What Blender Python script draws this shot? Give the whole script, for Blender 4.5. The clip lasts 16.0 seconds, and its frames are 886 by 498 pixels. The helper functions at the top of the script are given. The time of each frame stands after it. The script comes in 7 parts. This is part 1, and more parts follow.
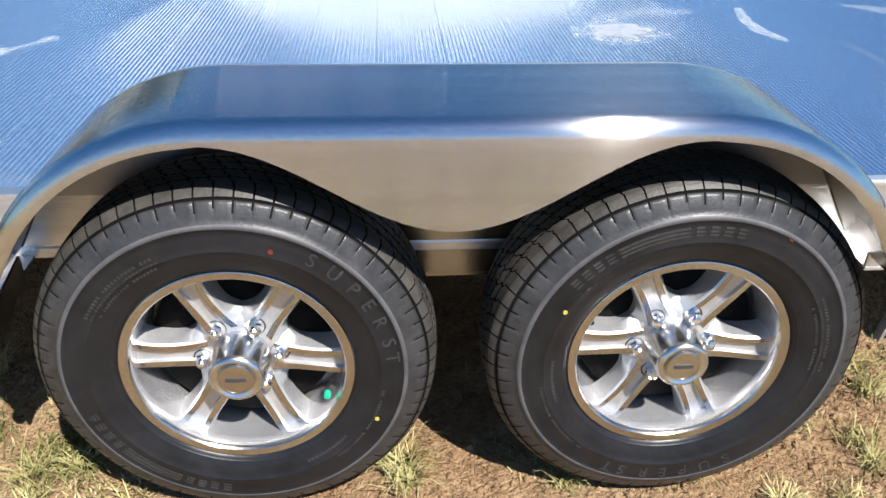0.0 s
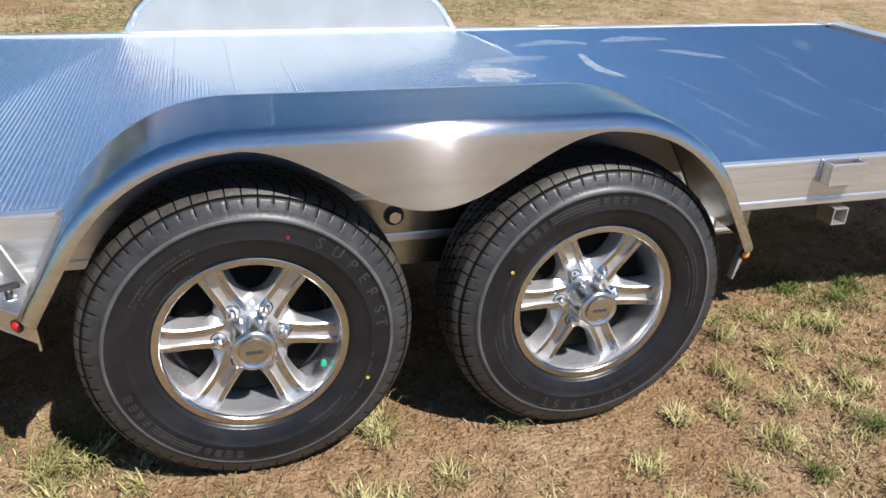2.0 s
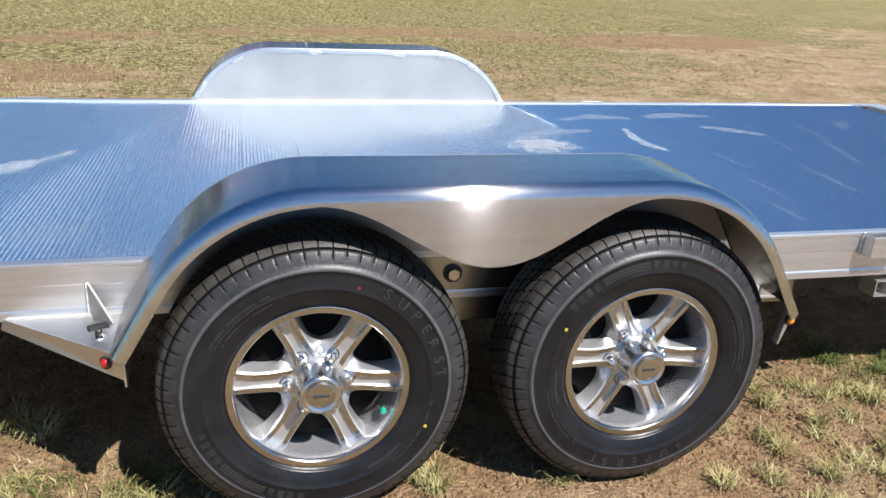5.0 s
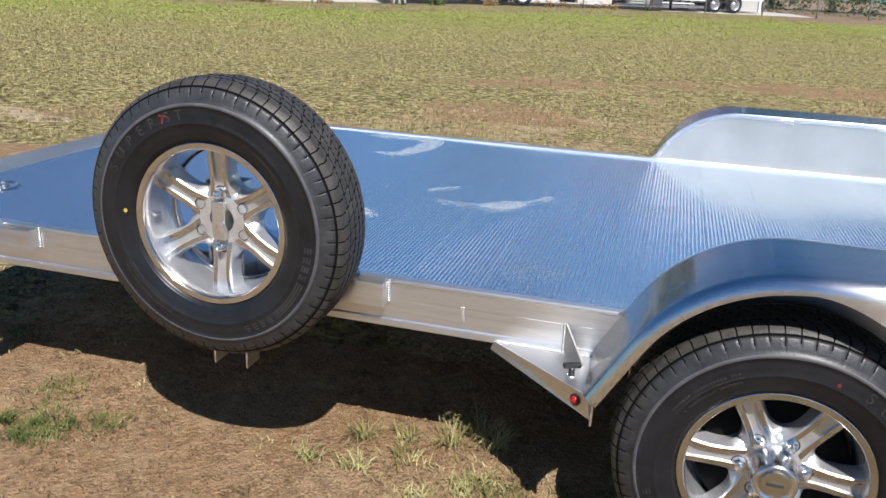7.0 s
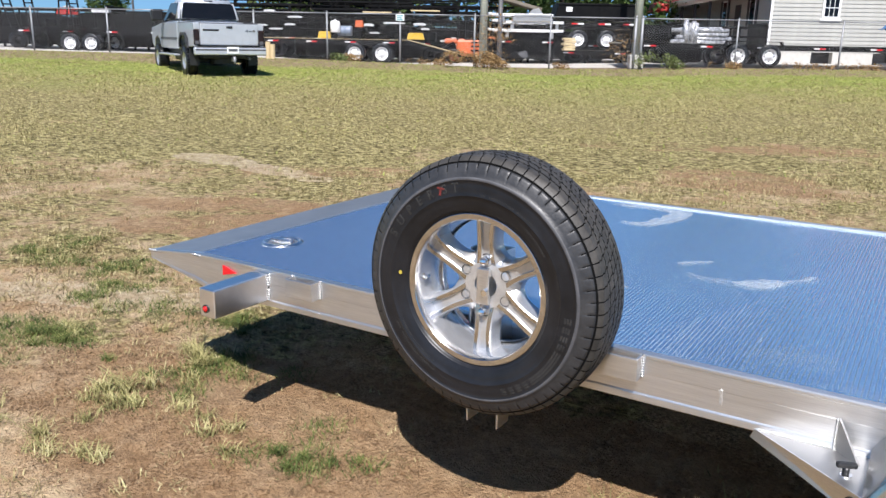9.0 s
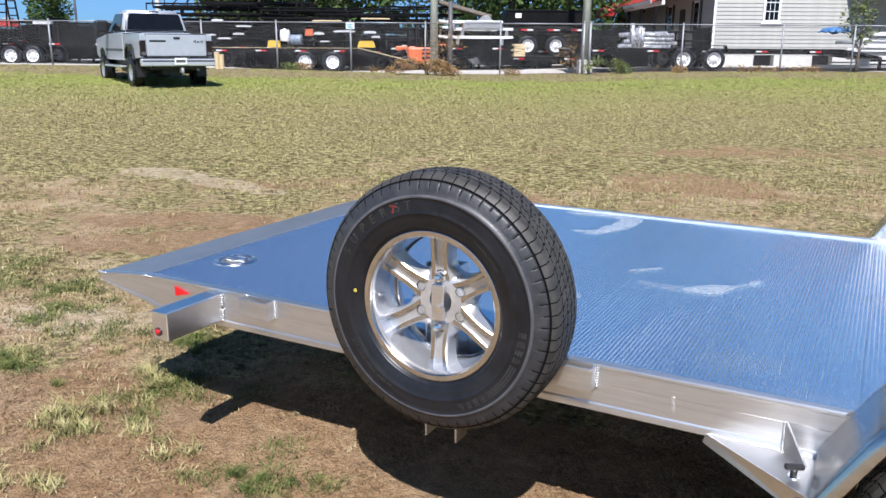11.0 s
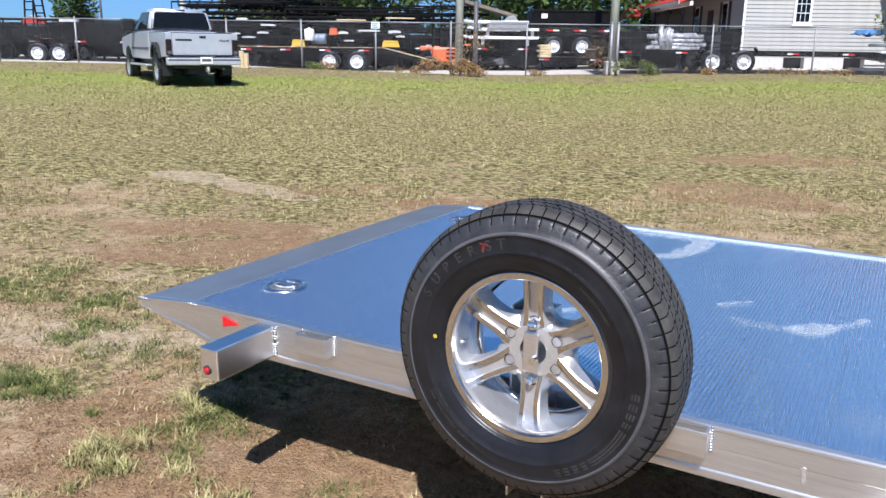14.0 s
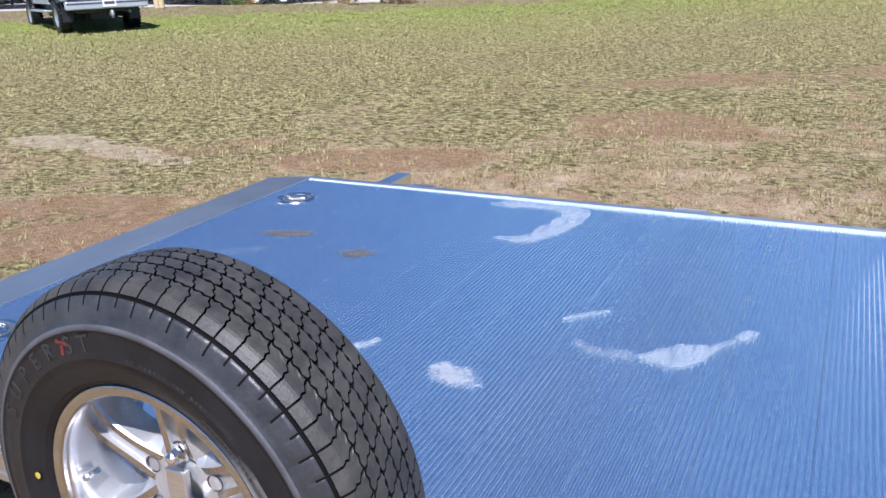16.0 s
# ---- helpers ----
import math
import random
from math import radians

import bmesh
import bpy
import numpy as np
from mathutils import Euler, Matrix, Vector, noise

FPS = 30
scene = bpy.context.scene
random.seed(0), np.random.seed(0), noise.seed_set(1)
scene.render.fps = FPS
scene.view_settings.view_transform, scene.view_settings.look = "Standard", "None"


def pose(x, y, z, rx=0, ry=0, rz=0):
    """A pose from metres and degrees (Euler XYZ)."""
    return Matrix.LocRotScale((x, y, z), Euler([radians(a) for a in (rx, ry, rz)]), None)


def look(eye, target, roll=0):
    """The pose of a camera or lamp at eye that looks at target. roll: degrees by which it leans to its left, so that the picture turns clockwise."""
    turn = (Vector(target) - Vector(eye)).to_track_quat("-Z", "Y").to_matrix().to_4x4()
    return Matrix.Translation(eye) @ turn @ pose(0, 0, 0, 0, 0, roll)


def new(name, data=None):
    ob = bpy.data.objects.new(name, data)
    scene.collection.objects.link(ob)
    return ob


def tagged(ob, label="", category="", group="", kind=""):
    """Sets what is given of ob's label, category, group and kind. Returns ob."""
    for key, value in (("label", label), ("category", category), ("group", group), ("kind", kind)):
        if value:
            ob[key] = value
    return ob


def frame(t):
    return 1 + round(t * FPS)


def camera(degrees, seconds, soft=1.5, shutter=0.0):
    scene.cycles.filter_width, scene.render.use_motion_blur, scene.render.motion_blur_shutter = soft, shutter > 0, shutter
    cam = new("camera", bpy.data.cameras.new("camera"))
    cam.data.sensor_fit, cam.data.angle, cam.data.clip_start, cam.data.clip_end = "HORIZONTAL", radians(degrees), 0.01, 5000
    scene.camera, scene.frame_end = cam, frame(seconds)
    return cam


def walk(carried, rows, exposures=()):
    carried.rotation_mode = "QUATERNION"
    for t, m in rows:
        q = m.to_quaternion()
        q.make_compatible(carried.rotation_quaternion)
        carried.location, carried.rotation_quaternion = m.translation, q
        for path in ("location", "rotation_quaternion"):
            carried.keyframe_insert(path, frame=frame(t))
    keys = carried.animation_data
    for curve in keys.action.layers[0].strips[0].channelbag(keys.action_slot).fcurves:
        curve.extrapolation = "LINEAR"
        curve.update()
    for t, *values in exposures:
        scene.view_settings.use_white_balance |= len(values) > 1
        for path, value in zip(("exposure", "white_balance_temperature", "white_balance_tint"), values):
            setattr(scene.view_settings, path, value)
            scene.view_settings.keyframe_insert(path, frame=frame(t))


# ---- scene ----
cam = camera(58.3, 16.0)
PATH = [
    (0, (0.279, -1.138, 1.267), (0.407, 0.582, 0.254), 1.0),
    (0.5, (0.159, -1.197, 1.276), (0.365, 0.53, 0.289), -0.3),
    (1, (-0.015, -1.298, 1.32), (0.475, 0.419, 0.419), 0.2),
    (1.5, (-0.086, -1.388, 1.31), (0.482, 0.306, 0.412), 1.1),
    (2, (-0.052, -1.495, 1.29), (0.488, 0.227, 0.428), 2.4),
    (2.5, (-0.045, -1.572, 1.278), (0.39, 0.221, 0.506), 1.1),
    (3, (-0.1, -1.576, 1.278), (0.372, 0.217, 0.528), 0.9),
    (3.2, (-0.114, -1.56, 1.297), (0.367, 0.229, 0.545), 0.9),
    (5.3, (-0.165, -1.601, 1.302), (0.29, 0.221, 0.615), 3.8),
    (5.5, (-0.191, -1.624, 1.324), (0.096, 0.23, 0.633), 3.3),
    (6, (-0.25, -1.653, 1.354), (-0.268, 0.227, 0.673), 2.9),
    (6.5, (-0.288, -1.652, 1.364), (-0.523, 0.229, 0.727), 3.3),
    (7, (-0.328, -1.658, 1.363), (-0.828, 0.169, 0.723), 2.7),
    (7.5, (-0.366, -1.68, 1.377), (-0.963, 0.119, 0.739), 3.32),
    (8, (-0.389, -1.716, 1.389), (-1.217, 0.009, 0.809), 2.4),
    (8.5, (-0.4, -1.734, 1.398), (-1.382, -0.072, 0.873), 1.4),
    (9, (-0.399, -1.742, 1.403), (-1.424, -0.102, 0.891), 1.1),
    (9.5, (-0.393, -1.735, 1.407), (-1.39, -0.076, 0.902), 1.3),
    (10, (-0.395, -1.747, 1.418), (-1.366, -0.071, 0.92), 1.4),
    (12.5, (-0.382, -1.728, 1.44), (-1.272, -0.007, 0.944), -0.8),
    (13, (-0.396, -1.715, 1.439), (-1.275, 0.013, 0.947), -0.4),
    (13.5, (-0.484, -1.666, 1.434), (-1.443, 0.019, 0.945), 0.5),
    (14, (-0.684, -1.592, 1.469), (-1.656, 0.084, 0.971), 0.73),
    (14.5, (-0.719, -1.457, 1.462), (-1.669, 0.224, 0.94), 0.95),
    (15, (-0.651, -1.152, 1.467), (-1.591, 0.534, 0.944), 1.71),
    (15.5, (-0.618, -0.894, 1.461), (-1.556, 0.785, 0.912), 0.8),
    (16, (-0.577, -0.638, 1.485), (-1.443, 1.037, 0.817), -2.4),
]
EXPOSURE = ((0, 1.08, 6500, 11), (1, 0.9, 6500, 12), (2.5, 0.74, 6450, 12), (5.5, 0.76, 6400, 12), (6, 0.76, 6350, 12), (7, 0.58, 6350, 12), (8, 0.64, 6300, 12), (9, 0.76, 6300, 13), (10, 0.76, 6200, 13), (12.5, 0.76, 5950, 15), (14, 0.76, 5950, 15), (16, 0.76, 5700, 18))
walk(cam, [(t, look(eye, target, roll)) for t, eye, target, roll in PATH], EXPOSURE)

# ---- world and sun ----
SUN_WAY = Vector((-0.35, 0.67, -1.0)).normalized()
world = bpy.data.worlds.new("sky")
scene.world = world
world.use_nodes = True
wn = world.node_tree
sky = wn.nodes.new("ShaderNodeTexSky")
sky.sky_type = "NISHITA"
sky.sun_disc = False
sky.sun_elevation = radians(52.9)
sky.sun_rotation = radians(152)
sky.air_density, sky.dust_density, sky.ozone_density, sky.altitude = 1.0, 0.35, 3.0, 600
deep = wn.nodes.new("ShaderNodeHueSaturation")
deep.inputs["Saturation"].default_value = 1.22
clear = wn.nodes.new("ShaderNodeMix")
clear.data_type, clear.blend_type = "RGBA", "DARKEN"
clear.inputs["Factor"].default_value = 1.0
clear.inputs["B"].default_value = (3.1, 5.0, 7.8, 1.0)
wn.links.new(sky.outputs[0], clear.inputs["A"])
wn.links.new(clear.outputs["Result"], deep.inputs["Color"])
wn.links.new(deep.outputs[0], wn.nodes["Background"].inputs[0])
wn.nodes["Background"].inputs[1].default_value = 0.070
sun = new("sun", bpy.data.lights.new("sun", "SUN"))
sun.data.energy, sun.data.angle, sun.data.color = 5.0, radians(0.55), (1.0, 0.965, 0.92)
sun.matrix_world = look((4, -9, 14), Vector((4, -9, 14)) + SUN_WAY)


# ---- materials ----
def surface(name, c1, c2, scale=8.0, rough=0.5, metal=0.0, bump=0.0, bump_scale=60.0, spread=0.1, stretch=(1, 1, 1), per_piece=0.0, coat=0.0, mid=0.5, band=0.2, aniso=0.0, spec=0.5):
    """A two-tone surface with coarse mottling, fine grain, uneven gloss and relief."""
    m = bpy.data.materials.new(name)
    m.use_nodes = True
    t = m.node_tree
    n, link = t.nodes, t.links.new
    b = n["Principled BSDF"]
    where = n.new("ShaderNodeTexCoord")
    grid = n.new("ShaderNodeMapping")
    grid.inputs["Scale"].default_value = stretch
    link(where.outputs["Object"], grid.inputs["Vector"])
    coarse = n.new("ShaderNodeTexNoise")
    coarse.inputs["Scale"].default_value, coarse.inputs["Detail"].default_value, coarse.inputs["Roughness"].default_value = scale, 6, 0.6
    link(grid.outputs[0], coarse.inputs["Vector"])
    fine = n.new("ShaderNodeTexNoise")
    fine.inputs["Scale"].default_value, fine.inputs["Detail"].default_value = bump_scale, 4
    link(grid.outputs[0], fine.inputs["Vector"])
    ramp = n.new("ShaderNodeValToRGB")
    ramp.color_ramp.elements[0].position, ramp.color_ramp.elements[1].position = mid - band, mid + band
    ramp.color_ramp.elements[0].color, ramp.color_ramp.elements[1].color = (*c1, 1), (*c2, 1)
    link(coarse.outputs["Fac"], ramp.inputs[0])
    grain = n.new("ShaderNodeHueSaturation")
    link(ramp.outputs[0], grain.inputs["Color"])
    value = n.new("ShaderNodeMapRange")
    value.inputs[3].default_value, value.inputs[4].default_value = 0.8, 1.2
    link(fine.outputs["Fac"], value.inputs[0])
    source = value.outputs[0]
    if per_piece:
        who = n.new("ShaderNodeObjectInfo")
        vary = n.new("ShaderNodeMapRange")
        vary.inputs[3].default_value, vary.inputs[4].default_value = 1 - per_piece, 1 + per_piece
        link(who.outputs["Random"], vary.inputs[0])
        times = n.new("ShaderNodeMath")
        times.operation = "MULTIPLY"
        link(source, times.inputs[0])
        link(vary.outputs[0], times.inputs[1])
        source = times.outputs[0]
    link(source, grain.inputs["Value"])
    link(grain.outputs[0], b.inputs["Base Color"])
    gloss = n.new("ShaderNodeMapRange")
    gloss.inputs[3].default_value, gloss.inputs[4].default_value = max(0.02, rough - spread), min(1.0, rough + spread)
    link(coarse.outputs["Fac"], gloss.inputs[0])
    link(gloss.outputs[0], b.inputs["Roughness"])
    b.inputs["Metallic"].default_value = metal
    b.inputs["Specular IOR Level"].default_value = spec
    b.inputs["Coat Weight"].default_value = coat
    b.inputs["Coat Roughness"].default_value = 0.06
    if aniso:
        b.inputs["Anisotropic"].default_value = aniso
        across = n.new("ShaderNodeCombineXYZ")
        across.inputs[1].default_value, across.inputs[2].default_value = 0.7, 0.72
        link(across.outputs[0], b.inputs["Tangent"])
    if bump:
        relief = n.new("ShaderNodeBump")
        relief.inputs["Strength"].default_value, relief.inputs["Distance"].default_value = 0.6, bump
        link(fine.outputs["Fac"], relief.inputs["Height"])
        link(relief.outputs[0], b.inputs["Normal"])
    return m


DECK = surface("deck aluminium", (0.80, 0.90, 1.0), (0.88, 0.96, 1.0), 2.2, 0.19, 0.96, 0.0, 90, 0.06, (1, 0.35, 1), 0.015)
RAIL = surface("mill-finish aluminium", (0.68, 0.68, 0.68), (0.84, 0.84, 0.83), 6, 0.38, 1.0, 0.0002, 130, 0.06, (0.15, 1, 6), 0.03, aniso=0.5)
FENDER_SKIN = surface("rolled aluminium sheet", (0.56, 0.56, 0.57), (0.66, 0.66, 0.67), 5, 0.12, 1.0, 0.0, 160, 0.01, (0.2, 5, 5))


def brush(m, amount, tail):
    """Countless scratches along the sheet: the surface is tilted at random across the rolling direction only."""
    t = m.node_tree
    n, link = t.nodes, t.links.new
    where = n.new("ShaderNodeTexCoord")
    fine = n.new("ShaderNodeVectorMath")
    fine.operation = "SCALE"
    fine.inputs["Scale"].default_value = 5000.0
    link(where.outputs["Object"], fine.inputs[0])
    chance = n.new("ShaderNodeTexWhiteNoise")
    link(fine.outputs[0], chance.inputs["Vector"])

    def calc(op, a, c):
        k = n.new("ShaderNodeMath")
        k.operation = op
        for i, s in enumerate((a, c)):
            if isinstance(s, float):
                k.inputs[i].default_value = s
            else:
                link(s, k.inputs[i])
        return k.outputs[0]

    s = calc("SUBTRACT", calc("MULTIPLY", chance.outputs["Value"], 2.0), 1.0)
    square = calc("MULTIPLY", s, s)
    rare = calc("MULTIPLY", calc("MULTIPLY", square, square), s)
    tilt = calc("ADD", calc("MULTIPLY", s, amount), calc("MULTIPLY", rare, tail))
    grain = n.new("ShaderNodeTangent")
    grain.direction_type, grain.uv_map = "UV_MAP", "across"
    lean = n.new("ShaderNodeVectorMath")
    lean.operation = "SCALE"
    link(grain.outputs[0], lean.inputs[0])
    link(tilt, lean.inputs["Scale"])
    face = n.new("ShaderNodeNewGeometry")
    total = n.new("ShaderNodeVectorMath")
    total.operation = "ADD"
    link(face.outputs["Normal"], total.inputs[0])
    link(lean.outputs[0], total.inputs[1])
    unit = n.new("ShaderNodeVectorMath")
    unit.operation = "NORMALIZE"
    link(total.outputs[0], unit.inputs[0])
    link(unit.outputs[0], n["Principled BSDF"].inputs["Normal"])
    link(grain.outputs[0], n["Principled BSDF"].inputs["Tangent"])
    n["Principled BSDF"].inputs["Anisotropic"].default_value = 1.0


brush(FENDER_SKIN, 0.0, 0.55)
BRUSHED = surface("brushed aluminium", (0.80, 0.80, 0.80), (0.87, 0.87, 0.87), 5, 0.29, 1.0, 0.0, 160, 0.03, (0.2, 5, 5), aniso=0.75)
PLATE = surface("white-etched aluminium", (0.50, 0.49, 0.475), (0.57, 0.56, 0.54), 1.2, 0.46, 1.0, 0.0, 5, 0.04)
FRAME_ALU = surface("dull frame aluminium", (0.34, 0.33, 0.32), (0.46, 0.45, 0.43), 5, 0.24, 1.0, 0.0002, 120, 0.08, (0.3, 1, 4))
WELD = surface("weld bead", (0.50, 0.50, 0.49), (0.66, 0.66, 0.65), 90, 0.45, 1.0, 0.004, 160, 0.1)
CHROME = surface("chrome", (0.80, 0.80, 0.80), (0.88, 0.88, 0.88), 10, 0.1, 1.0, 0.0, 60, 0.04)
BARREL = surface("turned alloy barrel", (0.66, 0.66, 0.67), (0.78, 0.78, 0.79), 14, 0.24, 0.82, 0.0002, 200, 0.06)
SATIN = surface("satin silver wheel paint", (0.50, 0.50, 0.50), (0.64, 0.64, 0.64), 14, 0.30, 0.7, 0.0002, 200, 0.05)
ALLOY = surface("machined alloy", (0.62, 0.62, 0.62), (0.76, 0.76, 0.76), 14, 0.24, 1.0, 0.0002, 200, 0.06)
ALLOY_DARK = surface("mirror-cut alloy", (0.52, 0.50, 0.47), (0.62, 0.60, 0.57), 14, 0.2, 1.0, 0.0002, 200, 0.06)
RUBBER = surface("tyre rubber", (0.007, 0.0073, 0.0085), (0.015, 0.0155, 0.018), 9, 0.36, 0.0, 0.0010, 70, 0.08, spec=0.34)
RUBBER_LINE = surface("scuffed rubber line", (0.05, 0.05, 0.053), (0.085, 0.085, 0.09), 16, 0.6, 0.0, 0.0004, 160)
LETTER = surface("raised rubber", (0.019, 0.0185, 0.018), (0.038, 0.037, 0.035), 30, 0.6, spec=0.25)
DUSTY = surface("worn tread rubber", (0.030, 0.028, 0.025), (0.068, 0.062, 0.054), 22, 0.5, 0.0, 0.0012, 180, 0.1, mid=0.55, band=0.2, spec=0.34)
# Near-black that paints the shade into tread grooves and behind the spokes.
SHADE_BLACK = surface("tread groove rubber", (0.003, 0.003, 0.003), (0.006, 0.006, 0.006), 22, 0.8, spec=0.1)
SHOULDER = surface("shoulder rubber", (0.021, 0.0215, 0.023), (0.041, 0.041, 0.042), 26, 0.42, 0.0, 0.0008, 180, 0.1, spec=0.4)
STEEL_DARK = surface("dark frame steel", (0.05, 0.05, 0.055), (0.09, 0.09, 0.09), 8, 0.5, 0.6, 0.0004, 90)
BLACK_PAINT = surface("black trailer paint", (0.003, 0.003, 0.0035), (0.008, 0.008, 0.008), 4, 0.5, 0.0, 0.0003, 60, spec=0.12)
BLACK_PLASTIC = surface("black plastic", (0.012, 0.012, 0.013), (0.022, 0.022, 0.022), 20, 0.4)
RED_LENS = surface("red lens", (0.35, 0.008, 0.008), (0.5, 0.015, 0.012), 40, 0.15, coat=0.6)
AMBER_LENS = surface("amber lens", (0.7, 0.22, 0.01), (0.8, 0.28, 0.02), 40, 0.2, coat=0.5)
RED_TAPE = surface("red reflector", (0.55, 0.008, 0.012), (0.62, 0.012, 0.018), 60, 0.35)
RED_DOT = surface("red chalk mark", (0.08, 0.010, 0.009), (0.16, 0.02, 0.015), 60, 0.8)
YELLOW_DOT = surface("yellow dot", (0.40, 0.31, 0.03), (0.48, 0.38, 0.05), 60, 0.7)
GREEN_CAP = surface("green valve cap", (0.0, 0.35, 0.2), (0.02, 0.45, 0.28), 60, 0.4)


# ---- mesh helpers ----
def part(name, bm, material, parent=None, label="", smooth=False):
    """Links a bmesh as one mesh object, under a thing or a part."""
    data = bpy.data.meshes.new(name)
    bmesh.ops.recalc_face_normals(bm, faces=bm.faces)
    bm.to_mesh(data)
    bm.free()
    return piece(name, data, material, parent, label, smooth)


def piece(name, data, material, parent=None, label="", smooth=False):
    for m in material if isinstance(material, (list, tuple)) else [material]:
        if m.name not in data.materials:
            data.materials.append(m)
    if smooth:
        data.polygons.foreach_set("use_smooth", [True] * len(data.polygons))
    ob = new(name, data)
    if parent is not None:
        ob.parent = parent
    return tagged(ob, label)


def again(ob, m, parent=None):
    """Another piece on the same mesh."""
    o = new(ob.name.split(".")[0], ob.data)
    o.parent = parent if parent is not None else ob.parent
    o.matrix_basis = m
    if "label" in ob:
        o["label"] = ob["label"]
    return o


def box(x0, x1, y0, y1, z0, z1, bevel=0.0, bm=None):
    bm = bm or bmesh.new()
    made = bmesh.ops.create_cube(bm, size=1.0, matrix=Matrix.Translation(((x0 + x1) / 2, (y0 + y1) / 2, (z0 + z1) / 2)) @ Matrix.Diagonal((abs(x1 - x0), abs(y1 - y0), abs(z1 - z0), 1)))
    if bevel:
        edges = list({e for v in made["verts"] for e in v.link_edges})
        bmesh.ops.bevel(bm, geom=edges, offset=bevel, segments=2, affect="EDGES", profile=0.5)
    return bm


def prism(points, ahead, bm=None, bevel=0.0):
    """A flat outline given thickness along the vector ahead."""
    bm = bm or bmesh.new()
    a = [bm.verts.new(p) for p in points]
    b = [bm.verts.new(Vector(p) + Vector(ahead)) for p in points]
    faces = [bm.faces.new(a), bm.faces.new(b[::-1])]
    for i in range(len(a)):
        j = (i + 1) % len(a)
        faces.append(bm.faces.new((a[i], b[i], b[j], a[j])))
    if bevel:
        bmesh.ops.bevel(bm, geom=list({e for f in faces for e in f.edges}), offset=bevel, segments=1, affect="EDGES")
    return bm


def rod(p, q, r, n=8, bm=None, r2=None):
    """A round bar from p to q."""
    bm = bm or bmesh.new()
    p, q = Vector(p), Vector(q)
    way = (q - p).to_track_quat("Z", "Y").to_matrix().to_4x4()
    bmesh.ops.create_cone(bm, cap_ends=True, segments=n, radius1=r, radius2=r if r2 is None else r2, depth=(q - p).length, matrix=Matrix.Translation((p + q) / 2) @ way)
    return bm


def lathe(profile, n, bm=None, closed=False):
    """Turns (radius, y) pairs round the y axis."""
    bm = bm or bmesh.new()
    rings = []
    for i in range(n):
        a = 2 * math.pi * i / n
        rings.append([bm.verts.new((r * math.cos(a), y, r * math.sin(a))) for r, y in profile])
    m = len(profile)
    for i in range(n):
        p, q = rings[i], rings[(i + 1) % n]
        for k in range(m if closed else m - 1):
            l = (k + 1) % m
            bm.faces.new((p[k], p[l], q[l], q[k]))
    return bm


def empty(name, label, category, group="", kind=""):
    ob = new(name)
    ob.empty_display_size = 0.1
    return tagged(ob, label, category, group, kind)


# ---- the trailer ----
DECK_Z, NEAR, FAR, TAIL, FRONT = 0.59, 0.235, 2.29, -2.755, 3.32
trailer = empty("flatbed_trailer", "open-deck aluminium flatbed trailer with ribbed plank deck and tandem wheels", "trailer")

# deck planks, ribbed lengthwise, laid across the frame
PITCH, RIBS = 0.0125, 16
WIDE = PITCH * RIBS


def plank_mesh(width, name):
    bm = bmesh.new()
    xs = [(0.0003, -0.03), (0.0003, -0.0032)]
    for i in range(RIBS):
        a = i * PITCH
        xs += [(a + 0.0012, -0.0042), (a + 0.0038, -0.0033), (a + 0.0055, -0.0008), (a + 0.0070, 0.0), (a + 0.0087, -0.0008), (a + 0.0104, -0.0033)]
    xs += [(width - 0.0003, -0.0032), (width - 0.0003, -0.03)]
    a = [bm.verts.new((x, NEAR + 0.028, z)) for x, z in xs]
    b = [bm.verts.new((x, FAR - 0.028, z)) for x, z in xs]
    for i in range(len(a) - 1):
        bm.faces.new((a[i], a[i + 1], b[i + 1], b[i]))
    bm.faces.new((a[-1], a[0], b[0], b[-1]))
    data = bpy.data.meshes.new(name)
    bmesh.ops.recalc_face_normals(bm, faces=bm.faces)
    bm.to_mesh(data)
    bm.free()
    return data


plank = plank_mesh(WIDE, "deck_plank")
count = int((FRONT - TAIL) / WIDE)
for i in range(count):
    p = piece("deck_plank", plank, DECK, trailer)
    p.location = (TAIL + i * WIDE, 0, DECK_Z)
FRONT = TAIL + count * WIDE


def rail_mesh():
    """A rolled side rail: lip, web with ridges, bottom flange, tapering up at the tail."""
    prof = [(0.030, 0.001), (0.004, 0.003), (0.0008, 0.0015), (0.0, -0.002), (0.0, -0.009), (0.0018, -0.011), (0.0018, -0.052), (0.0024, -0.054),
            (0.0024, -0.112), (0.0006, -0.116), (0.0, -0.119), (0.0, -0.1355), (0.0015, -0.137), (0.03, -0.137), (0.03, -0.13), (0.012, -0.12), (0.012, -0.01), (0.030, -0.008)]
    bm = bmesh.new()
    rings = []
    for x in (-3.012, TAIL, -2.68, 3.45):
        drop = 0.0 if x > -2.76 else 1.0
        ring = []
        for y, z in prof:
            top = DECK_Z + 0.003 - 0.026 * drop
            if x <= -3.0:
                zz = max(z, -0.03) if z > -0.03 else -0.03 + 0.0004 * (z + 0.03)
            elif x <= TAIL + 0.001:
                zz = z * (0.112 / 0.137)
                top = DECK_Z + 0.003
            else:
                zz = z
            ring.append(bm.verts.new((x, y, top + zz)))
        rings.append(ring)
    m = len(prof)
    for p, q in zip(rings, rings[1:]):
        for k in range(m):
            bm.faces.new((p[k], p[(k + 1) % m], q[(k + 1) % m], q[k]))
    bm.faces.new(rings[0][::-1])
    bm.faces.new(rings[-1])
    return bm


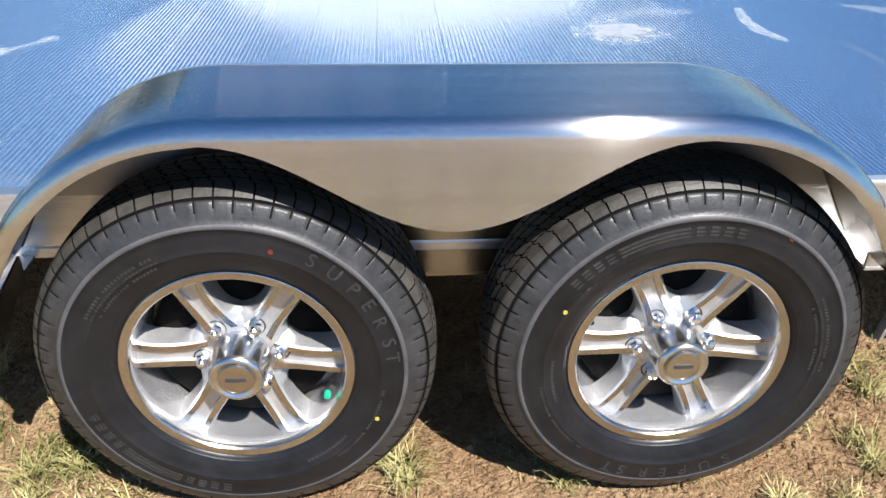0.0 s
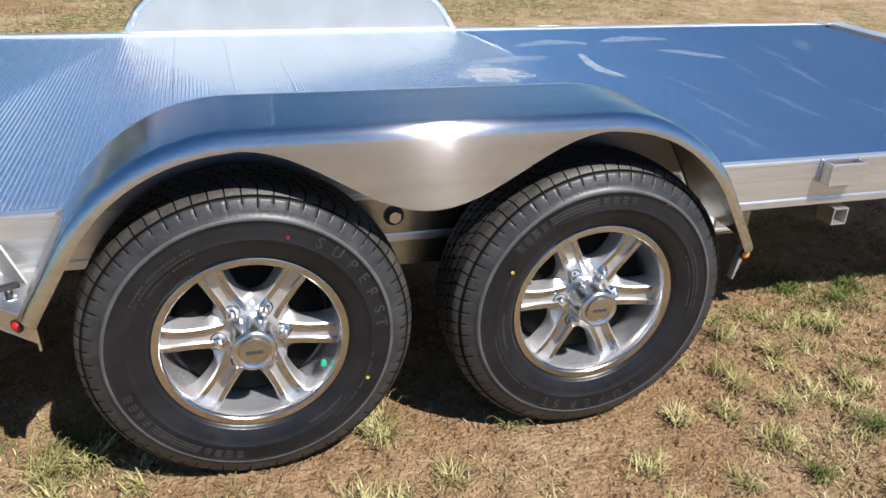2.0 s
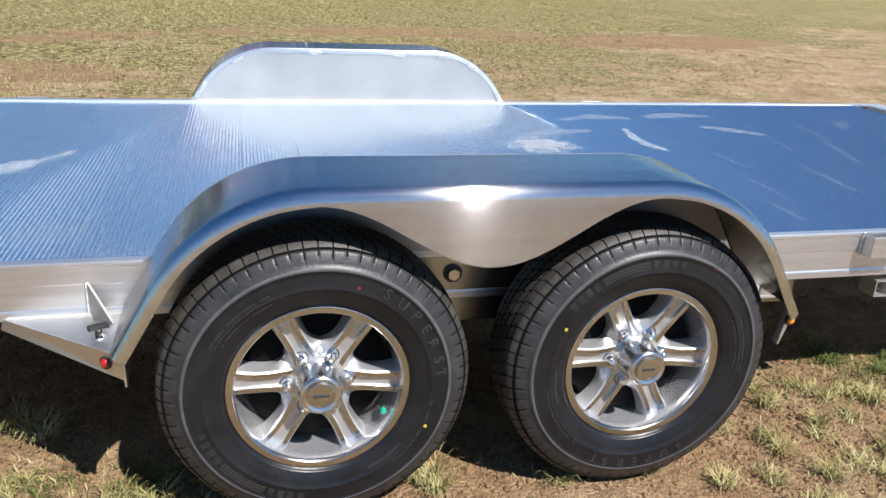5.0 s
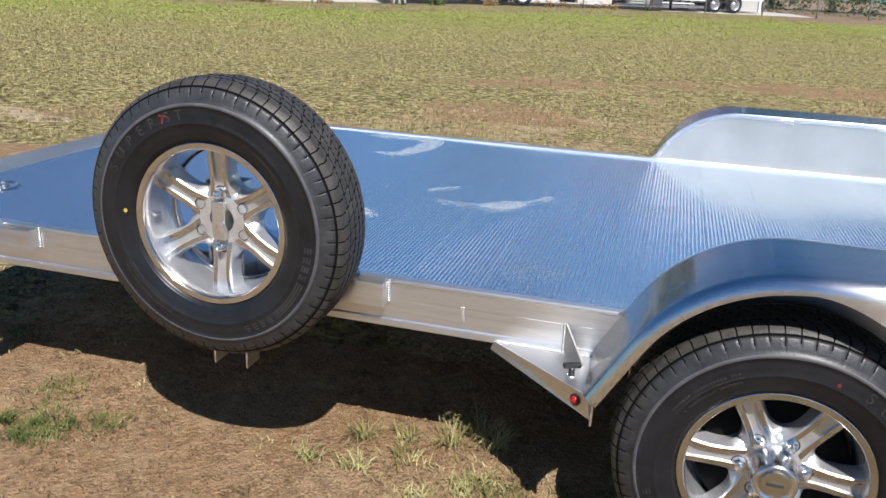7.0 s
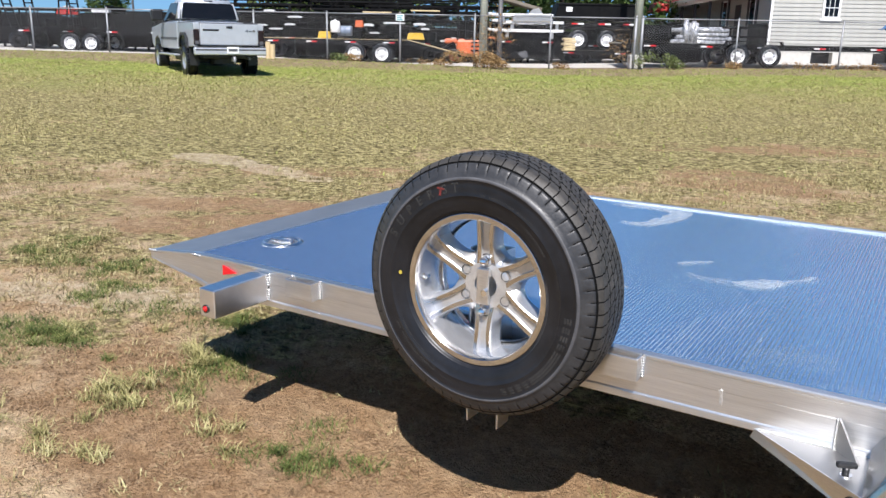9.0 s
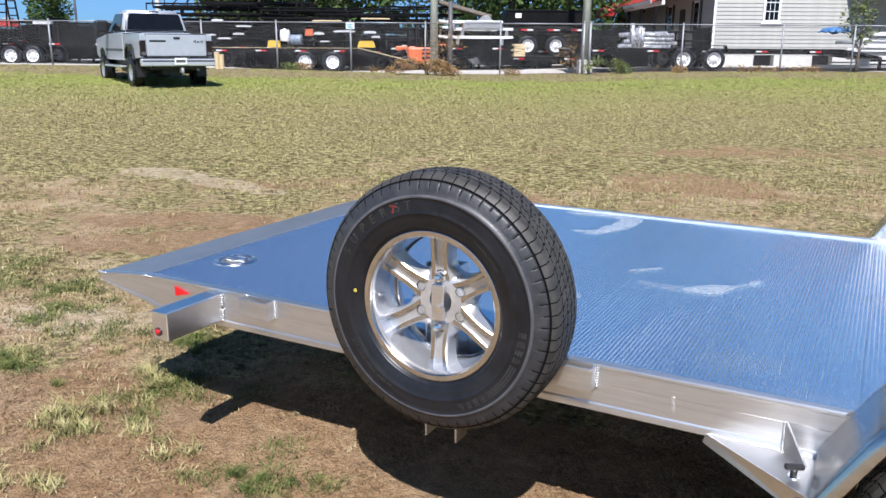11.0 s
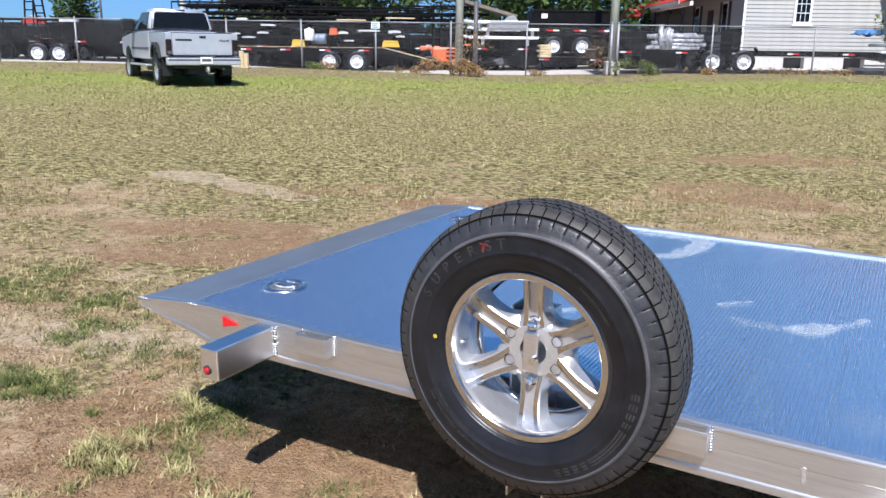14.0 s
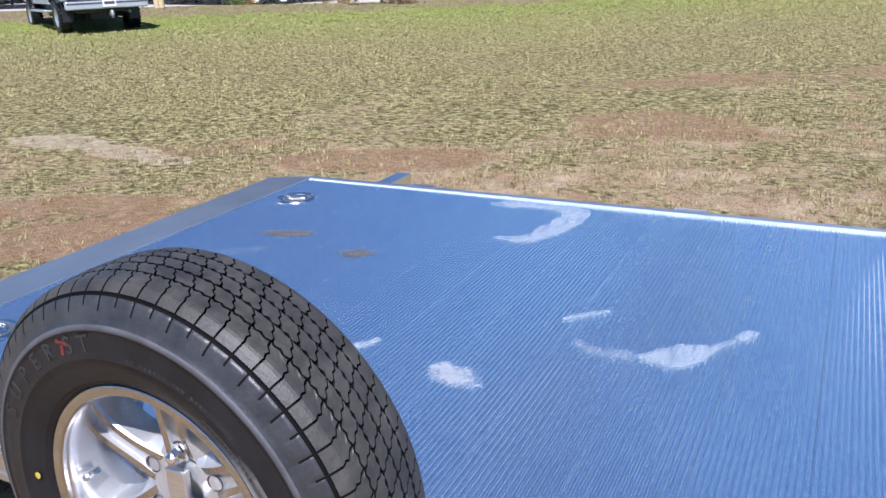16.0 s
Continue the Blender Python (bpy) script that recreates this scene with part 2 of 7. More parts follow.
rail = part("side_rail", rail_mesh(), RAIL, trailer, "extruded aluminium side rail with ridged web")
rail.location = (0, NEAR, 0)
rail2 = again(rail, Matrix.Translation((0, FAR, 0)) @ Matrix.Diagonal((1, -1, 1, 1)))
part("front_rail", box(3.34, 3.45, NEAR + 0.03, FAR - 0.03, DECK_Z - 0.12, DECK_Z + 0.002, 0.006), RAIL, trailer)

# tail plate that slopes down behind the last plank
part("tail_plate", prism([(TAIL - 0.004, NEAR + 0.006, DECK_Z + 0.003), (-3.01, NEAR + 0.006, DECK_Z - 0.022), (-3.01, NEAR + 0.006, DECK_Z - 0.032), (TAIL - 0.004, NEAR + 0.006, DECK_Z - 0.012)], (0, FAR - NEAR - 0.012, 0)), PLATE, trailer, "smooth sloping aluminium tail plate")
part("hinge_rod", rod((TAIL, NEAR - 0.002, DECK_Z - 0.002), (TAIL, FAR + 0.002, DECK_Z - 0.002), 0.006, 10), RAIL, trailer)

# frame members below the deck
part("frame_channel", box(-0.34, 1.42, 0.262, 0.33, 0.375, 0.452, 0.004), FRAME_ALU, trailer)
part("frame_channel", box(-0.34, 1.42, FAR - 0.095, FAR - 0.027, 0.375, 0.452, 0.004), FRAME_ALU, trailer)
hanger = part("hanger_plate", box(0.20, 0.60, 0.2365, 0.262, 0.40, 0.575, 0.003), FRAME_ALU, trailer)
bolt = part("hanger_bolt", rod((0, 0.004, 0), (0, -0.014, 0), 0.016, 6), ALLOY_DARK, trailer)
bolt.location = (0.362, 0.233, 0.527)
part("bolt_washer", rod((0.362, 0.2366, 0.527), (0.362, 0.232, 0.527), 0.025, 20), STEEL_DARK, trailer)
for ax in (0.0, 0.805):
    part("axle_tube", rod((ax, 0.14, 0.355), (ax, FAR + 0.1, 0.355), 0.032, 14), STEEL_DARK, trailer, smooth=True)
    for yy in (0.36, FAR - 0.13):
        part("torsion_arm", box(ax - 0.05, ax + 0.22, yy - 0.03, yy + 0.03, 0.33, 0.40, 0.006), STEEL_DARK, trailer)
cross = part("cross_member", box(-0.025, 0.025, 0.55, FAR - 0.3, 0.46, 0.555, 0.003), RAIL, trailer)
cross.location.x = -2.3
for x in (-1.8, -1.3, -0.7, 0.4, 1.0, 1.715, 2.3, 2.9):
    again(cross, Matrix.Translation((x, 0, 0)))


def tube_end(x):
    bm = box(x - 0.026, x + 0.026, 0.236, 0.30, 0.383, 0.387)
    box(x - 0.026, x + 0.026, 0.236, 0.30, 0.431, 0.435, 0, bm)
    box(x - 0.026, x - 0.022, 0.236, 0.30, 0.387, 0.431, 0, bm)
    box(x + 0.022, x + 0.026, 0.236, 0.30, 0.387, 0.431, 0, bm)
    return bm


part("tube_end", tube_end(1.715), RAIL, trailer, "open square tube end")


def pocket(x0, x1):
    """A stake pocket folded from plate and welded to the rail."""
    y0, t, top, low = NEAR - 0.043, 0.006, DECK_Z + 0.002, DECK_Z - 0.062
    bm = box(x0, x1, y0, y0 + t, low, top, 0.0015)
    box(x0, x0 + t, y0 + t, NEAR + 0.002, low, top, 0, bm)
    box(x1 - t, x1, y0 + t, NEAR + 0.002, low, top, 0, bm)
    ob = part("stake_pocket", bm, RAIL, trailer, "welded open stake pocket")
    for x in (x0 - 0.003, x1 + 0.003):
        b = bmesh.new()
        for k in range(9):
            bmesh.ops.create_icosphere(b, subdivisions=1, radius=0.0055, matrix=Matrix.Translation((x, NEAR - 0.001, low + 0.004 + k * 0.0075)))
        part("weld_bead", b, WELD, ob, "bright weld bead", True)
    return ob


for x0 in (-2.25, -1.115, 1.60, 2.6):
    pk = pocket(x0, x0 + 0.12)
    again(pk, Matrix.Translation((0, NEAR + FAR, 0)) @ Matrix.Diagonal((1, -1, 1, 1)))

# tail light post, square tube standing out from the rail
post = part("light_post", box(-2.445, -2.372, -0.015, NEAR - 0.001, 0.478, 0.578, 0.004), BRUSHED, trailer, "square aluminium tube that carries the tail light")
for zz in (0.50, 0.555):
    b = bmesh.new()
    for k in range(5):
        bmesh.ops.create_icosphere(b, subdivisions=1, radius=0.006, matrix=Matrix.Translation((-2.368, NEAR - 0.002, zz - 0.018 + k * 0.009)))
    part("weld_bead", b, WELD, post, "", True)


def marker(x, y, z, ahead, material, r=0.011):
    """A small round marker lamp with a rubber grommet."""
    p, w = Vector((x, y, z)), Vector(ahead).normalized()
    g = part("marker_lamp", rod(p - w * 0.004, p + w * 0.003, r * 1.35, 18), BLACK_PLASTIC, trailer, "small round marker lamp")
    b = bmesh.new()
    bmesh.ops.create_uvsphere(b, u_segments=14, v_segments=8, radius=r, matrix=Matrix.Translation(p + w * 0.002) @ w.to_track_quat("Z", "Y").to_matrix().to_4x4() @ Matrix.Diagonal((1, 1, 0.8, 1)))
    part("lens", b, material, g, "", True)


again(post, Matrix.Translation((0, NEAR + FAR, 0)) @ Matrix.Diagonal((1, -1, 1, 1)))
marker(-2.415, -0.016, 0.508, (0, -1, 0), RED_LENS)
part("red_reflector", prism([(-2.60, NEAR - 0.0005, 0.535), (-2.60, NEAR - 0.0005, 0.573), (-2.53, NEAR - 0.0005, 0.552)], (0, -0.003, 0)), RED_TAPE, trailer, "red triangular reflector")


def tie_ring(x, y):
    """A round pan let into the deck with a chrome flange, a swivelling ring and its saddle."""
    pan = part("tie_down_pan", lathe([(0.0, 0.0006), (0.060, 0.0006), (0.0625, 0.0046), (0.068, 0.0062), (0.079, 0.0048), (0.084, 0.0006), (0.084, -0.001)], 40), ALLOY, trailer, "round chrome tie-down ring let into the deck", True)
    pan.matrix_basis = pose(x, y, DECK_Z, 90, 0, 0)
    well = part("pan_well", lathe([(0.0, 0.0012), (0.060, 0.0012), (0.0605, 0.0006)], 36), PLATE, pan, "pale floor of the pan", True)
    b = bmesh.new()
    pts = [(0.044 * math.cos(2 * math.pi * k / 20), 0.0075 + 0.003 * math.sin(2 * math.pi * k / 20), 0.038 * math.sin(2 * math.pi * k / 20)) for k in range(20)]
    for p, q in zip(pts, pts[1:] + pts[:1]):
        rod(p, q, 0.0055, 8, b)
    part("swivel_ring", b, ALLOY, pan, "", True)
    part("ring_saddle", box(-0.052, 0.052, 0.0, 0.016, -0.011, 0.011, 0.004), ALLOY, pan)
    for a in range(4):
        t = part("pan_screw", rod((0, 0, 0), (0, 0.004, 0), 0.006, 10), CHROME, pan)
        t.location = (0.072 * math.cos(a * math.pi / 2 + 0.6), 0.004, 0.072 * math.sin(a * math.pi / 2 + 0.6))


tie_ring(-2.61, 0.565)
tie_ring(-2.61, 1.965)

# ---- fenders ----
# Same sheet, darkened: the shade inside the fender is put into its colour.
FENDER_UNDER_SHADE = surface("dull inner face of the fender", (0.16, 0.15, 0.14), (0.26, 0.25, 0.23), 4, 0.26, 1.0, 0.0, 120, 0.06)
FEN_A, FEN_B, FEN_TOP, FEN_R = 0.0, 0.775, 0.838, 0.4


def fender_line(n_arc=16, n_mid=26):
    """Stations along the fender: place x, z, inward normal and skirt depth."""
    out = []
    a60 = radians(60)
    ex, ez = FEN_A - FEN_R * math.sin(a60), FEN_TOP - FEN_R * (1 - math.cos(a60))
    for k in range(5):
        d = (1 - k / 5) * 0.171
        out.append((ex - d * math.cos(a60), ez - d * math.sin(a60), math.sin(a60), -math.cos(a60), 0.036))
    for k in range(n_arc):
        a = a60 * (1 - k / n_arc)
        out.append((FEN_A - FEN_R * math.sin(a), FEN_TOP - FEN_R * (1 - math.cos(a)), math.sin(a), -math.cos(a), 0.036))
    for k in range(n_mid + 1):
        x = FEN_A + (FEN_B - FEN_A) * k / n_mid
        dip = 0.5 + 0.5 * math.cos(2 * math.pi * (x - 0.380) / 0.775)
        out.append((x, FEN_TOP, 0.0, -1.0, 0.034 + 0.150 * dip))
    for x, z, nx, nz, d in out[: 5 + n_arc][::-1]:
        out.append((FEN_A + FEN_B - x, z, -nx, nz, d))
    return out


def fender_mesh():
    bm = bmesh.new()
    rings = []
    r, outer = 0.03, -0.045
    for x, z, nx, nz, d in fender_line():
        ring = [(NEAR - 0.004, 0.006), (NEAR - 0.004, 0.0), (0.12, 0.0), (outer + r, 0.0)]
        for k in range(1, 6):
            a = math.pi / 2 * k / 5
            ring.append((outer + r - r * math.sin(a), r - r * math.cos(a)))
        deep = max(d, r + 0.004)
        ring += [(outer, r + 0.5 * (deep - r)), (outer, deep), (outer + 0.004, deep), (outer + 0.004, r + 0.004)]
        for k in range(4, -1, -1):
            a = math.pi / 2 * k / 4
            ring.append((outer + r - (r - 0.004) * math.sin(a), r - (r - 0.004) * math.cos(a)))
        ring += [(NEAR - 0.01, 0.004), (NEAR - 0.01, 0.006)]
        rings.append([bm.verts.new((x + nx * t, y, z + nz * t)) for y, t in ring])
    m = len(rings[0])
    uv = bm.loops.layers.uv.new("across")
    for c, (p, q) in enumerate(zip(rings, rings[1:])):
        for k in range(m):
            f = bm.faces.new((p[k], p[(k + 1) % m], q[(k + 1) % m], q[k]))
            # inward faces take the shade-darkened sheet
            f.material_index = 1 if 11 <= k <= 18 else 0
            for loop, at in zip(f.loops, ((k, c), (k + 1, c), (k + 1, c + 1), (k, c + 1))):
                loop[uv].uv = (at[0] * 0.05, at[1] * 0.02)
    bm.faces.new(rings[0])
    bm.faces.new(rings[-1][::-1])
    bm.normal_update()
    for e in bm.edges:
        if len(e.link_faces) == 2 and e.calc_face_angle(0) > 0.6:
            e.smooth = False
    return bm


fender = part("fender", fender_mesh(), [FENDER_SKIN, FENDER_UNDER_SHADE], trailer, "smooth brushed aluminium tandem fender with scalloped skirt", True)


def inner_plate():
    """The half-moon plate that closes a fender towards the deck."""
    top = [(x, NEAR - 0.003, z - 0.001) for x, z, *_ in fender_line() if z > DECK_Z]
    pts = [(top[0][0] - 0.02, NEAR - 0.003, DECK_Z + 0.002)] + top + [(top[-1][0] + 0.02, NEAR - 0.003, DECK_Z + 0.002)]
    return prism(pts, (0, 0.005, 0))


def folded_lip():
    """The narrow band folded down over the upper edge of the inner plate."""
    bm = bmesh.new()
    rows = []
    for x, z, nx, nz, _ in fender_line():
        if z > DECK_Z + 0.01:
            rows.append([bm.verts.new((x + nx * t, y, z + nz * t)) for y, t in ((NEAR + 0.003, 0.001), (NEAR + 0.007, 0.001), (NEAR + 0.008, 0.003), (NEAR + 0.0075, 0.021), (NEAR + 0.003, 0.022))])
    for p, q in zip(rows, rows[1:]):
        for k in range(5):
            bm.faces.new((p[k], p[(k + 1) % 5], q[(k + 1) % 5], q[k]))
    bm.faces.new(rows[0])
    bm.faces.new(rows[-1][::-1])
    bmesh.ops.recalc_face_normals(bm, faces=list(bm.faces))
    return bm


part("folded_lip", folded_lip(), BRUSHED, fender, "bright folded edge of the fender plate")
plate = part("inner_fender_plate", inner_plate(), PLATE, fender, "pale half-moon plate inside the fender")
for x, z, tilt in ((-0.155, 0.785, 28), (0.20, 0.822, 0), (0.60, 0.822, 0), (0.82, 0.820, -6), (0.97, 0.768, -34), (-0.322, 0.655, 60), (1.115, 0.625, -60)):
    t = part("weld_tab", box(-0.026, 0.026, -0.003, 0.004, -0.009, 0.009, 0.002), WELD, fender, "short weld along the plate edge")
    t.matrix_basis = pose(x, NEAR + 0.0085, z - 0.004, 0, -tilt, 0)
TABS = [c for c in fender.children if c.name.startswith("weld_tab")]
flip = Matrix.Translation((0, NEAR + FAR, 0)) @ Matrix.Diagonal((1, -1, 1, 1))
far_fender = again(fender, flip)
for c in list(fender.children):
    again(c, c.matrix_basis.copy(), far_fender)
for c in TABS:
    bpy.data.objects.remove(c)


def bracket(sign, x0):
    """Fender carrier: a shelf with a folded edge, a gusset, an end plate and a knob."""
    def at(x, y, z):
        return (x0 + sign * x, y, z)
    shelf = part("fender_bracket", prism([at(0, NEAR, 0.462), at(0.275, NEAR, 0.462), at(0.282, 0.03, 0.462), at(0.266, 0.024, 0.462)], (0, 0, -0.005)), PLATE, trailer, "triangular aluminium fender bracket")
    part("folded_edge", prism([at(-0.004, NEAR - 0.001, 0.4625), at(0.268, 0.021, 0.4625), at(0.276, 0.015, 0.406), at(-0.012, NEAR - 0.004, 0.440)], (sign * 0.003, 0.003, 0)), RAIL, shelf)
    part("gusset", prism([at(0.18, NEAR, 0.545), at(0.18, NEAR, 0.4625), at(0.238, 0.175, 0.4625)], (sign * 0.004, 0.004, 0)), PLATE, shelf)
    part("end_plate", prism([at(0.276, 0.17, 0.50), at(0.276, 0.17, 0.455), at(0.279, 0.0, 0.398), at(0.279, -0.012, 0.465)], (sign * 0.005, 0, 0)), BRUSHED, shelf)
    b = bmesh.new()
    for k in range(44):
        bmesh.ops.create_icosphere(b, subdivisions=1, radius=0.0036, matrix=Matrix.Translation(at(0.005 + k * 0.0041, NEAR - 0.002, 0.4635)))
    for k in range(19):
        bmesh.ops.create_icosphere(b, subdivisions=1, radius=0.0036, matrix=Matrix.Translation(at(0.178, NEAR - 0.002, 0.466 + k * 0.0041)))
    part("weld_bead", b, WELD, shelf, "", True)
    knob = part("tee_knob", box(-0.023, 0.023, -0.008, 0.008, 0.020, 0.034, 0.005), BLACK_PLASTIC, shelf, "black tee-handle knob")
    knob.matrix_basis = pose(*at(0.217, 0.115, 0.462), 0, 0, 25)
    st = part("knob_stem", rod((0, 0, 0.0), (0, 0, 0.022), 0.008, 12), BLACK_PLASTIC, shelf, "", True)
    st.location = at(0.217, 0.115, 0.462)
    w = part("knob_washer", rod((0, 0, 0.0), (0, 0, 0.004), 0.014, 16), CHROME, shelf)
    w.location = at(0.217, 0.115, 0.462)
    return shelf


bracket(1, -0.69)
rear_bracket = part("rear_fender_bracket", box(1.196, 1.262, 0.12, NEAR - 0.002, 0.458, 0.466, 0.001), RAIL, trailer, "short aluminium bracket behind the fender")
part("folded_edge", box(1.256, 1.262, 0.12, NEAR - 0.002, 0.467, 0.497, 0.001), RAIL, rear_bracket)
part("bracket_web", box(1.196, 1.255, 0.12, 0.126, 0.467, 0.497, 0.001), RAIL, rear_bracket)
marker(-0.452, 0.043, 0.437, (-0.62, -0.78, 0), RED_LENS)
part("lamp_strap", prism([(1.175, -0.03, 0.485), (1.19, -0.03, 0.485), (1.165, -0.03, 0.40), (1.16, -0.03, 0.40)], (0, 0.02, 0)), RAIL, trailer)
marker(1.182, -0.032, 0.468, (0.2, -1, 0), AMBER_LENS)

# ---- wheels ----
R_TYRE, PITCHES = 0.360, 68


def tyre_mesh():
    """A trailer tyre turned round y: bead, bulged sidewall with a pale line, smooth shoulder with short slits, a thin edge groove, five ribs parted by narrow zigzag grooves and cut by wavy sipes."""
    side = [(0.2045, 0.012), (0.207, 0.002), (0.214, -0.006), (0.2165, -0.0068), (0.2170, -0.0082), (0.2185, -0.0086), (0.226, -0.0125), (0.240, -0.0175), (0.2545, -0.0195), (0.2552, -0.0203), (0.2568, -0.0203), (0.2575, -0.0200),
            (0.272, -0.0200), (0.2850, -0.0192), (0.2955, -0.0172), (0.2962, -0.0183), (0.3032, -0.0166), (0.3040, -0.0150), (0.3140, -0.0112), (0.3205, -0.0082), (0.3270, -0.0050), (0.3330, -0.0016), (0.3385, 0.0020)]
    edge = [("k", 0.3380, 0.0042), ("k", 0.3392, 0.0056), ("e", 0.3432, 0.0058), ("e", 0.3490, 0.0118), ("e", 0.3535, 0.0180)]
    bands = [(0.0220, 0.0455, 0.0), (0.0490, 0.0723, 0.37), (0.0758, 0.0992, 0.70), (0.1027, 0.1260, 0.18), (0.1295, 0.1530, 0.52)]
    rows = [("s", r, y, 0.0, 0) for r, y in side] + [(k, r, y, 0.0, 0) for k, r, y in edge]
    for i, (a, b, off) in enumerate(bands):
        for f in range(5):
            y = a + (b - a) * f / 4
            wave = (0.0, 0.10, 0.06, 0.30, 0.40)[f] if i in (0, 4) else (0.0, 0.04, 0.30, 0.34, 0.62)[f]
            weave = 1 if (f == 0 and i > 0) or (f == 4 and i < 4) else 0
            rows.append(("t", R_TYRE - 0.005 * ((y - 0.0875) / 0.065) ** 2, y, off + wave, weave))
        if i < 4:
            c, o2 = bands[i + 1][0], bands[i + 1][2]
            rows += [("g", R_TYRE - 0.011, b + 0.0005, off + 0.4, 1), ("g", R_TYRE - 0.011, c - 0.0005, o2, 1)]
    rows += [(k, r, 0.175 - y, 0.0, 0) for k, r, y in edge[::-1]] + [("s", r, 0.175 - y, 0.0, 0) for r, y in side[::-1]]
    steps = (0.0, 0.025, 0.075, 0.10, 0.35, 0.60, 0.85)
    swing = (0.0018, 0.0016, 0.0010, 0.0008, -0.0016, 0.0014, -0.0012)
    n = PITCHES * len(steps)
    verts, faces, mats = [], [], []
    for i in range(n):
        k, lug = i % len(steps), i // len(steps)
        reach = (0.3195, 0.3265)[lug % 2]
        for kind, r, y, off, weave in rows:
            a = 2 * math.pi * (lug + steps[k] + off) / PITCHES
            y += weave * swing[k]
            if k in (1, 2):
                if kind == "t":
                    r -= 0.0065
                elif kind == "e":
                    r -= 0.0030
                elif kind == "s" and r > reach:
                    y += 0.0007 if y < 0.0875 else -0.0007
            elif kind == "t":
                r += 0.0006 * math.sin(lug * 12.9 + y * 900)
            verts.append((r * math.cos(a), y, r * math.sin(a)))
    m = len(rows)
    for i in range(n):
        j = (i + 1) % n
        k, lug = i % len(steps), i // len(steps)
        reach = (0.3195, 0.3265)[lug % 2]
        for c in range(m - 1):
            faces.append((i * m + c, i * m + c + 1, j * m + c + 1, j * m + c))
            kind, rad, after = rows[c][0], rows[c][1], rows[c + 1][0]
            # Grooves, sipes and slits take the near-black, so their shade is painted on.
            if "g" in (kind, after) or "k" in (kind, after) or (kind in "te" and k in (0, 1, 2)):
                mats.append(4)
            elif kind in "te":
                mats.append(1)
            elif rad > 0.3036:
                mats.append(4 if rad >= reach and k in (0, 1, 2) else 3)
            else:
                mats.append(2 if 0.2958 < rad < 0.3036 and c < m / 2 else 0)
    data = bpy.data.meshes.new("tyre")
    data.from_pydata(verts, [], faces)
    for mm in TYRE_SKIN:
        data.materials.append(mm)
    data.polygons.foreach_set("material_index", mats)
    data.polygons.foreach_set("use_smooth", [rows[c][0] == "s" and rows[c][1] < 0.337 for i in range(n) for c in range(m - 1)])
    data.validate()
    return data


def sidewall_bars(words):
    """Low raised blocks along the sidewall, in place of maker's words and small print: start angle, count, radius, height, step in degrees, thickness."""
    bm = bmesh.new()
    for start, letters, radius, tall, step, thick in words:
        for k in range(letters):
            if (k * 7 + letters) % 11 == 5 and letters > 12:
                continue
            wide = radius * radians(step) * 0.62
            m = on_sidewall(start - k * step, radius)
            if tall < 0.012:
                bmesh.ops.create_cube(bm, size=1.0, matrix=m @ Matrix.Diagonal((wide, thick, tall, 1)))
                continue
            for f in (-0.36, 0.0, 0.36):
                m = on_sidewall(start - k * step, radius + tall * f)
                bmesh.ops.create_cube(bm, size=1.0, matrix=m @ Matrix.Diagonal((wide, thick, tall * 0.22, 1)))
    return bm


def on_sidewall(angle, radius):
    """The place on the outer sidewall at an angle in degrees, z away from the axle."""
    def bulge(r):
        return float(np.interp(r, (0.226, 0.240, 0.2545, 0.272, 0.285, 0.2955), (-0.0125, -0.0175, -0.0196, -0.0200, -0.0192, -0.0172)))

    slope = math.atan((bulge(radius + 0.008) - bulge(radius - 0.008)) / 0.016)
    return Matrix.Rotation(-(radians(angle) - math.pi / 2), 4, "Y") @ Matrix.Translation((0, bulge(radius), radius)) @ Matrix.Rotation(-slope, 4, "X")


def raised_word(bm, letters, radius, tall):
    """Raised capital letters along the sidewall, each at its own angle."""
    for letter, angle in letters:
        txt = bpy.data.curves.new("letter", "FONT")
        txt.body, txt.size, txt.extrude, txt.align_x, txt.align_y = letter, tall * 1.35, 0.0006, "CENTER", "CENTER"
        txt.offset = 0.0005
        ob = bpy.data.objects.new("letter", txt)
        data = bpy.data.meshes.new_from_object(ob)
        data.transform(on_sidewall(angle, radius) @ Matrix.Rotation(math.pi / 2, 4, "X"))
        bm.from_mesh(data)
        bpy.data.objects.remove(ob)
        bpy.data.curves.remove(txt)
        bpy.data.meshes.remove(data)


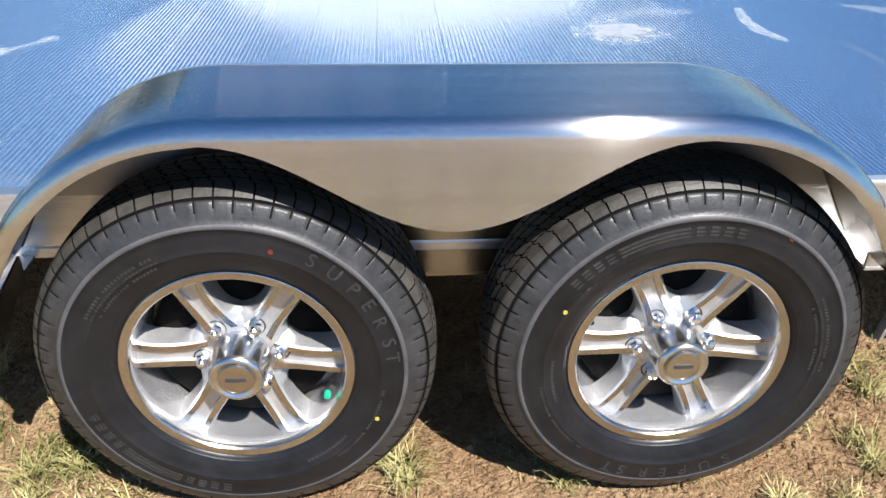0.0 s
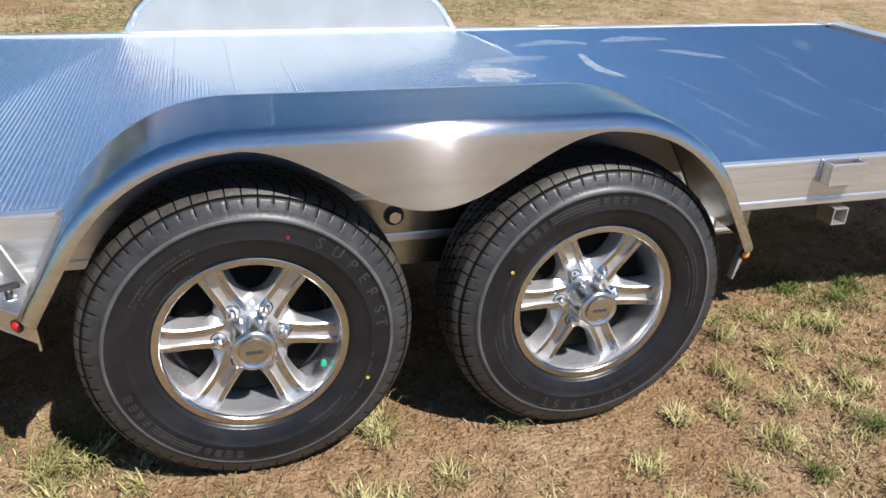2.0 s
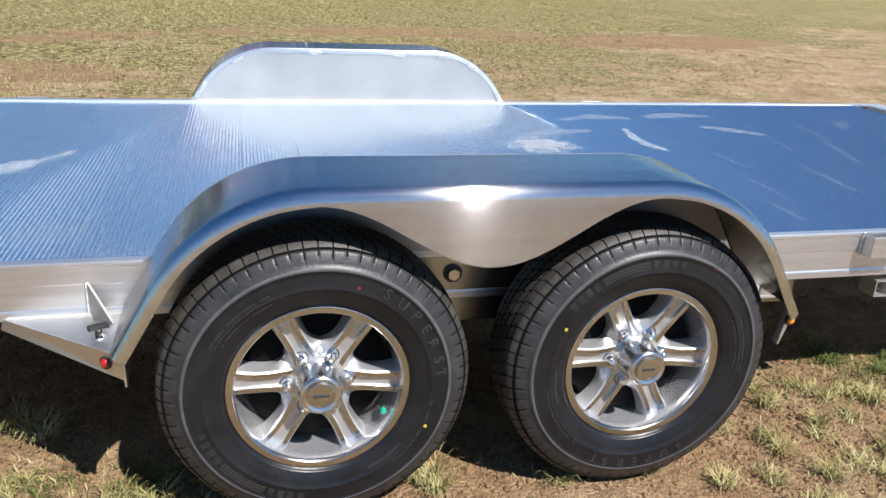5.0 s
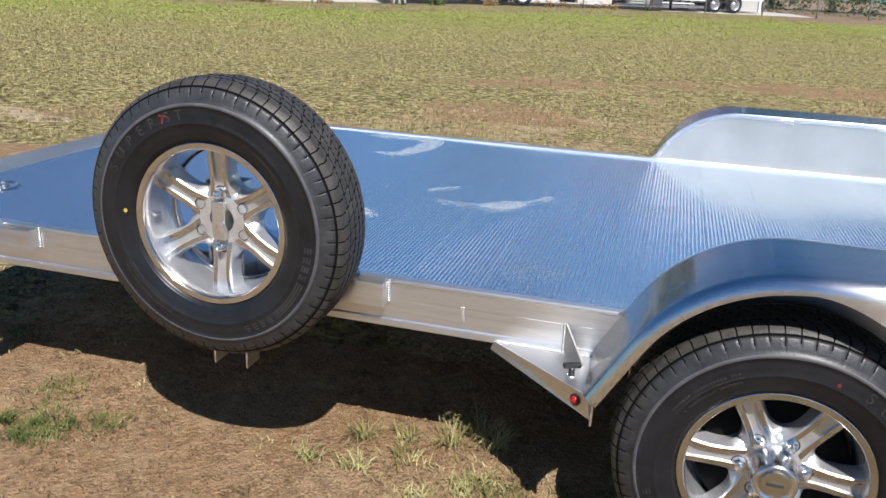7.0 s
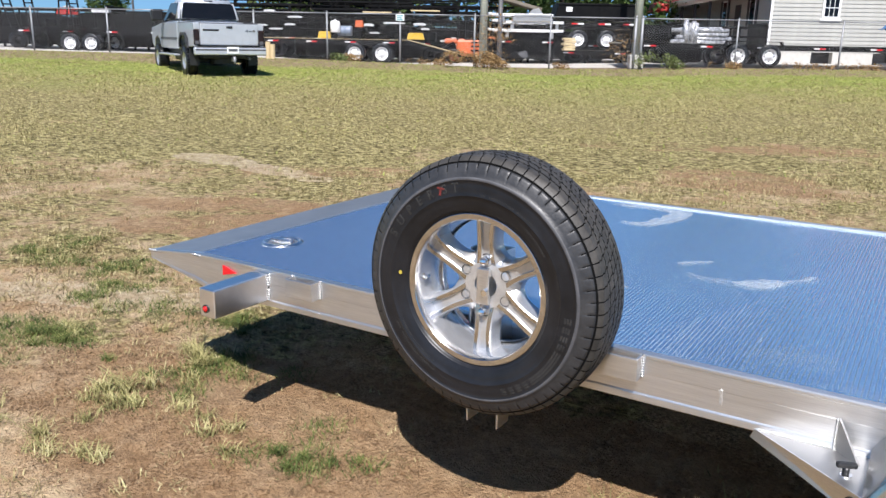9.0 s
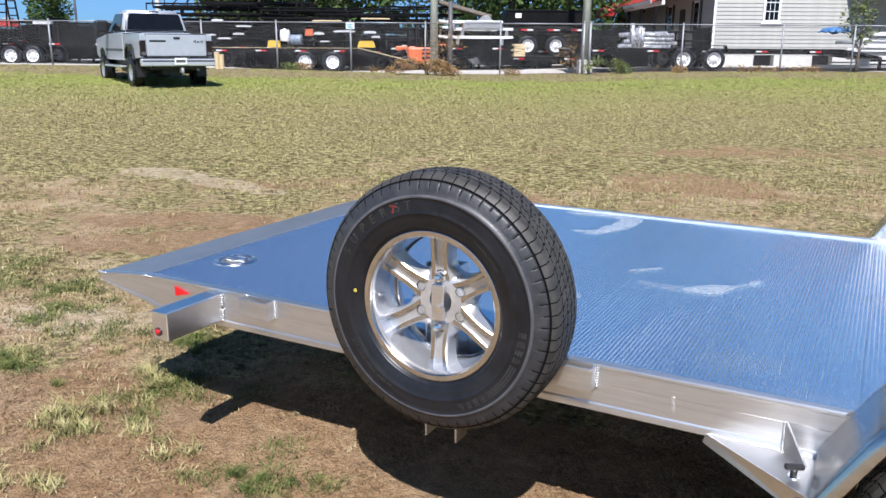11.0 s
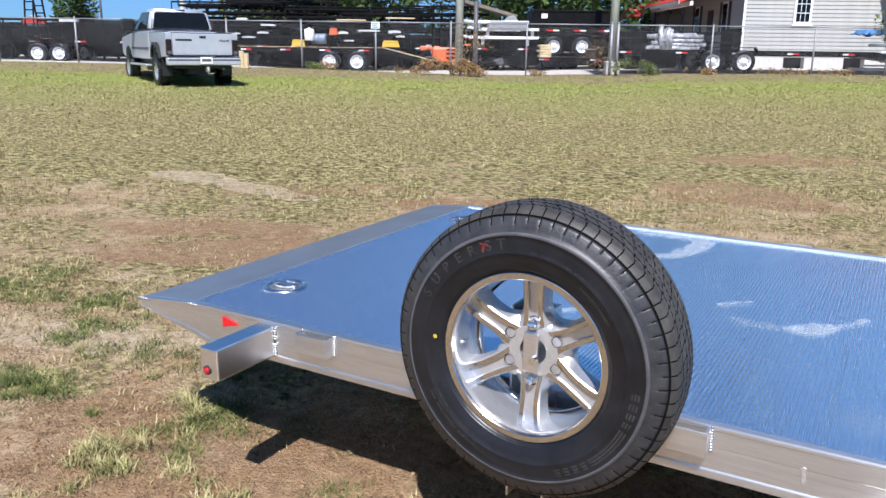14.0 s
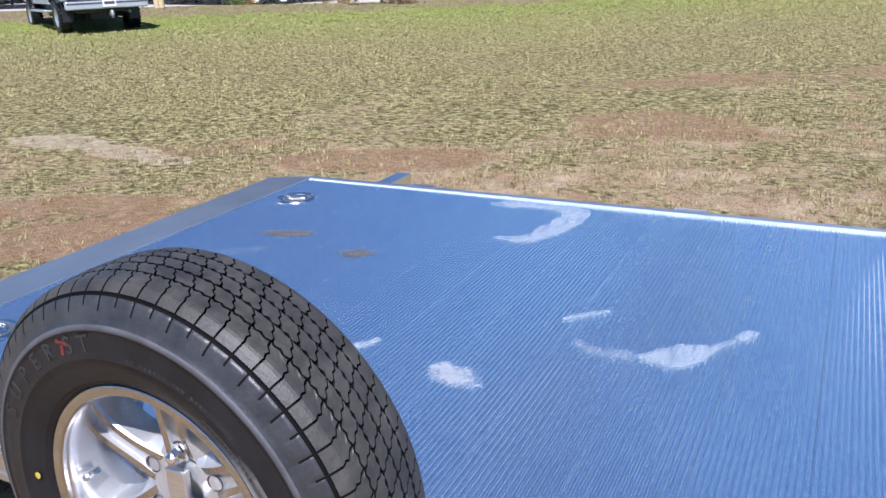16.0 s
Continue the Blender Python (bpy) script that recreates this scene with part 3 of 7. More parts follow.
def spoke_mesh():
    """One spoke along +x: two broad mirror-cut ridges, a hollow between them that opens towards the rim, and flanks that fall away to the web."""
    bm = bmesh.new()
    rings = []
    for k in range(21):
        t = k / 20
        a = 0.046 + t * 0.146
        wr = 0.0232 + 0.008 * (1 - t) ** 3 - 0.002 * math.sin(math.pi * t) + 0.004 * t ** 3
        wi = wr - 0.0125 + 0.003 * t
        ws = wr + 0.006 + 0.026 * math.exp(-((a - 0.064) / 0.026) ** 2) + 0.008 * t ** 6
        y = 0.045 - 0.018 * math.sin(math.pi * 0.5 * t) + 0.005 * t ** 4
        deep = 0.0085 * min(1, t * 3)
        ring = [(-ws, y + 0.050), (-ws, y + 0.024), (-wr - 0.0035, y + 0.004), (-wr, y), (-wi, y + 0.0006), (-wi + 0.002, y + deep), (0, y + deep * 1.05)]
        ring += [(-u, v) for u, v in ring[-2::-1]]
        rings.append([bm.verts.new((a, v, u)) for u, v in ring])
    m = len(rings[0])
    for p, q in zip(rings, rings[1:]):
        for c in range(m):
            f = bm.faces.new((p[c], p[(c + 1) % m], q[(c + 1) % m], q[c]))
            f.material_index = 1 if c in (3, 8) else 0
            f.smooth = True
    bm.faces.new(rings[0])
    bm.faces.new(rings[-1][::-1])
    bm.normal_update()
    for e in bm.edges:
        if len(e.link_faces) == 2 and e.calc_face_angle(0) > 0.35:
            e.smooth = False
    return bm


TYRE_SKIN = [RUBBER, DUSTY, RUBBER_LINE, SHOULDER, SHADE_BLACK]
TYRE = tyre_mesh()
BARS = None


def build_wheel(parent, spare=False, top=False, turn=0):
    """Rim, tyre, six spokes, hub, nuts and valve; the axis is y and the open lip faces -y."""
    rim = [(0.2085, 0.010), (0.2085, 0.001), (0.206, -0.001), (0.199, -0.001), (0.194, 0.003), (0.1915, 0.010), (0.1895, 0.013), (0.1885, 0.030), (0.185, 0.055), (0.182, 0.075), (0.182, 0.12), (0.190, 0.15), (0.2085, 0.165), (0.204, 0.167), (0.182, 0.152), (0.178, 0.12), (0.178, 0.13)]
    wheel = part("spare_wheel" if spare else "wheel", lathe(rim, 96), BARREL, parent, "" if top else "polished six-spoke alloy wheel with black tyre", True)
    lip = part("rim_lip", lathe([(0.2080, 0.0), (0.2075, -0.0026), (0.2060, -0.0034), (0.1930, -0.0024), (0.1905, 0.0006), (0.1890, 0.006)], 96), ALLOY_DARK, wheel, "machined outer lip")
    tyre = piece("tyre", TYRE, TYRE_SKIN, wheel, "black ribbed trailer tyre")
    tyre.matrix_basis = Matrix.Rotation(radians(-turn), 4, "Y")
    global BARS
    if BARS is None:
        b = sidewall_bars([(-100, 9, 0.277, 0.020, 5.0, 0.0012), (238, 9, 0.277, 0.020, 5.0, 0.0012),
                           (150, 22, 0.268, 0.006, 1.7, 0.0010), (150, 24, 0.258, 0.005, 1.6, 0.0010), (147, 20, 0.248, 0.005, 1.7, 0.0010), (-10, 24, 0.262, 0.005, 1.7, 0.0010), (-40, 12, 0.240, 0.006, 2.0, 0.0010)])
        raised_word(b, (("S", 58), ("U", 49), ("P", 40), ("E", 31.5), ("R", 23), ("S", 13.5), ("T", 6.5)), 0.277, 0.026)
        BARS = bpy.data.meshes.new("raised_lettering")
        b.to_mesh(BARS)
        b.free()
    tagged(piece("raised_lettering", BARS, LETTER, tyre), kind="stuff")
    first = None
    back = 0.017 if spare else 0.0
    for k in range(6):
        m = Matrix.Translation((0, back, 0)) @ Matrix.Rotation(radians(k * 60 + (30 if spare else 4)), 4, "Y")
        if first is None:
            first = part("spoke", spoke_mesh(), [SATIN, ALLOY_DARK], wheel)
            first.matrix_basis = m
        else:
            again(first, m, wheel)
    disc = part("hub_disc", lathe([(0.034, 0.0425), (0.060, 0.0425), (0.072, 0.0435), (0.084, 0.054), (0.090, 0.066), (0.090, 0.085), (0.034, 0.085)], 48), SATIN, wheel, "", True)
    disc.location.y = back
    if not spare:
        # Drum widened and blackened: it stands in for the shade between the spokes.
        part("brake_drum", lathe([(0.0, 0.080), (0.158, 0.080), (0.168, 0.088), (0.168, 0.15), (0.0, 0.15)], 40), SHADE_BLACK, wheel, "brake drum enlarged and blackened for the shade behind the spokes", True)
        cap = part("hub_cap", lathe([(0.0545, 0.05), (0.0540, 0.034), (0.0515, 0.012), (0.0500, -0.006), (0.0490, -0.020), (0.0475, -0.0265), (0.0435, -0.0305), (0.0385, -0.0315), (0.0375, -0.0300), (0.0, -0.0300)], 48), ALLOY, wheel, "chrome hub cap with round emblem", True)
        part("emblem_disc", lathe([(0.0, -0.0308), (0.029, -0.0308), (0.030, -0.0300)], 32), ALLOY_DARK, cap, "round emblem disc")
        part("emblem", box(-0.018, 0.018, -0.0318, -0.0305, -0.004, 0.005, 0.001), STEEL_DARK, cap, "plain dark emblem bar")
        part("emblem", lathe([(0.031, -0.03), (0.031, -0.0318), (0.028, -0.0318), (0.028, -0.03)], 32), ALLOY_DARK, cap)
    else:
        part("carrier_bar", box(-0.019, 0.019, 0.042, 0.054, -0.05, 0.05, 0.002), BRUSHED, wheel, "flat bar clamped over the hub")
        nb = part("clamp_nut", rod((0.012, 0.043, -0.012), (0.012, 0.026, -0.012), 0.010, 6), CHROME, wheel)
    nut = None
    for k in range(6):
        a = radians(k * 60 + (30 if spare else 4))
        m = Matrix.Translation((0.070 * math.cos(a), 0.036 + back, 0.070 * math.sin(a)))
        if spare and k % 3 != 1:
            h = part("lug_hole", lathe([(0.014, -0.0005), (0.0125, 0.001), (0.0115, 0.010), (0.0, 0.010)], 16), STEEL_DARK, wheel, "", True)
            h.matrix_basis = Matrix.Translation((0.070 * math.cos(a), 0.041 + back, 0.070 * math.sin(a)))
            continue
        if nut is None:
            b = rod((0, 0.014, 0), (0, -0.008, 0), 0.0128, 6)
            bmesh.ops.create_uvsphere(b, u_segments=12, v_segments=6, radius=0.0112, matrix=Matrix.Translation((0, -0.009, 0)))
            nut = part("lug_nut", b, CHROME, wheel)
            nut.matrix_basis = m
            # Dark steel ring draws the shade in the recess round each nut.
            shade_ring = part("nut_seat", lathe([(0.0190, 0.010), (0.0185, 0.0065), (0.0170, 0.0065), (0.0150, 0.0095), (0.0, 0.0095)], 20), STEEL_DARK, wheel, "dark ring for the shade round the nut", True)
            shade_ring.matrix_basis = m
        else:
            again(nut, m, wheel)
            again(shade_ring, m, wheel)
    v = part("valve_stem", rod((0, 0.0, 0), (0, -0.028, 0), 0.005, 10), BLACK_PLASTIC if not spare else CHROME, wheel, "", True)
    return wheel, tyre, v


def dot(parent, angle, radius, material, r, name="paint_dot"):
    a = radians(angle)
    y = -0.0205 if 0.245 < radius < 0.285 else -0.0165
    d = part(name, rod((0, 0, 0), (0, -0.0012, 0), r, 14), material, parent, "")
    d.location = (radius * math.cos(a), y, radius * math.sin(a))
    return d


w1, t1, v1 = build_wheel(trailer)
w1.location = (0.0, 0.0, 0.355)
v1.location = (0.152, 0.055, -0.085)
part("valve_cap", rod((0.152, 0.03, -0.085), (0.152, 0.018, -0.085), 0.0065, 10), GREEN_CAP, w1, "green valve cap")
dot(t1, 72, 0.268, RED_DOT, 0.0045)
dot(t1, -24, 0.268, YELLOW_DOT, 0.0042)
w2, t2, v2 = build_wheel(trailer, turn=-120)
w2.location = (0.805, 0.0, 0.355)
v2.location = (-0.165, 0.05, 0.065)
dot(t2, 152 + 120, 0.258, YELLOW_DOT, 0.0042)
dot(t2, 60 + 120, 0.290, RED_DOT, 0.006)
for xw in (0.0, 0.805):
    for src in (w1,):
        o = again(src, Matrix.Translation((xw, NEAR + FAR, 0.355)) @ Matrix.Diagonal((1, -1, 1, 1)), trailer)
        piece("tyre", TYRE, TYRE_SKIN, o)

# spare wheel on its carrier, outside the rail
SPARE = (-1.393, 0.016, 0.759)
carrier = part("spare_carrier", box(-1.497, -1.491, 0.165, NEAR - 0.001, 0.285, 0.83, 0.001), RAIL, trailer, "upright aluminium channel that carries the spare")
part("channel_web", box(-1.491, -1.395, NEAR - 0.012, NEAR - 0.002, 0.33, 0.83), RAIL, carrier)
part("channel_side", box(-1.395, -1.389, 0.165, NEAR - 0.001, 0.285, 0.83, 0.001), RAIL, carrier)
part("mount_plate", box(-1.49, -1.33, 0.10, 0.165, 0.68, 0.82, 0.004), BRUSHED, carrier)
spare, ts, vs = build_wheel(None, True, True, 95)
tagged(spare, "spare alloy wheel with black tyre bolted to the trailer's side rail", "spare wheel")
spare.matrix_basis = pose(*SPARE, 0, 0, 0) @ Matrix.Translation((-0.003, 0, -0.004)) @ Matrix.Diagonal((1.01, 1, 1.01, 1))
vs.location = (-0.176, 0.05, -0.001)
dot(ts, 176 - 95, 0.228, YELLOW_DOT, 0.0055)
for dx, dz, w, h in ((0, 0.006, 0.022, 0.005), (0, -0.004, 0.006, 0.018)):
    mk = part("chalk_mark", box(-w / 2, w / 2, -0.001, 0.0, -h / 2, h / 2), RED_DOT, ts, "faint red chalk mark")
    mk.matrix_basis = Matrix.Rotation(radians(100), 4, "Y") @ Matrix.Translation((0.278 * math.cos(radians(116)) + dx, -0.0198, 0.278 * math.sin(radians(116)) + dz))


# ---- marks on the deck and rail ----
RAIL_MARK = surface("scraped aluminium", (0.62, 0.6, 0.57), (0.78, 0.76, 0.72), 120, 0.5, 0.8)


def smear_material(name, c1, c2, rough, metal, thick):
    """A dusty film, dense in the middle and torn towards the rim."""
    m = surface(name, c1, c2, 20, rough, metal, 0.0, 70, 0.1)
    t = m.node_tree
    n, link = t.nodes, t.links.new
    where = n.new("ShaderNodeTexCoord")
    mid = n.new("ShaderNodeVectorMath")
    mid.operation = "SUBTRACT"
    mid.inputs[1].default_value = (0.5, 0.5, 0.5)
    link(where.outputs["Generated"], mid.inputs[0])
    level = n.new("ShaderNodeVectorMath")
    level.operation = "MULTIPLY"
    level.inputs[1].default_value = (1, 1, 0)
    link(mid.outputs[0], level.inputs[0])
    far = n.new("ShaderNodeVectorMath")
    far.operation = "LENGTH"
    link(level.outputs[0], far.inputs[0])
    torn = n.new("ShaderNodeTexNoise")
    torn.inputs["Scale"].default_value, torn.inputs["Detail"].default_value, torn.inputs["Roughness"].default_value = 18, 7, 0.65
    link(where.outputs["Object"], torn.inputs["Vector"])
    k = n.new("ShaderNodeMath")
    k.operation = "MULTIPLY_ADD"
    k.inputs[1].default_value, k.inputs[2].default_value = 1.3, -0.42
    link(torn.outputs["Fac"], k.inputs[0])
    s2 = n.new("ShaderNodeMath")
    s2.operation = "SUBTRACT"
    link(k.outputs[0], s2.inputs[0])
    link(far.outputs["Value"], s2.inputs[1])
    r = n.new("ShaderNodeMapRange")
    r.inputs[1].default_value, r.inputs[2].default_value, r.inputs[4].default_value = -0.22, 0.02, thick
    link(s2.outputs[0], r.inputs[0])
    link(r.outputs[0], n["Principled BSDF"].inputs["Alpha"])
    return m


def ribbon_material(name, c1, c2, thick):
    """A wiped film of even thickness, thinned in fine streaks across the ribs."""
    m = surface(name, c1, c2, 20, 0.5, 0.5, 0.0, 70, 0.1)
    t = m.node_tree
    n, link = t.nodes, t.links.new
    where = n.new("ShaderNodeTexCoord")
    grid = n.new("ShaderNodeMapping")
    grid.inputs["Scale"].default_value = (3, 1, 1)
    link(where.outputs["Object"], grid.inputs["Vector"])
    torn = n.new("ShaderNodeTexNoise")
    torn.inputs["Scale"].default_value, torn.inputs["Detail"].default_value, torn.inputs["Roughness"].default_value = 16, 6, 0.65
    link(grid.outputs[0], torn.inputs["Vector"])
    r = n.new("ShaderNodeMapRange")
    r.inputs[1].default_value, r.inputs[2].default_value, r.inputs[3].default_value, r.inputs[4].default_value = 0.36, 0.52, thick * 0.12, thick
    link(torn.outputs["Fac"], r.inputs[0])
    link(r.outputs[0], n["Principled BSDF"].inputs["Alpha"])
    return m


WIPED = ribbon_material("wiped chalky film", (0.60, 0.64, 0.66), (0.76, 0.79, 0.80), 0.30)
THIN = ribbon_material("thin wiped film", (0.60, 0.60, 0.60), (0.72, 0.72, 0.72), 0.12)
CHALK = smear_material("chalky smear", (0.62, 0.64, 0.66), (0.8, 0.81, 0.82), 0.5, 0.6, 0.55)
FILM = smear_material("thin dust film", (0.55, 0.57, 0.58), (0.7, 0.71, 0.72), 0.5, 0.7, 0.035)
GRIME = smear_material("dark grime", (0.10, 0.085, 0.075), (0.18, 0.16, 0.14), 0.7, 0.0, 0.45)


def smear(x, y, long, wide, turn, material, name="deck_smear"):
    """A thin irregular film lying on the ribs."""
    bm = bmesh.new()
    rim = []
    for k in range(40):
        a = 2 * math.pi * k / 40
        f = 1 + 0.28 * noise.noise(Vector((math.cos(a) * 1.6 + x * 3, math.sin(a) * 1.6 + y * 3, 0.5)))
        rim.append(bm.verts.new((long / 2 * f * math.cos(a), wide / 2 * f * math.sin(a), 0)))
    bm.faces.new(rim)
    bmesh.ops.extrude_face_region(bm, geom=list(bm.faces))
    for v in rim:
        v.co.z -= 0.0006
    ob = part(name, bm, material, trailer, "pale dusty smear on the deck" if material is not GRIME else "dark grimy smear on the deck")
    ob.matrix_basis = pose(x, y, DECK_Z + 0.0012, 0, 0, turn)
    return ob


def ribbon(points, widths, material):
    """A smear that follows a curved wipe, its edges uneven."""
    bm = bmesh.new()
    pts = [Vector((*p, 0)) for p in points]
    fine = []
    for i in range(len(pts) - 1):
        p0, p1, p2, p3 = pts[max(i - 1, 0)], pts[i], pts[i + 1], pts[min(i + 2, len(pts) - 1)]
        for k in range(6):
            t = k / 6
            q = 0.5 * (2 * p1 + (p2 - p0) * t + (2 * p0 - 5 * p1 + 4 * p2 - p3) * t * t + (3 * p1 - p0 - 3 * p2 + p3) * t ** 3)
            fine.append((q, widths[i] * (1 - t) + widths[i + 1] * t))
    fine.append((pts[-1], widths[-1]))
    rows = []
    for i, (q, w) in enumerate(fine):
        way = (fine[min(i + 1, len(fine) - 1)][0] - fine[max(i - 1, 0)][0]).normalized()
        across = Vector((-way.y, way.x, 0))
        a = w / 2 * (1 + 0.5 * noise.noise(q * 22))
        c = w / 2 * (1 + 0.5 * noise.noise(q * 22 + Vector((5, 5, 5))))
        rows.append((q + across * a, q - across * c))
    vs = [[bm.verts.new(p) for p in r] for r in rows]
    for p, q in zip(vs, vs[1:]):
        bm.faces.new((p[0], p[1], q[1], q[0]))
    made = bmesh.ops.extrude_face_region(bm, geom=list(bm.faces))
    for v in made["geom"]:
        if isinstance(v, bmesh.types.BMVert):
            v.co.z += 0.0006
    ob = part("deck_smear", bm, material, trailer, "pale wiped smear on the deck")
    ob.location.z = DECK_Z + 0.0008


for points, widths in ((((-1.80, 2.165), (-1.70, 2.185), (-1.56, 2.19), (-1.45, 2.15), (-1.44, 2.02), (-1.48, 1.87), (-1.52, 1.79), (-1.62, 1.785)), (0.012, 0.075, 0.06, 0.11, 0.10, 0.09, 0.07, 0.015)),
                       (((-0.955, 1.08), (-0.90, 1.095), (-0.84, 1.14), (-0.79, 1.20), (-0.755, 1.25)), (0.015, 0.085, 0.085, 0.025, 0.015)),
                       (((-0.745, 1.255), (-0.73, 1.29), (-0.715, 1.32)), (0.02, 0.045, 0.02)),
                       (((-1.185, 1.215), (-1.13, 1.275), (-1.08, 1.315)), (0.016, 0.024, 0.008)),
                       (((-1.64, 0.86), (-1.605, 0.885), (-1.58, 0.93)), (0.012, 0.03, 0.02)),
                       (((1.525, 1.66), (1.486, 1.50), (1.48, 1.36), (1.52, 1.25)), (0.02, 0.045, 0.05, 0.025))):
    ribbon(points, widths, WIPED)
for points, widths in ((((-1.12, 1.105), (-1.05, 1.075), (-0.96, 1.075)), (0.02, 0.03, 0.06)),
                       (((1.29, 1.85), (1.50, 1.93), (1.66, 1.88)), (0.02, 0.09, 0.03)),
                       (((1.75, 1.90), (1.92, 1.97), (2.12, 1.94)), (0.03, 0.11, 0.03)),
                       (((1.93, 1.70), (2.04, 1.63), (2.16, 1.52)), (0.02, 0.09, 0.03)),
                       (((0.96, 1.53), (1.15, 1.60), (1.34, 1.62)), (0.03, 0.09, 0.04))):
    ribbon(points, widths, THIN)
for row in ((-1.32, 0.83, 0.17, 0.10, -10), (1.02, 1.36, 0.30, 0.33, 50)):
    smear(*row, CHALK)
for row in ((-0.65, 0.47, 0.30, 0.20, 20), (-0.3, 1.3, 0.3, 0.25, 60), (2.3, 1.2, 0.6, 0.05, 74), (2.6, 0.8, 0.4, 0.09, 98), (1.93, 0.8, 0.5, 0.05, 86), (2.75, 1.75, 0.35, 0.10, 60), (1.7, 1.1, 0.4, 0.04, 95), (1.6, 0.7, 0.5, 0.03, 88), (2.2, 0.6, 0.45, 0.04, 90), (2.45, 1.6, 0.5, 0.05, 82), (2.9, 1.1, 0.6, 0.05, 90), (2.1, 1.3, 0.3, 0.03, 80), (0.55, 1.2, 0.3, 0.15, 40), (-2.4, 1.35, 0.3, 0.07, 40), (-0.45, 0.32, 0.3, 0.08, 0), (1.5, 0.45, 0.3, 0.04, 90)):
    smear(*row, FILM)
for row in ((-2.36, 1.56, 0.30, 0.09, 20), (-2.0, 1.47, 0.13, 0.1, 30)):
    smear(*row, GRIME)
mk = part("rail_mark", prism([(-0.792, NEAR - 0.0004, 0.541), (-0.786, NEAR - 0.0004, 0.546), (-0.780, NEAR - 0.0004, 0.543), (-0.782, NEAR - 0.0004, 0.53), (-0.778, NEAR - 0.0004, 0.515), (-0.779, NEAR - 0.0004, 0.504), (-0.784, NEAR - 0.0004, 0.501), (-0.788, NEAR - 0.0004, 0.513), (-0.787, NEAR - 0.0004, 0.528)], (0, 0.004, 0)), RAIL_MARK, trailer, "pale scrape on the rail")
for x in (-2.745, -3.0):
    b = bmesh.new()
    for k in range(7):
        bmesh.ops.create_icosphere(b, subdivisions=1, radius=0.006, matrix=Matrix.Translation((x - 0.018 + k * 0.006, NEAR + 0.002, DECK_Z - 0.003 - (0.02 if x < -2.9 else 0))))
    part("weld_bead", b, WELD, trailer, "bright weld bead", True)


# ---- the ground ----
YAW = 32.0
EYE_XY = (-0.40, -1.74)
AHEAD = (-math.sin(radians(YAW)), math.cos(radians(YAW)))
RIGHT = (AHEAD[1], -AHEAD[0])


def yard(u, v):
    """From metres across and along the field to world x and y."""
    return EYE_XY[0] + RIGHT[0] * u + AHEAD[0] * v, EYE_XY[1] + RIGHT[1] * u + AHEAD[1] * v


def swell(x, y):
    """Height of the field: it rises slowly towards the fence, with a low mound under the pickup and small unevenness."""
    dx, dy = x - EYE_XY[0], y - EYE_XY[1]
    u, v = dx * RIGHT[0] + dy * RIGHT[1], dx * AHEAD[0] + dy * AHEAD[1]
    k = min(1.0, max(0.0, (v - 6.0) / 22.5)) ** 1.4
    rise = k * (0.66 - 0.005 * max(-25.0, min(25.0, u)) - 0.22 * math.exp(-((u - 3.0) / 6.5) ** 2))
    mound = -0.12 * math.exp(-(((u + 7.5) / 5.0) ** 2 + ((v - 24.0) / 4.5) ** 2))
    mound -= min(1.0, max(0.0, (v - 29.6) / 2.5)) * (0.30 * math.exp(-((u + 4.5) / 5.0) ** 2) + 0.14 * min(1.0, max(0.0, (-u - 8.0) / 4.0)))
    near = 0.012 * noise.noise(Vector((x * 1.3, y * 1.3, 0.3))) + 0.006 * noise.noise(Vector((x * 4.1, y * 4.1, 2.0)))
    return (near - 0.006 if math.hypot(x, y) < 40 else 0.0) + rise + mound


def ground_mesh():
    def line(lo, hi):
        out, v, step = [0.0], 0.0, 0.09
        while v < hi:
            v += step
            step = 0.09 if v < 5 else step * 1.09
            out.append(v)
        neg, v, step = [], 0.0, 0.09
        while v < lo:
            v += step
            step = 0.09 if v < 6 else step * 1.09
            neg.append(-v)
        return neg[::-1] + out
    xs, ys = line(500, 500), line(500, 500)
    verts = [(x - 0.4, y, swell(x - 0.4, y)) for y in ys for x in xs]
    w = len(xs)
    faces = [(j * w + i, j * w + i + 1, (j + 1) * w + i + 1, (j + 1) * w + i) for j in range(len(ys) - 1) for i in range(w - 1)]
    data = bpy.data.meshes.new("ground")
    data.from_pydata(verts, [], faces)
    return data


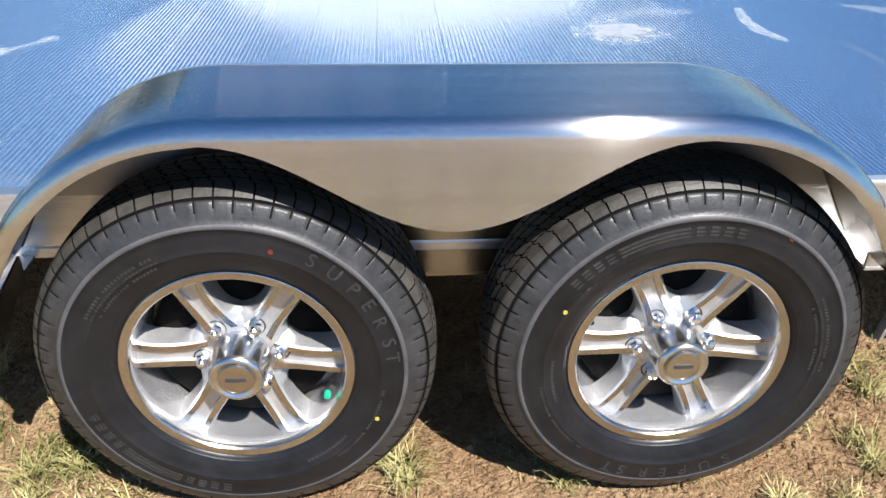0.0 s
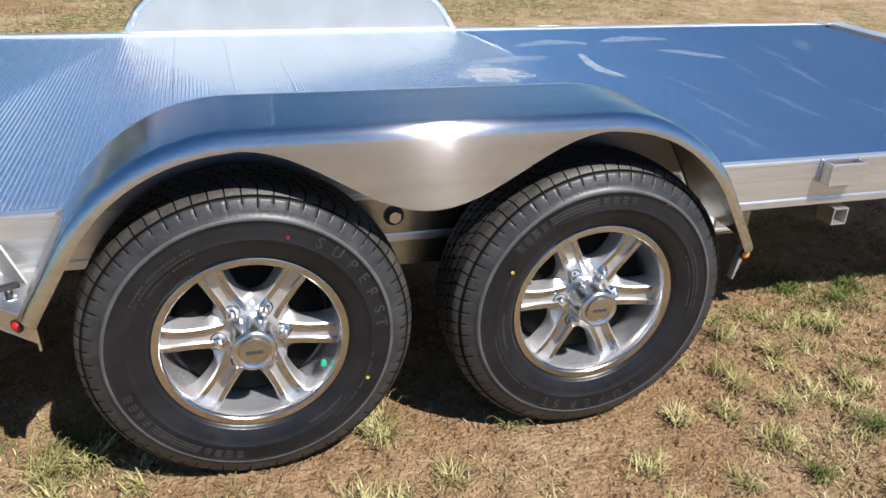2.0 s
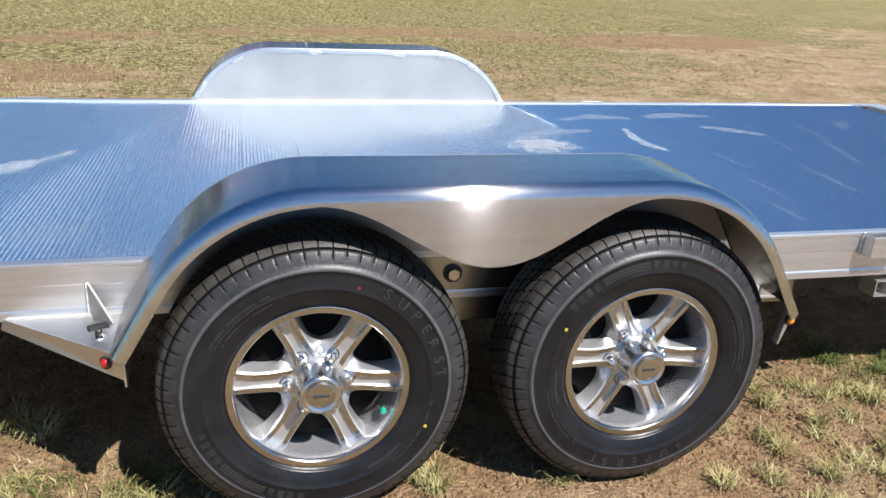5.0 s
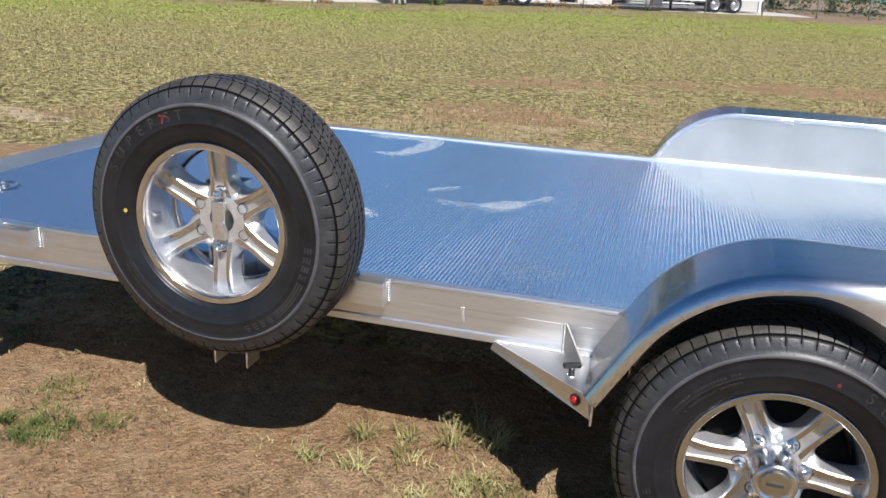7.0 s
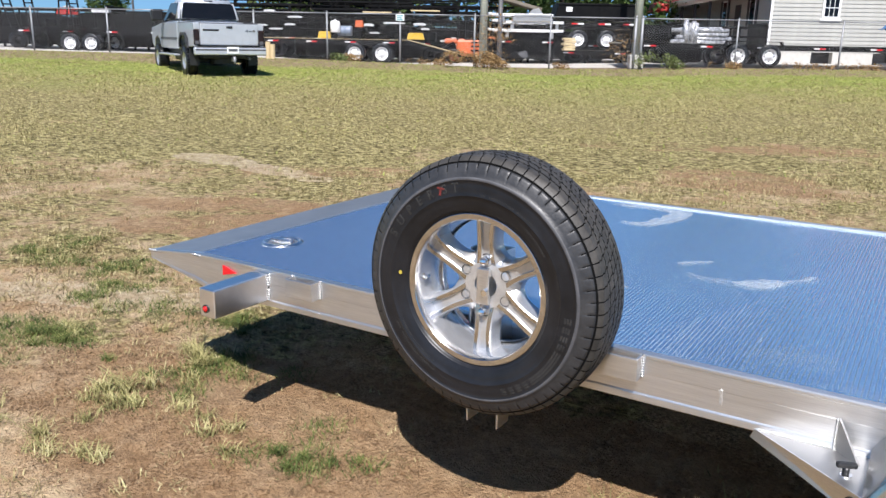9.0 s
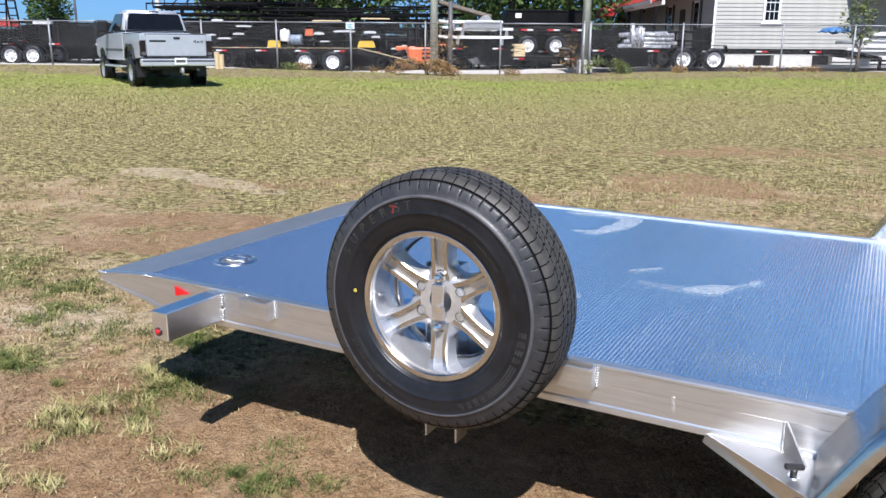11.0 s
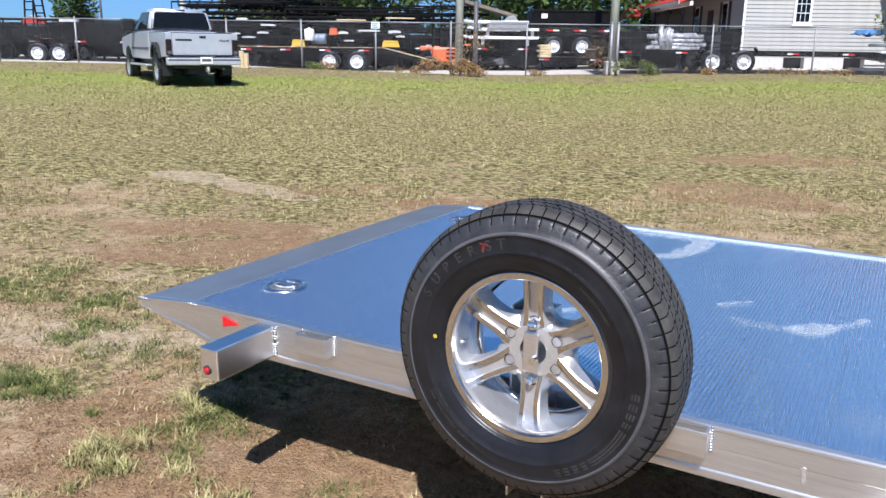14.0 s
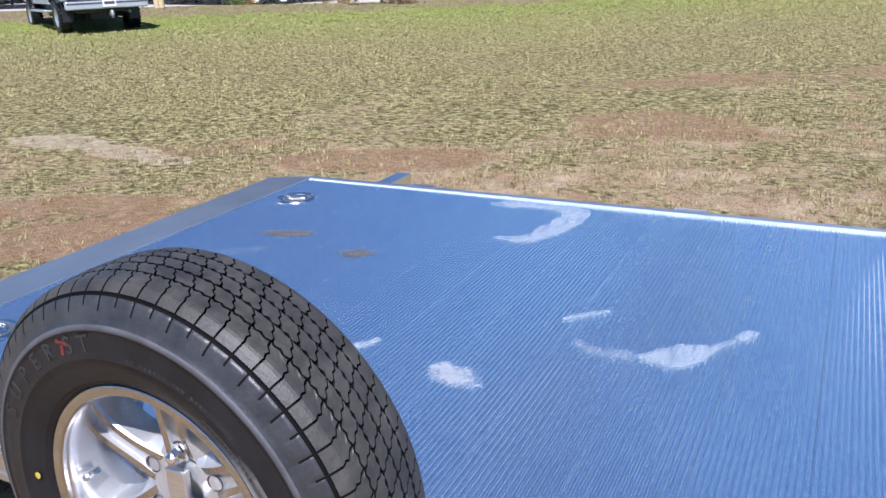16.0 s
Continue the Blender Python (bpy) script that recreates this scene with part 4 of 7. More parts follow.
def ground_material():
    """Red-brown soil, dry straw and green grass in drifting patches."""
    m = bpy.data.materials.new("field soil and grass")
    m.use_nodes = True
    t = m.node_tree
    n, link = t.nodes, t.links.new
    b = n["Principled BSDF"]
    where = n.new("ShaderNodeTexCoord")

    def tex(scale, detail=6, rough=0.6, stretch=(1, 1, 1)):
        mp = n.new("ShaderNodeMapping")
        mp.inputs["Scale"].default_value = stretch
        link(where.outputs["Object"], mp.inputs["Vector"])
        k = n.new("ShaderNodeTexNoise")
        k.inputs["Scale"].default_value, k.inputs["Detail"].default_value, k.inputs["Roughness"].default_value = scale, detail, rough
        link(mp.outputs[0], k.inputs["Vector"])
        return k.outputs["Fac"]

    def ramp(source, *stops):
        r = n.new("ShaderNodeValToRGB")
        while len(r.color_ramp.elements) < len(stops):
            r.color_ramp.elements.new(0.5)
        for e, (p, c) in zip(r.color_ramp.elements, stops):
            e.position, e.color = p, (*c, 1) if isinstance(c, tuple) else (c, c, c, 1)
        link(source, r.inputs[0])
        return r.outputs[0]

    def mix(f, a, c):
        k = n.new("ShaderNodeMix")
        k.data_type = "RGBA"
        link(f, k.inputs["Factor"])
        link(a, k.inputs["A"])
        link(c, k.inputs["B"])
        return k.outputs["Result"]

    soil = ramp(tex(2.2), (0.30, (0.23, 0.138, 0.072)), (0.46, (0.41, 0.272, 0.148)), (0.62, (0.54, 0.41, 0.255)))
    crumbs = ramp(tex(75, 4, 0.75), (0.40, (0.06, 0.036, 0.020)), (0.58, (0.58, 0.425, 0.26)))
    soil = mix(ramp(tex(7, 4), (0.38, 0.1), (0.62, 0.85)), soil, crumbs)
    straw = ramp(tex(13, 8, 0.82, (1, 1.3, 1)), (0.41, (0.045, 0.034, 0.013)), (0.50, (0.21, 0.172, 0.070)), (0.58, (0.50, 0.43, 0.205)))
    green = ramp(tex(13, 8, 0.82), (0.40, (0.05, 0.065, 0.013)), (0.49, (0.20, 0.225, 0.052)), (0.58, (0.38, 0.39, 0.115)))
    away = n.new("ShaderNodeVectorMath")
    away.operation = "DOT_PRODUCT"
    away.inputs[1].default_value = (-0.53, 0.848, 0)
    link(where.outputs["Object"], away.inputs[0])

    def reach(a, c):
        k = n.new("ShaderNodeMapRange")
        k.inputs[1].default_value, k.inputs[2].default_value = a, c
        link(away.outputs["Value"], k.inputs[0])
        return k.outputs[0]

    def add(a, c, op="ADD"):
        k = n.new("ShaderNodeMath")
        k.operation = op
        for i, s in enumerate((a, c)):
            if isinstance(s, float):
                k.inputs[i].default_value = s
            else:
                link(s, k.inputs[i])
        return k.outputs[0]

    blend = add(add(tex(0.33, 3), 0.5, "MULTIPLY"), add(add(tex(1.6, 5, 0.65), 0.45, "MULTIPLY"), add(tex(9, 4, 0.7), 0.35, "MULTIPLY")))
    def patch(spots, rough=0.55):
        """Drifting bare places: centre x and y, half length, half width and turn of each."""
        total = None
        for x, y, rx, ry, turn in spots:
            mp = n.new("ShaderNodeMapping")
            mp.vector_type = "TEXTURE"
            mp.inputs["Location"].default_value, mp.inputs["Rotation"].default_value, mp.inputs["Scale"].default_value = (x, y, 0), (0, 0, radians(turn)), (rx, ry, 50)
            link(where.outputs["Object"], mp.inputs["Vector"])
            far = n.new("ShaderNodeVectorMath")
            far.operation = "LENGTH"
            link(mp.outputs[0], far.inputs[0])
            k = n.new("ShaderNodeMapRange")
            k.inputs[1].default_value, k.inputs[2].default_value, k.inputs[3].default_value, k.inputs[4].default_value = 0.0, 1.6, 1.0, 0.0
            link(far.outputs["Value"], k.inputs[0])
            total = k.outputs[0] if total is None else add(total, k.outputs[0], "MAXIMUM")
        torn = add(add(tex(0.9, 5, 0.7), 0.7, "MULTIPLY"), add(tex(7, 7, 0.8), rough, "MULTIPLY"))
        return ramp(add(total, torn), (0.92, 0.0), (1.22, 1.0))

    bare = patch(((-2.15, 7.0, 0.95, 0.5, -20), (-1.3, 10.25, 1.7, 0.4, 14), (-5.5, 2.9, 0.8, 0.3, 25), (2.0, 11.4, 3.0, 0.7, 8), (6.5, 11.3, 3.2, 0.9, 10), (-3.6, 9.0, 1.2, 0.4, 30), (-1.8, 9.8, 1.6, 0.4, 30), (-2.1, 6.9, 0.8, 0.5, 30), (-5.9, 4.7, 0.9, 0.35, 30), (-4.6, 2.6, 1.2, 0.4, 30), (-1.0, 0.2, 2.6, 0.7, 0), (1.9, 0.2, 1.5, 0.8, 0), (-3.9, 4.9, 0.9, 0.4, 20)))
    sandy = patch(((-7.4, 4.5, 0.5, 0.22, 0), (-6.4, 4.4, 0.5, 0.18, -8), (-5.75, 4.25, 0.25, 0.13, 0), (-4.3, 0.75, 0.5, 0.16, 20), (-3.7, 1.0, 0.3, 0.12, 30)), 0.7)
    sand = ramp(tex(14, 7, 0.8), (0.36, (0.24, 0.165, 0.09)), (0.52, (0.50, 0.40, 0.265)), (0.64, (0.66, 0.56, 0.41)))
    blend = add(blend, add(bare, 0.10, "MULTIPLY"), "SUBTRACT")
    cover = ramp(add(blend, add(reach(2.0, 14.0), 0.27, "MULTIPLY")), (0.66, 0.0), (0.76, 1.0))
    lush = ramp(add(add(add(tex(0.25, 3), 0.35, "MULTIPLY"), add(tex(2.5, 4), 0.3, "MULTIPLY")), add(reach(11.0, 23.0), 0.45, "MULTIPLY")), (0.46, 0.0), (0.74, 1.0))
    verge = ramp(add(add(tex(0.9, 4), 0.8, "MULTIPLY"), add(reach(22.3, 25.8), 0.8, "MULTIPLY")), (0.85, 0.0), (1.05, 1.0))
    dust = ramp(tex(6, 6, 0.7), (0.35, (0.13, 0.085, 0.05)), (0.65, (0.33, 0.25, 0.16)))
    red = ramp(tex(16, 7, 0.8), (0.36, (0.09, 0.043, 0.018)), (0.50, (0.23, 0.128, 0.060)), (0.64, (0.40, 0.265, 0.145)))
    soil = mix(add(bare, 0.6, "MULTIPLY"), soil, red)
    grass = mix(lush, straw, green)
    link(mix(verge, mix(add(sandy, 0.7, "MULTIPLY"), mix(cover, soil, grass), sand), dust), b.inputs["Base Color"])
    b.inputs["Roughness"].default_value = 0.95
    b.inputs["Specular IOR Level"].default_value = 0.15
    relief = n.new("ShaderNodeBump")
    relief.inputs["Strength"].default_value, relief.inputs["Distance"].default_value = 1.0, 0.030
    link(add(tex(17, 6, 0.65), add(tex(85, 3, 0.7), 0.8, "MULTIPLY")), relief.inputs["Height"])
    link(relief.outputs[0], b.inputs["Normal"])
    return m


SOIL = ground_material()
ground = piece("ground", ground_mesh(), SOIL, None, "uneven field of red-brown soil with patchy dry and green grass", True)
tagged(ground, "", "ground", kind="structure")


# ---- grass ----
def short_blades(name, spots, label, material):
    """Small far-off blades of one quad and a tip, as one mesh. spots as for blades()."""
    x, y, h, lean, w, turn = spots
    n = len(x)
    z = np.array([swell(a, b) for a, b in zip(x, y)])
    cx, cy = np.cos(turn), np.sin(turn)
    v = np.zeros((n, 5, 3))
    for k, (t, ww) in enumerate(((0.0, 1.0), (0.6, 0.75))):
        out, up = lean * h * t ** 1.7, h * t * np.sqrt(np.maximum(0.05, 1 - (lean * 0.75) ** 2))
        for s, side in ((-0.5, 0), (0.5, 1)):
            v[:, 2 * k + side, 0] = x + cx * out - cy * w * ww * s
            v[:, 2 * k + side, 1] = y + cy * out + cx * w * ww * s
            v[:, 2 * k + side, 2] = z - 0.004 + up
    v[:, 4, 0], v[:, 4, 1] = x + cx * lean * h, y + cy * lean * h
    v[:, 4, 2] = z + h * np.sqrt(np.maximum(0.03, 1 - lean ** 2)) * 0.95
    base = np.arange(n)[:, None] * 5
    quads, tris = base + np.array([[0, 1, 3, 2]]), base + np.array([[2, 3, 4]])
    data = bpy.data.meshes.new(name)
    data.vertices.add(n * 5)
    data.vertices.foreach_set("co", v.reshape(-1))
    loops = np.concatenate([quads.reshape(-1), tris.reshape(-1)])
    data.loops.add(len(loops))
    data.loops.foreach_set("vertex_index", loops.astype(np.int32))
    data.polygons.add(n * 2)
    data.polygons.foreach_set("loop_start", np.concatenate([np.arange(n) * 4, n * 4 + np.arange(n) * 3]).astype(np.int32))
    data.update(calc_edges=True)
    return tagged(piece(name, data, material), label, "grass", kind="stuff")


def blades(name, spots, label, material):
    """Thin bent blades, three quads long, as one mesh. spots: x, y, height, lean, width, turn arrays."""
    x, y, h, lean, w, turn = spots
    n = len(x)
    z = np.array([swell(a, b) for a, b in zip(x, y)])
    cx, cy = np.cos(turn), np.sin(turn)
    v = np.zeros((n, 7, 3))
    for k, (t, ww) in enumerate(((0.0, 1.0), (0.45, 0.8), (0.8, 0.5))):
        out = lean * h * t ** 1.7
        up = h * t * np.sqrt(np.maximum(0.05, 1 - (lean * 0.75) ** 2))
        for s, side in ((-0.5, 0), (0.5, 1)):
            v[:, 2 * k + side, 0] = x + cx * out - cy * w * ww * s
            v[:, 2 * k + side, 1] = y + cy * out + cx * w * ww * s
            v[:, 2 * k + side, 2] = z - 0.004 + up
    v[:, 6, 0], v[:, 6, 1] = x + cx * lean * h, y + cy * lean * h
    v[:, 6, 2] = z + h * np.sqrt(np.maximum(0.03, 1 - lean ** 2)) * 0.95
    base = np.arange(n)[:, None] * 7
    quads = np.concatenate([base + np.array([[0, 1, 3, 2]]), base + np.array([[2, 3, 5, 4]])])
    tris = base + np.array([[4, 5, 6]])
    data = bpy.data.meshes.new(name)
    data.vertices.add(n * 7)
    data.vertices.foreach_set("co", v.reshape(-1))
    loops = np.concatenate([quads.reshape(-1), tris.reshape(-1)])
    data.loops.add(len(loops))
    data.loops.foreach_set("vertex_index", loops.astype(np.int32))
    data.polygons.add(len(quads) + n)
    data.polygons.foreach_set("loop_start", np.concatenate([np.arange(len(quads)) * 4, len(quads) * 4 + np.arange(n) * 3]).astype(np.int32))
    data.update(calc_edges=True)
    ob = piece(name, data, material)
    return tagged(ob, label, "grass", kind="stuff")


def blade_material(name, stops):
    m = bpy.data.materials.new(name)
    m.use_nodes = True
    t = m.node_tree
    n, link = t.nodes, t.links.new
    b = n["Principled BSDF"]
    g = n.new("ShaderNodeNewGeometry")
    r = n.new("ShaderNodeValToRGB")
    while len(r.color_ramp.elements) < len(stops):
        r.color_ramp.elements.new(0.5)
    for e, (p, c) in zip(r.color_ramp.elements, stops):
        e.position, e.color = p, (*c, 1)
    where = n.new("ShaderNodeTexCoord")
    clump = n.new("ShaderNodeTexNoise")
    clump.inputs["Scale"].default_value, clump.inputs["Detail"].default_value = 12, 3
    link(where.outputs["Object"], clump.inputs["Vector"])
    wide = n.new("ShaderNodeMapRange")
    wide.inputs[1].default_value, wide.inputs[2].default_value = 0.34, 0.66
    link(clump.outputs["Fac"], wide.inputs[0])
    both = n.new("ShaderNodeMix")
    both.inputs["Factor"].default_value = 0.6
    link(g.outputs["Random Per Island"], both.inputs["A"])
    link(wide.outputs[0], both.inputs["B"])
    link(both.outputs["Result"], r.inputs[0])
    link(r.outputs[0], b.inputs["Base Color"])
    b.inputs["Roughness"].default_value = 0.7
    b.inputs["Specular IOR Level"].default_value = 0.2
    return m


STRAW = blade_material("dry straw", [(0.0, (0.055, 0.038, 0.016)), (0.35, (0.19, 0.147, 0.064)), (0.6, (0.36, 0.30, 0.145)), (0.85, (0.54, 0.47, 0.26)), (1.0, (0.20, 0.22, 0.065))])
FIELD_STRAW = blade_material("field straw", [(0.0, (0.10, 0.085, 0.032)), (0.4, (0.26, 0.222, 0.092)), (0.7, (0.41, 0.36, 0.165)), (0.9, (0.57, 0.51, 0.27)), (1.0, (0.20, 0.23, 0.06))])
TUSSOCK = blade_material("half-dry tussock", [(0.0, (0.06, 0.05, 0.018)), (0.4, (0.22, 0.20, 0.075)), (0.7, (0.40, 0.36, 0.16)), (1.0, (0.52, 0.46, 0.25))])
LIVING = blade_material("living grass", [(0.0, (0.08, 0.11, 0.018)), (0.45, (0.22, 0.27, 0.05)), (0.8, (0.37, 0.40, 0.10)), (1.0, (0.48, 0.46, 0.18))])
WEED = blade_material("low weeds", [(0.0, (0.03, 0.045, 0.010)), (0.5, (0.085, 0.11, 0.028)), (0.8, (0.19, 0.20, 0.06)), (1.0, (0.34, 0.27, 0.12))])
rng = np.random.default_rng(7)


def patchy(x, y, scale, seed):
    return np.array([noise.noise(Vector((a * scale, b * scale, seed))) for a, b in zip(x, y)])


def scatter(n, u0, u1, v0, v1, keep):
    u, v = rng.uniform(u0, u1, n), rng.uniform(v0, v1, n)
    x = EYE_XY[0] + RIGHT[0] * u + AHEAD[0] * v
    y = EYE_XY[1] + RIGHT[1] * u + AHEAD[1] * v
    ok = keep(x, y, u, v)
    return x[ok], y[ok], v[ok]


BARE = ((-2.15, 7.0, 0.95, 0.5, -20), (-1.3, 10.25, 1.7, 0.4, 14), (-5.5, 2.9, 0.8, 0.3, 25), (-7.4, 4.5, 0.5, 0.22, 0), (-6.4, 4.4, 0.5, 0.18, -8), (2.0, 11.4, 3.0, 0.7, 8), (6.5, 11.3, 3.2, 0.9, 10), (-5.9, 4.7, 0.9, 0.35, 30), (-4.6, 2.6, 1.2, 0.4, 30), (-3.9, 4.9, 0.9, 0.4, 20), (-3.6, 9.0, 1.2, 0.4, 30))


def kept(x, y):
    """How much of the grass stands: little in the bare places, all of it away from them."""
    out = np.ones(len(x))
    ragged = 0.45 * patchy(x, y, 2.3, 11.0)
    for cx, cy, rx, ry, turn in BARE:
        c, s = math.cos(radians(turn)), math.sin(radians(turn))
        a, b = ((x - cx) * c + (y - cy) * s) / rx, (-(x - cx) * s + (y - cy) * c) / ry
        out = np.minimum(out, np.clip((np.hypot(a, b) + ragged - 0.75) * 2.2, 0.4, 1.0))
    return out


def thinner(x, y, u, v):
    """Bare soil near the trailer, closer cover towards the fence."""
    p = 0.6 * patchy(x, y, 0.55, 1.0) + 0.5 * patchy(x, y, 1.9, 5.0)
    cover = np.clip(0.24 + 1.1 * p + 0.06 * (v - 4) - 0.10 * np.clip(4.6 - v, 0, 2.5), 0.02, 1)
    return rng.random(len(x)) < cover * kept(x, y)


def clumps(cx, cy, per, spread):
    """Blade feet gathered round clump centres."""
    k = len(cx)
    return np.repeat(cx, per) + rng.normal(0, spread, k * per), np.repeat(cy, per) + rng.normal(0, spread, k * per)


gx, gy, gv = scatter(42000, -8, 13, 0.6, 8.5, thinner)
size = np.repeat(rng.uniform(0.5, 1.4, len(gx)), 10)
near_flat = np.repeat(np.clip(6.0 - gv, 0, 4) * 0.14, 10)
gx, gy = clumps(gx, gy, 10, 0.024)
n = len(gx)
blades("dry_grass", (gx, gy, rng.uniform(0.018, 0.048, n) * size, np.clip(rng.uniform(0.35, 0.95, n) + near_flat, 0, 0.99), rng.uniform(0.003, 0.0062, n), rng.uniform(0, 6.283, n)), "short dry straw-coloured grass over bare soil", STRAW)
gx, gy, gv = scatter(165000, -17, 21, 8.0, 28.5, lambda x, y, u, v: rng.random(len(x)) < np.clip(0.30 + 0.9 * patchy(x, y, 0.5, 1.0) + 0.7 * patchy(x, y, 1.7, 5.0) + 0.035 * (v - 8) - 0.16 * np.clip(v - 20, 0, 12), 0.03, 0.95) * kept(x, y))
size = np.repeat(rng.uniform(0.6, 1.5, len(gx)), 5)
far = np.repeat(1 + np.clip(gv - 8, 0, 16) * 0.05, 5)
gx, gy = clumps(gx, gy, 5, 0.045)
n = len(gx)
short_blades("field_straw", (gx, gy, rng.uniform(0.016, 0.042, n) * size, rng.uniform(0.5, 0.98, n), rng.uniform(0.0045, 0.0085, n) * far, rng.uniform(0, 6.283, n)), "short straw-coloured grass across the field", FIELD_STRAW)
gx, gy, gv = scatter(150000, -18, 22, 7, 29, lambda x, y, u, v: rng.random(len(x)) < np.clip((v - 17) / 8 + 0.35 * patchy(x, y, 0.35, 9.0) + 0.4 * patchy(x, y, 1.3, 4.0), 0.04, 1))
n = len(gx)
short_blades("green_grass", (gx, gy, rng.uniform(0.02, 0.065, n), rng.uniform(0.4, 0.95, n), rng.uniform(0.008, 0.016, n), rng.uniform(0, 6.283, n)), "short green grass towards the fence", LIVING)


def tufts(name, centres, per, tall, material, label, spread=0.06):
    k = len(centres)
    x = np.repeat([c[0] for c in centres], per) + rng.normal(0, spread, k * per)
    y = np.repeat([c[1] for c in centres], per) + rng.normal(0, spread, k * per)
    n = k * per
    return blades(name, (x, y, rng.uniform(0.3, 1.0, n) * tall, rng.uniform(0.74, 0.99, n), rng.uniform(0.0022, 0.0045, n), rng.uniform(0, 6.283, n)), label, material)


near = [(0.42, -0.12), (-0.28, 0.02), (-0.75, 0.2), (-0.62, -0.02), (-0.95, 0.3), (-0.45, 0.05), (1.5, 0.1), (1.3, -0.2), (1.75, 0.3), (1.1, -0.3), (2.1, 0.2), (1.9, -0.1), (1.55, -0.45),
        (-2.95, -0.15), (-3.15, 0.05), (-2.75, -0.3), (-2.6, 0.1), (-3.35, -0.3), (-3.9, 0.4), (-2.45, 0.1), (-0.3, -0.25), (0.9, -0.2), (0.05, -0.2)]
for cx, cy in list(near):
    near += [(cx + rng.normal(0, 0.13), cy + rng.normal(0, 0.13)) for _ in range(2)]
near += [(rng.uniform(1.2, 3.4), rng.uniform(-0.9, 0.7)) for _ in range(10)]
near += [(rng.uniform(-4.6, -1.6), rng.uniform(-0.7, 0.9)) for _ in range(5)]
near += [(-3.04, 0.0), (-2.98, 0.05), (-3.1, -0.04), (-2.95, -0.03), (-3.07, 0.5), (-3.0, 0.46), (-3.15, 0.54)]
tufts("grass_tuft", near, 75, 0.07, TUSSOCK, "dry grass tufts in the soil beside the trailer", 0.022)
weeds = [(-5.45, 1.12), (-5.3, 1.4), (-5.0, 1.1), (-4.7, 1.25), (-4.35, 0.97), (-3.97, 0.24), (-3.8, 0.36), (-4.2, 0.3), (-2.09, 0.15), (-2.84, 0.25), (-3.0, 0.55), (-3.3, 0.9), (-3.7, 0.75), (-4.2, 0.7), (-4.6, 1.1), (-2.86, 0.5), (2.2, 0.35), (1.9, 0.4), (2.4, 0.1), (-0.4, 0.2)]
for cx, cy in list(weeds):
    weeds += [(cx + rng.normal(0, 0.16), cy + rng.normal(0, 0.10)) for _ in range(5)]
tufts("weed_tuft", weeds, 130, 0.05, WEED, "green weed tufts in the soil beside the trailer", 0.045)
def sprawl(name, centres, per, long, material, label):
    """Flat, radiating tussocks of long blades that sprawl over the soil."""
    k = len(centres)
    x = np.repeat([c[0] for c in centres], per) + rng.normal(0, 0.014, k * per)
    y = np.repeat([c[1] for c in centres], per) + rng.normal(0, 0.014, k * per)
    size = np.repeat([c[2] for c in centres], per)
    n = k * per
    return blades(name, (x, y, rng.uniform(0.35, 1.0, n) * long * size, rng.uniform(0.82, 0.985, n), rng.uniform(0.002, 0.0042, n), rng.uniform(0, 6.283, n)), label, material)


sprawl("sprawling_grass", [(-3.05, 0.10, 1.0), (-3.0, 0.17, 0.9), (-3.12, 0.05, 0.8), (-2.985, -0.315, 0.6), (-3.10, 0.51, 0.9), (-3.02, 0.45, 0.7), (-3.2, 0.56, 0.6), (1.53, 0.156, 0.6), (1.43, 0.28, 0.6), (1.395, -0.07, 0.7), (0.89, 0.05, 0.6), (1.32, 0.055, 0.5), (1.08, -0.045, 0.5), (-1.116, 0.363, 0.7), (-1.225, 0.208, 0.5), (-0.77, 0.51, 0.9), (-0.70, 0.45, 0.8), (-0.84, 0.42, 0.7), (-0.98, 0.40, 0.5),
                           (0.277, 0.09, 0.8), (0.30, 0.05, 0.7), (0.634, 0.04, 0.5), (1.43, 0.38, 0.7), (1.32, 0.124, 0.5), (-0.48, 0.114, 0.7), (-0.38, 0.125, 0.7), (1.65, 0.0, 0.6), (1.8, 0.25, 0.6), (1.2, 0.2, 0.5)], 70, 0.17, TUSSOCK, "sprawling tussocks of dry grass on the soil")
sprawl("sprawling_weeds", [(-3.865, 0.31, 0.9), (-3.95, 0.25, 0.8), (-3.75, 0.27, 0.8), (-3.82, 0.17, 0.7), (-3.40, 0.26, 0.6), (-3.23, 0.9, 0.9), (-3.15, 0.82, 0.8), (-3.3, 0.98, 0.8), (-2.2, 0.07, 0.6), (-2.1, 0.02, 0.5), (-2.0, 0.12, 0.4), (1.98, 0.41, 0.8), (2.1, 0.5, 0.8), (1.85, 0.5, 0.7), (1.30, -0.32, 0.7), (1.57, -0.21, 0.8), (1.66, -0.3, 0.7), (1.9, -0.2, 0.7), (2.2, 0.2, 0.8), (-2.1, 0.09, 0.4), (-1.93, 0.19, 0.3)], 90, 0.11, WEED, "sprawling green weeds on the soil")
drift = [(rng.uniform(-4.5, 3), rng.uniform(-0.9, 0.6)) for _ in range(70)]
for _ in range(210):
    drift.append((rng.uniform(1.1, 3.6), rng.uniform(-1.0, 0.75)))
for _ in range(60):
    drift.append((rng.uniform(-0.95, -0.2), rng.uniform(-0.3, 0.35)))
tufts("straw_litter", drift, 55, 0.034, STRAW, "scattered straw and dry grass on the soil", 0.05)

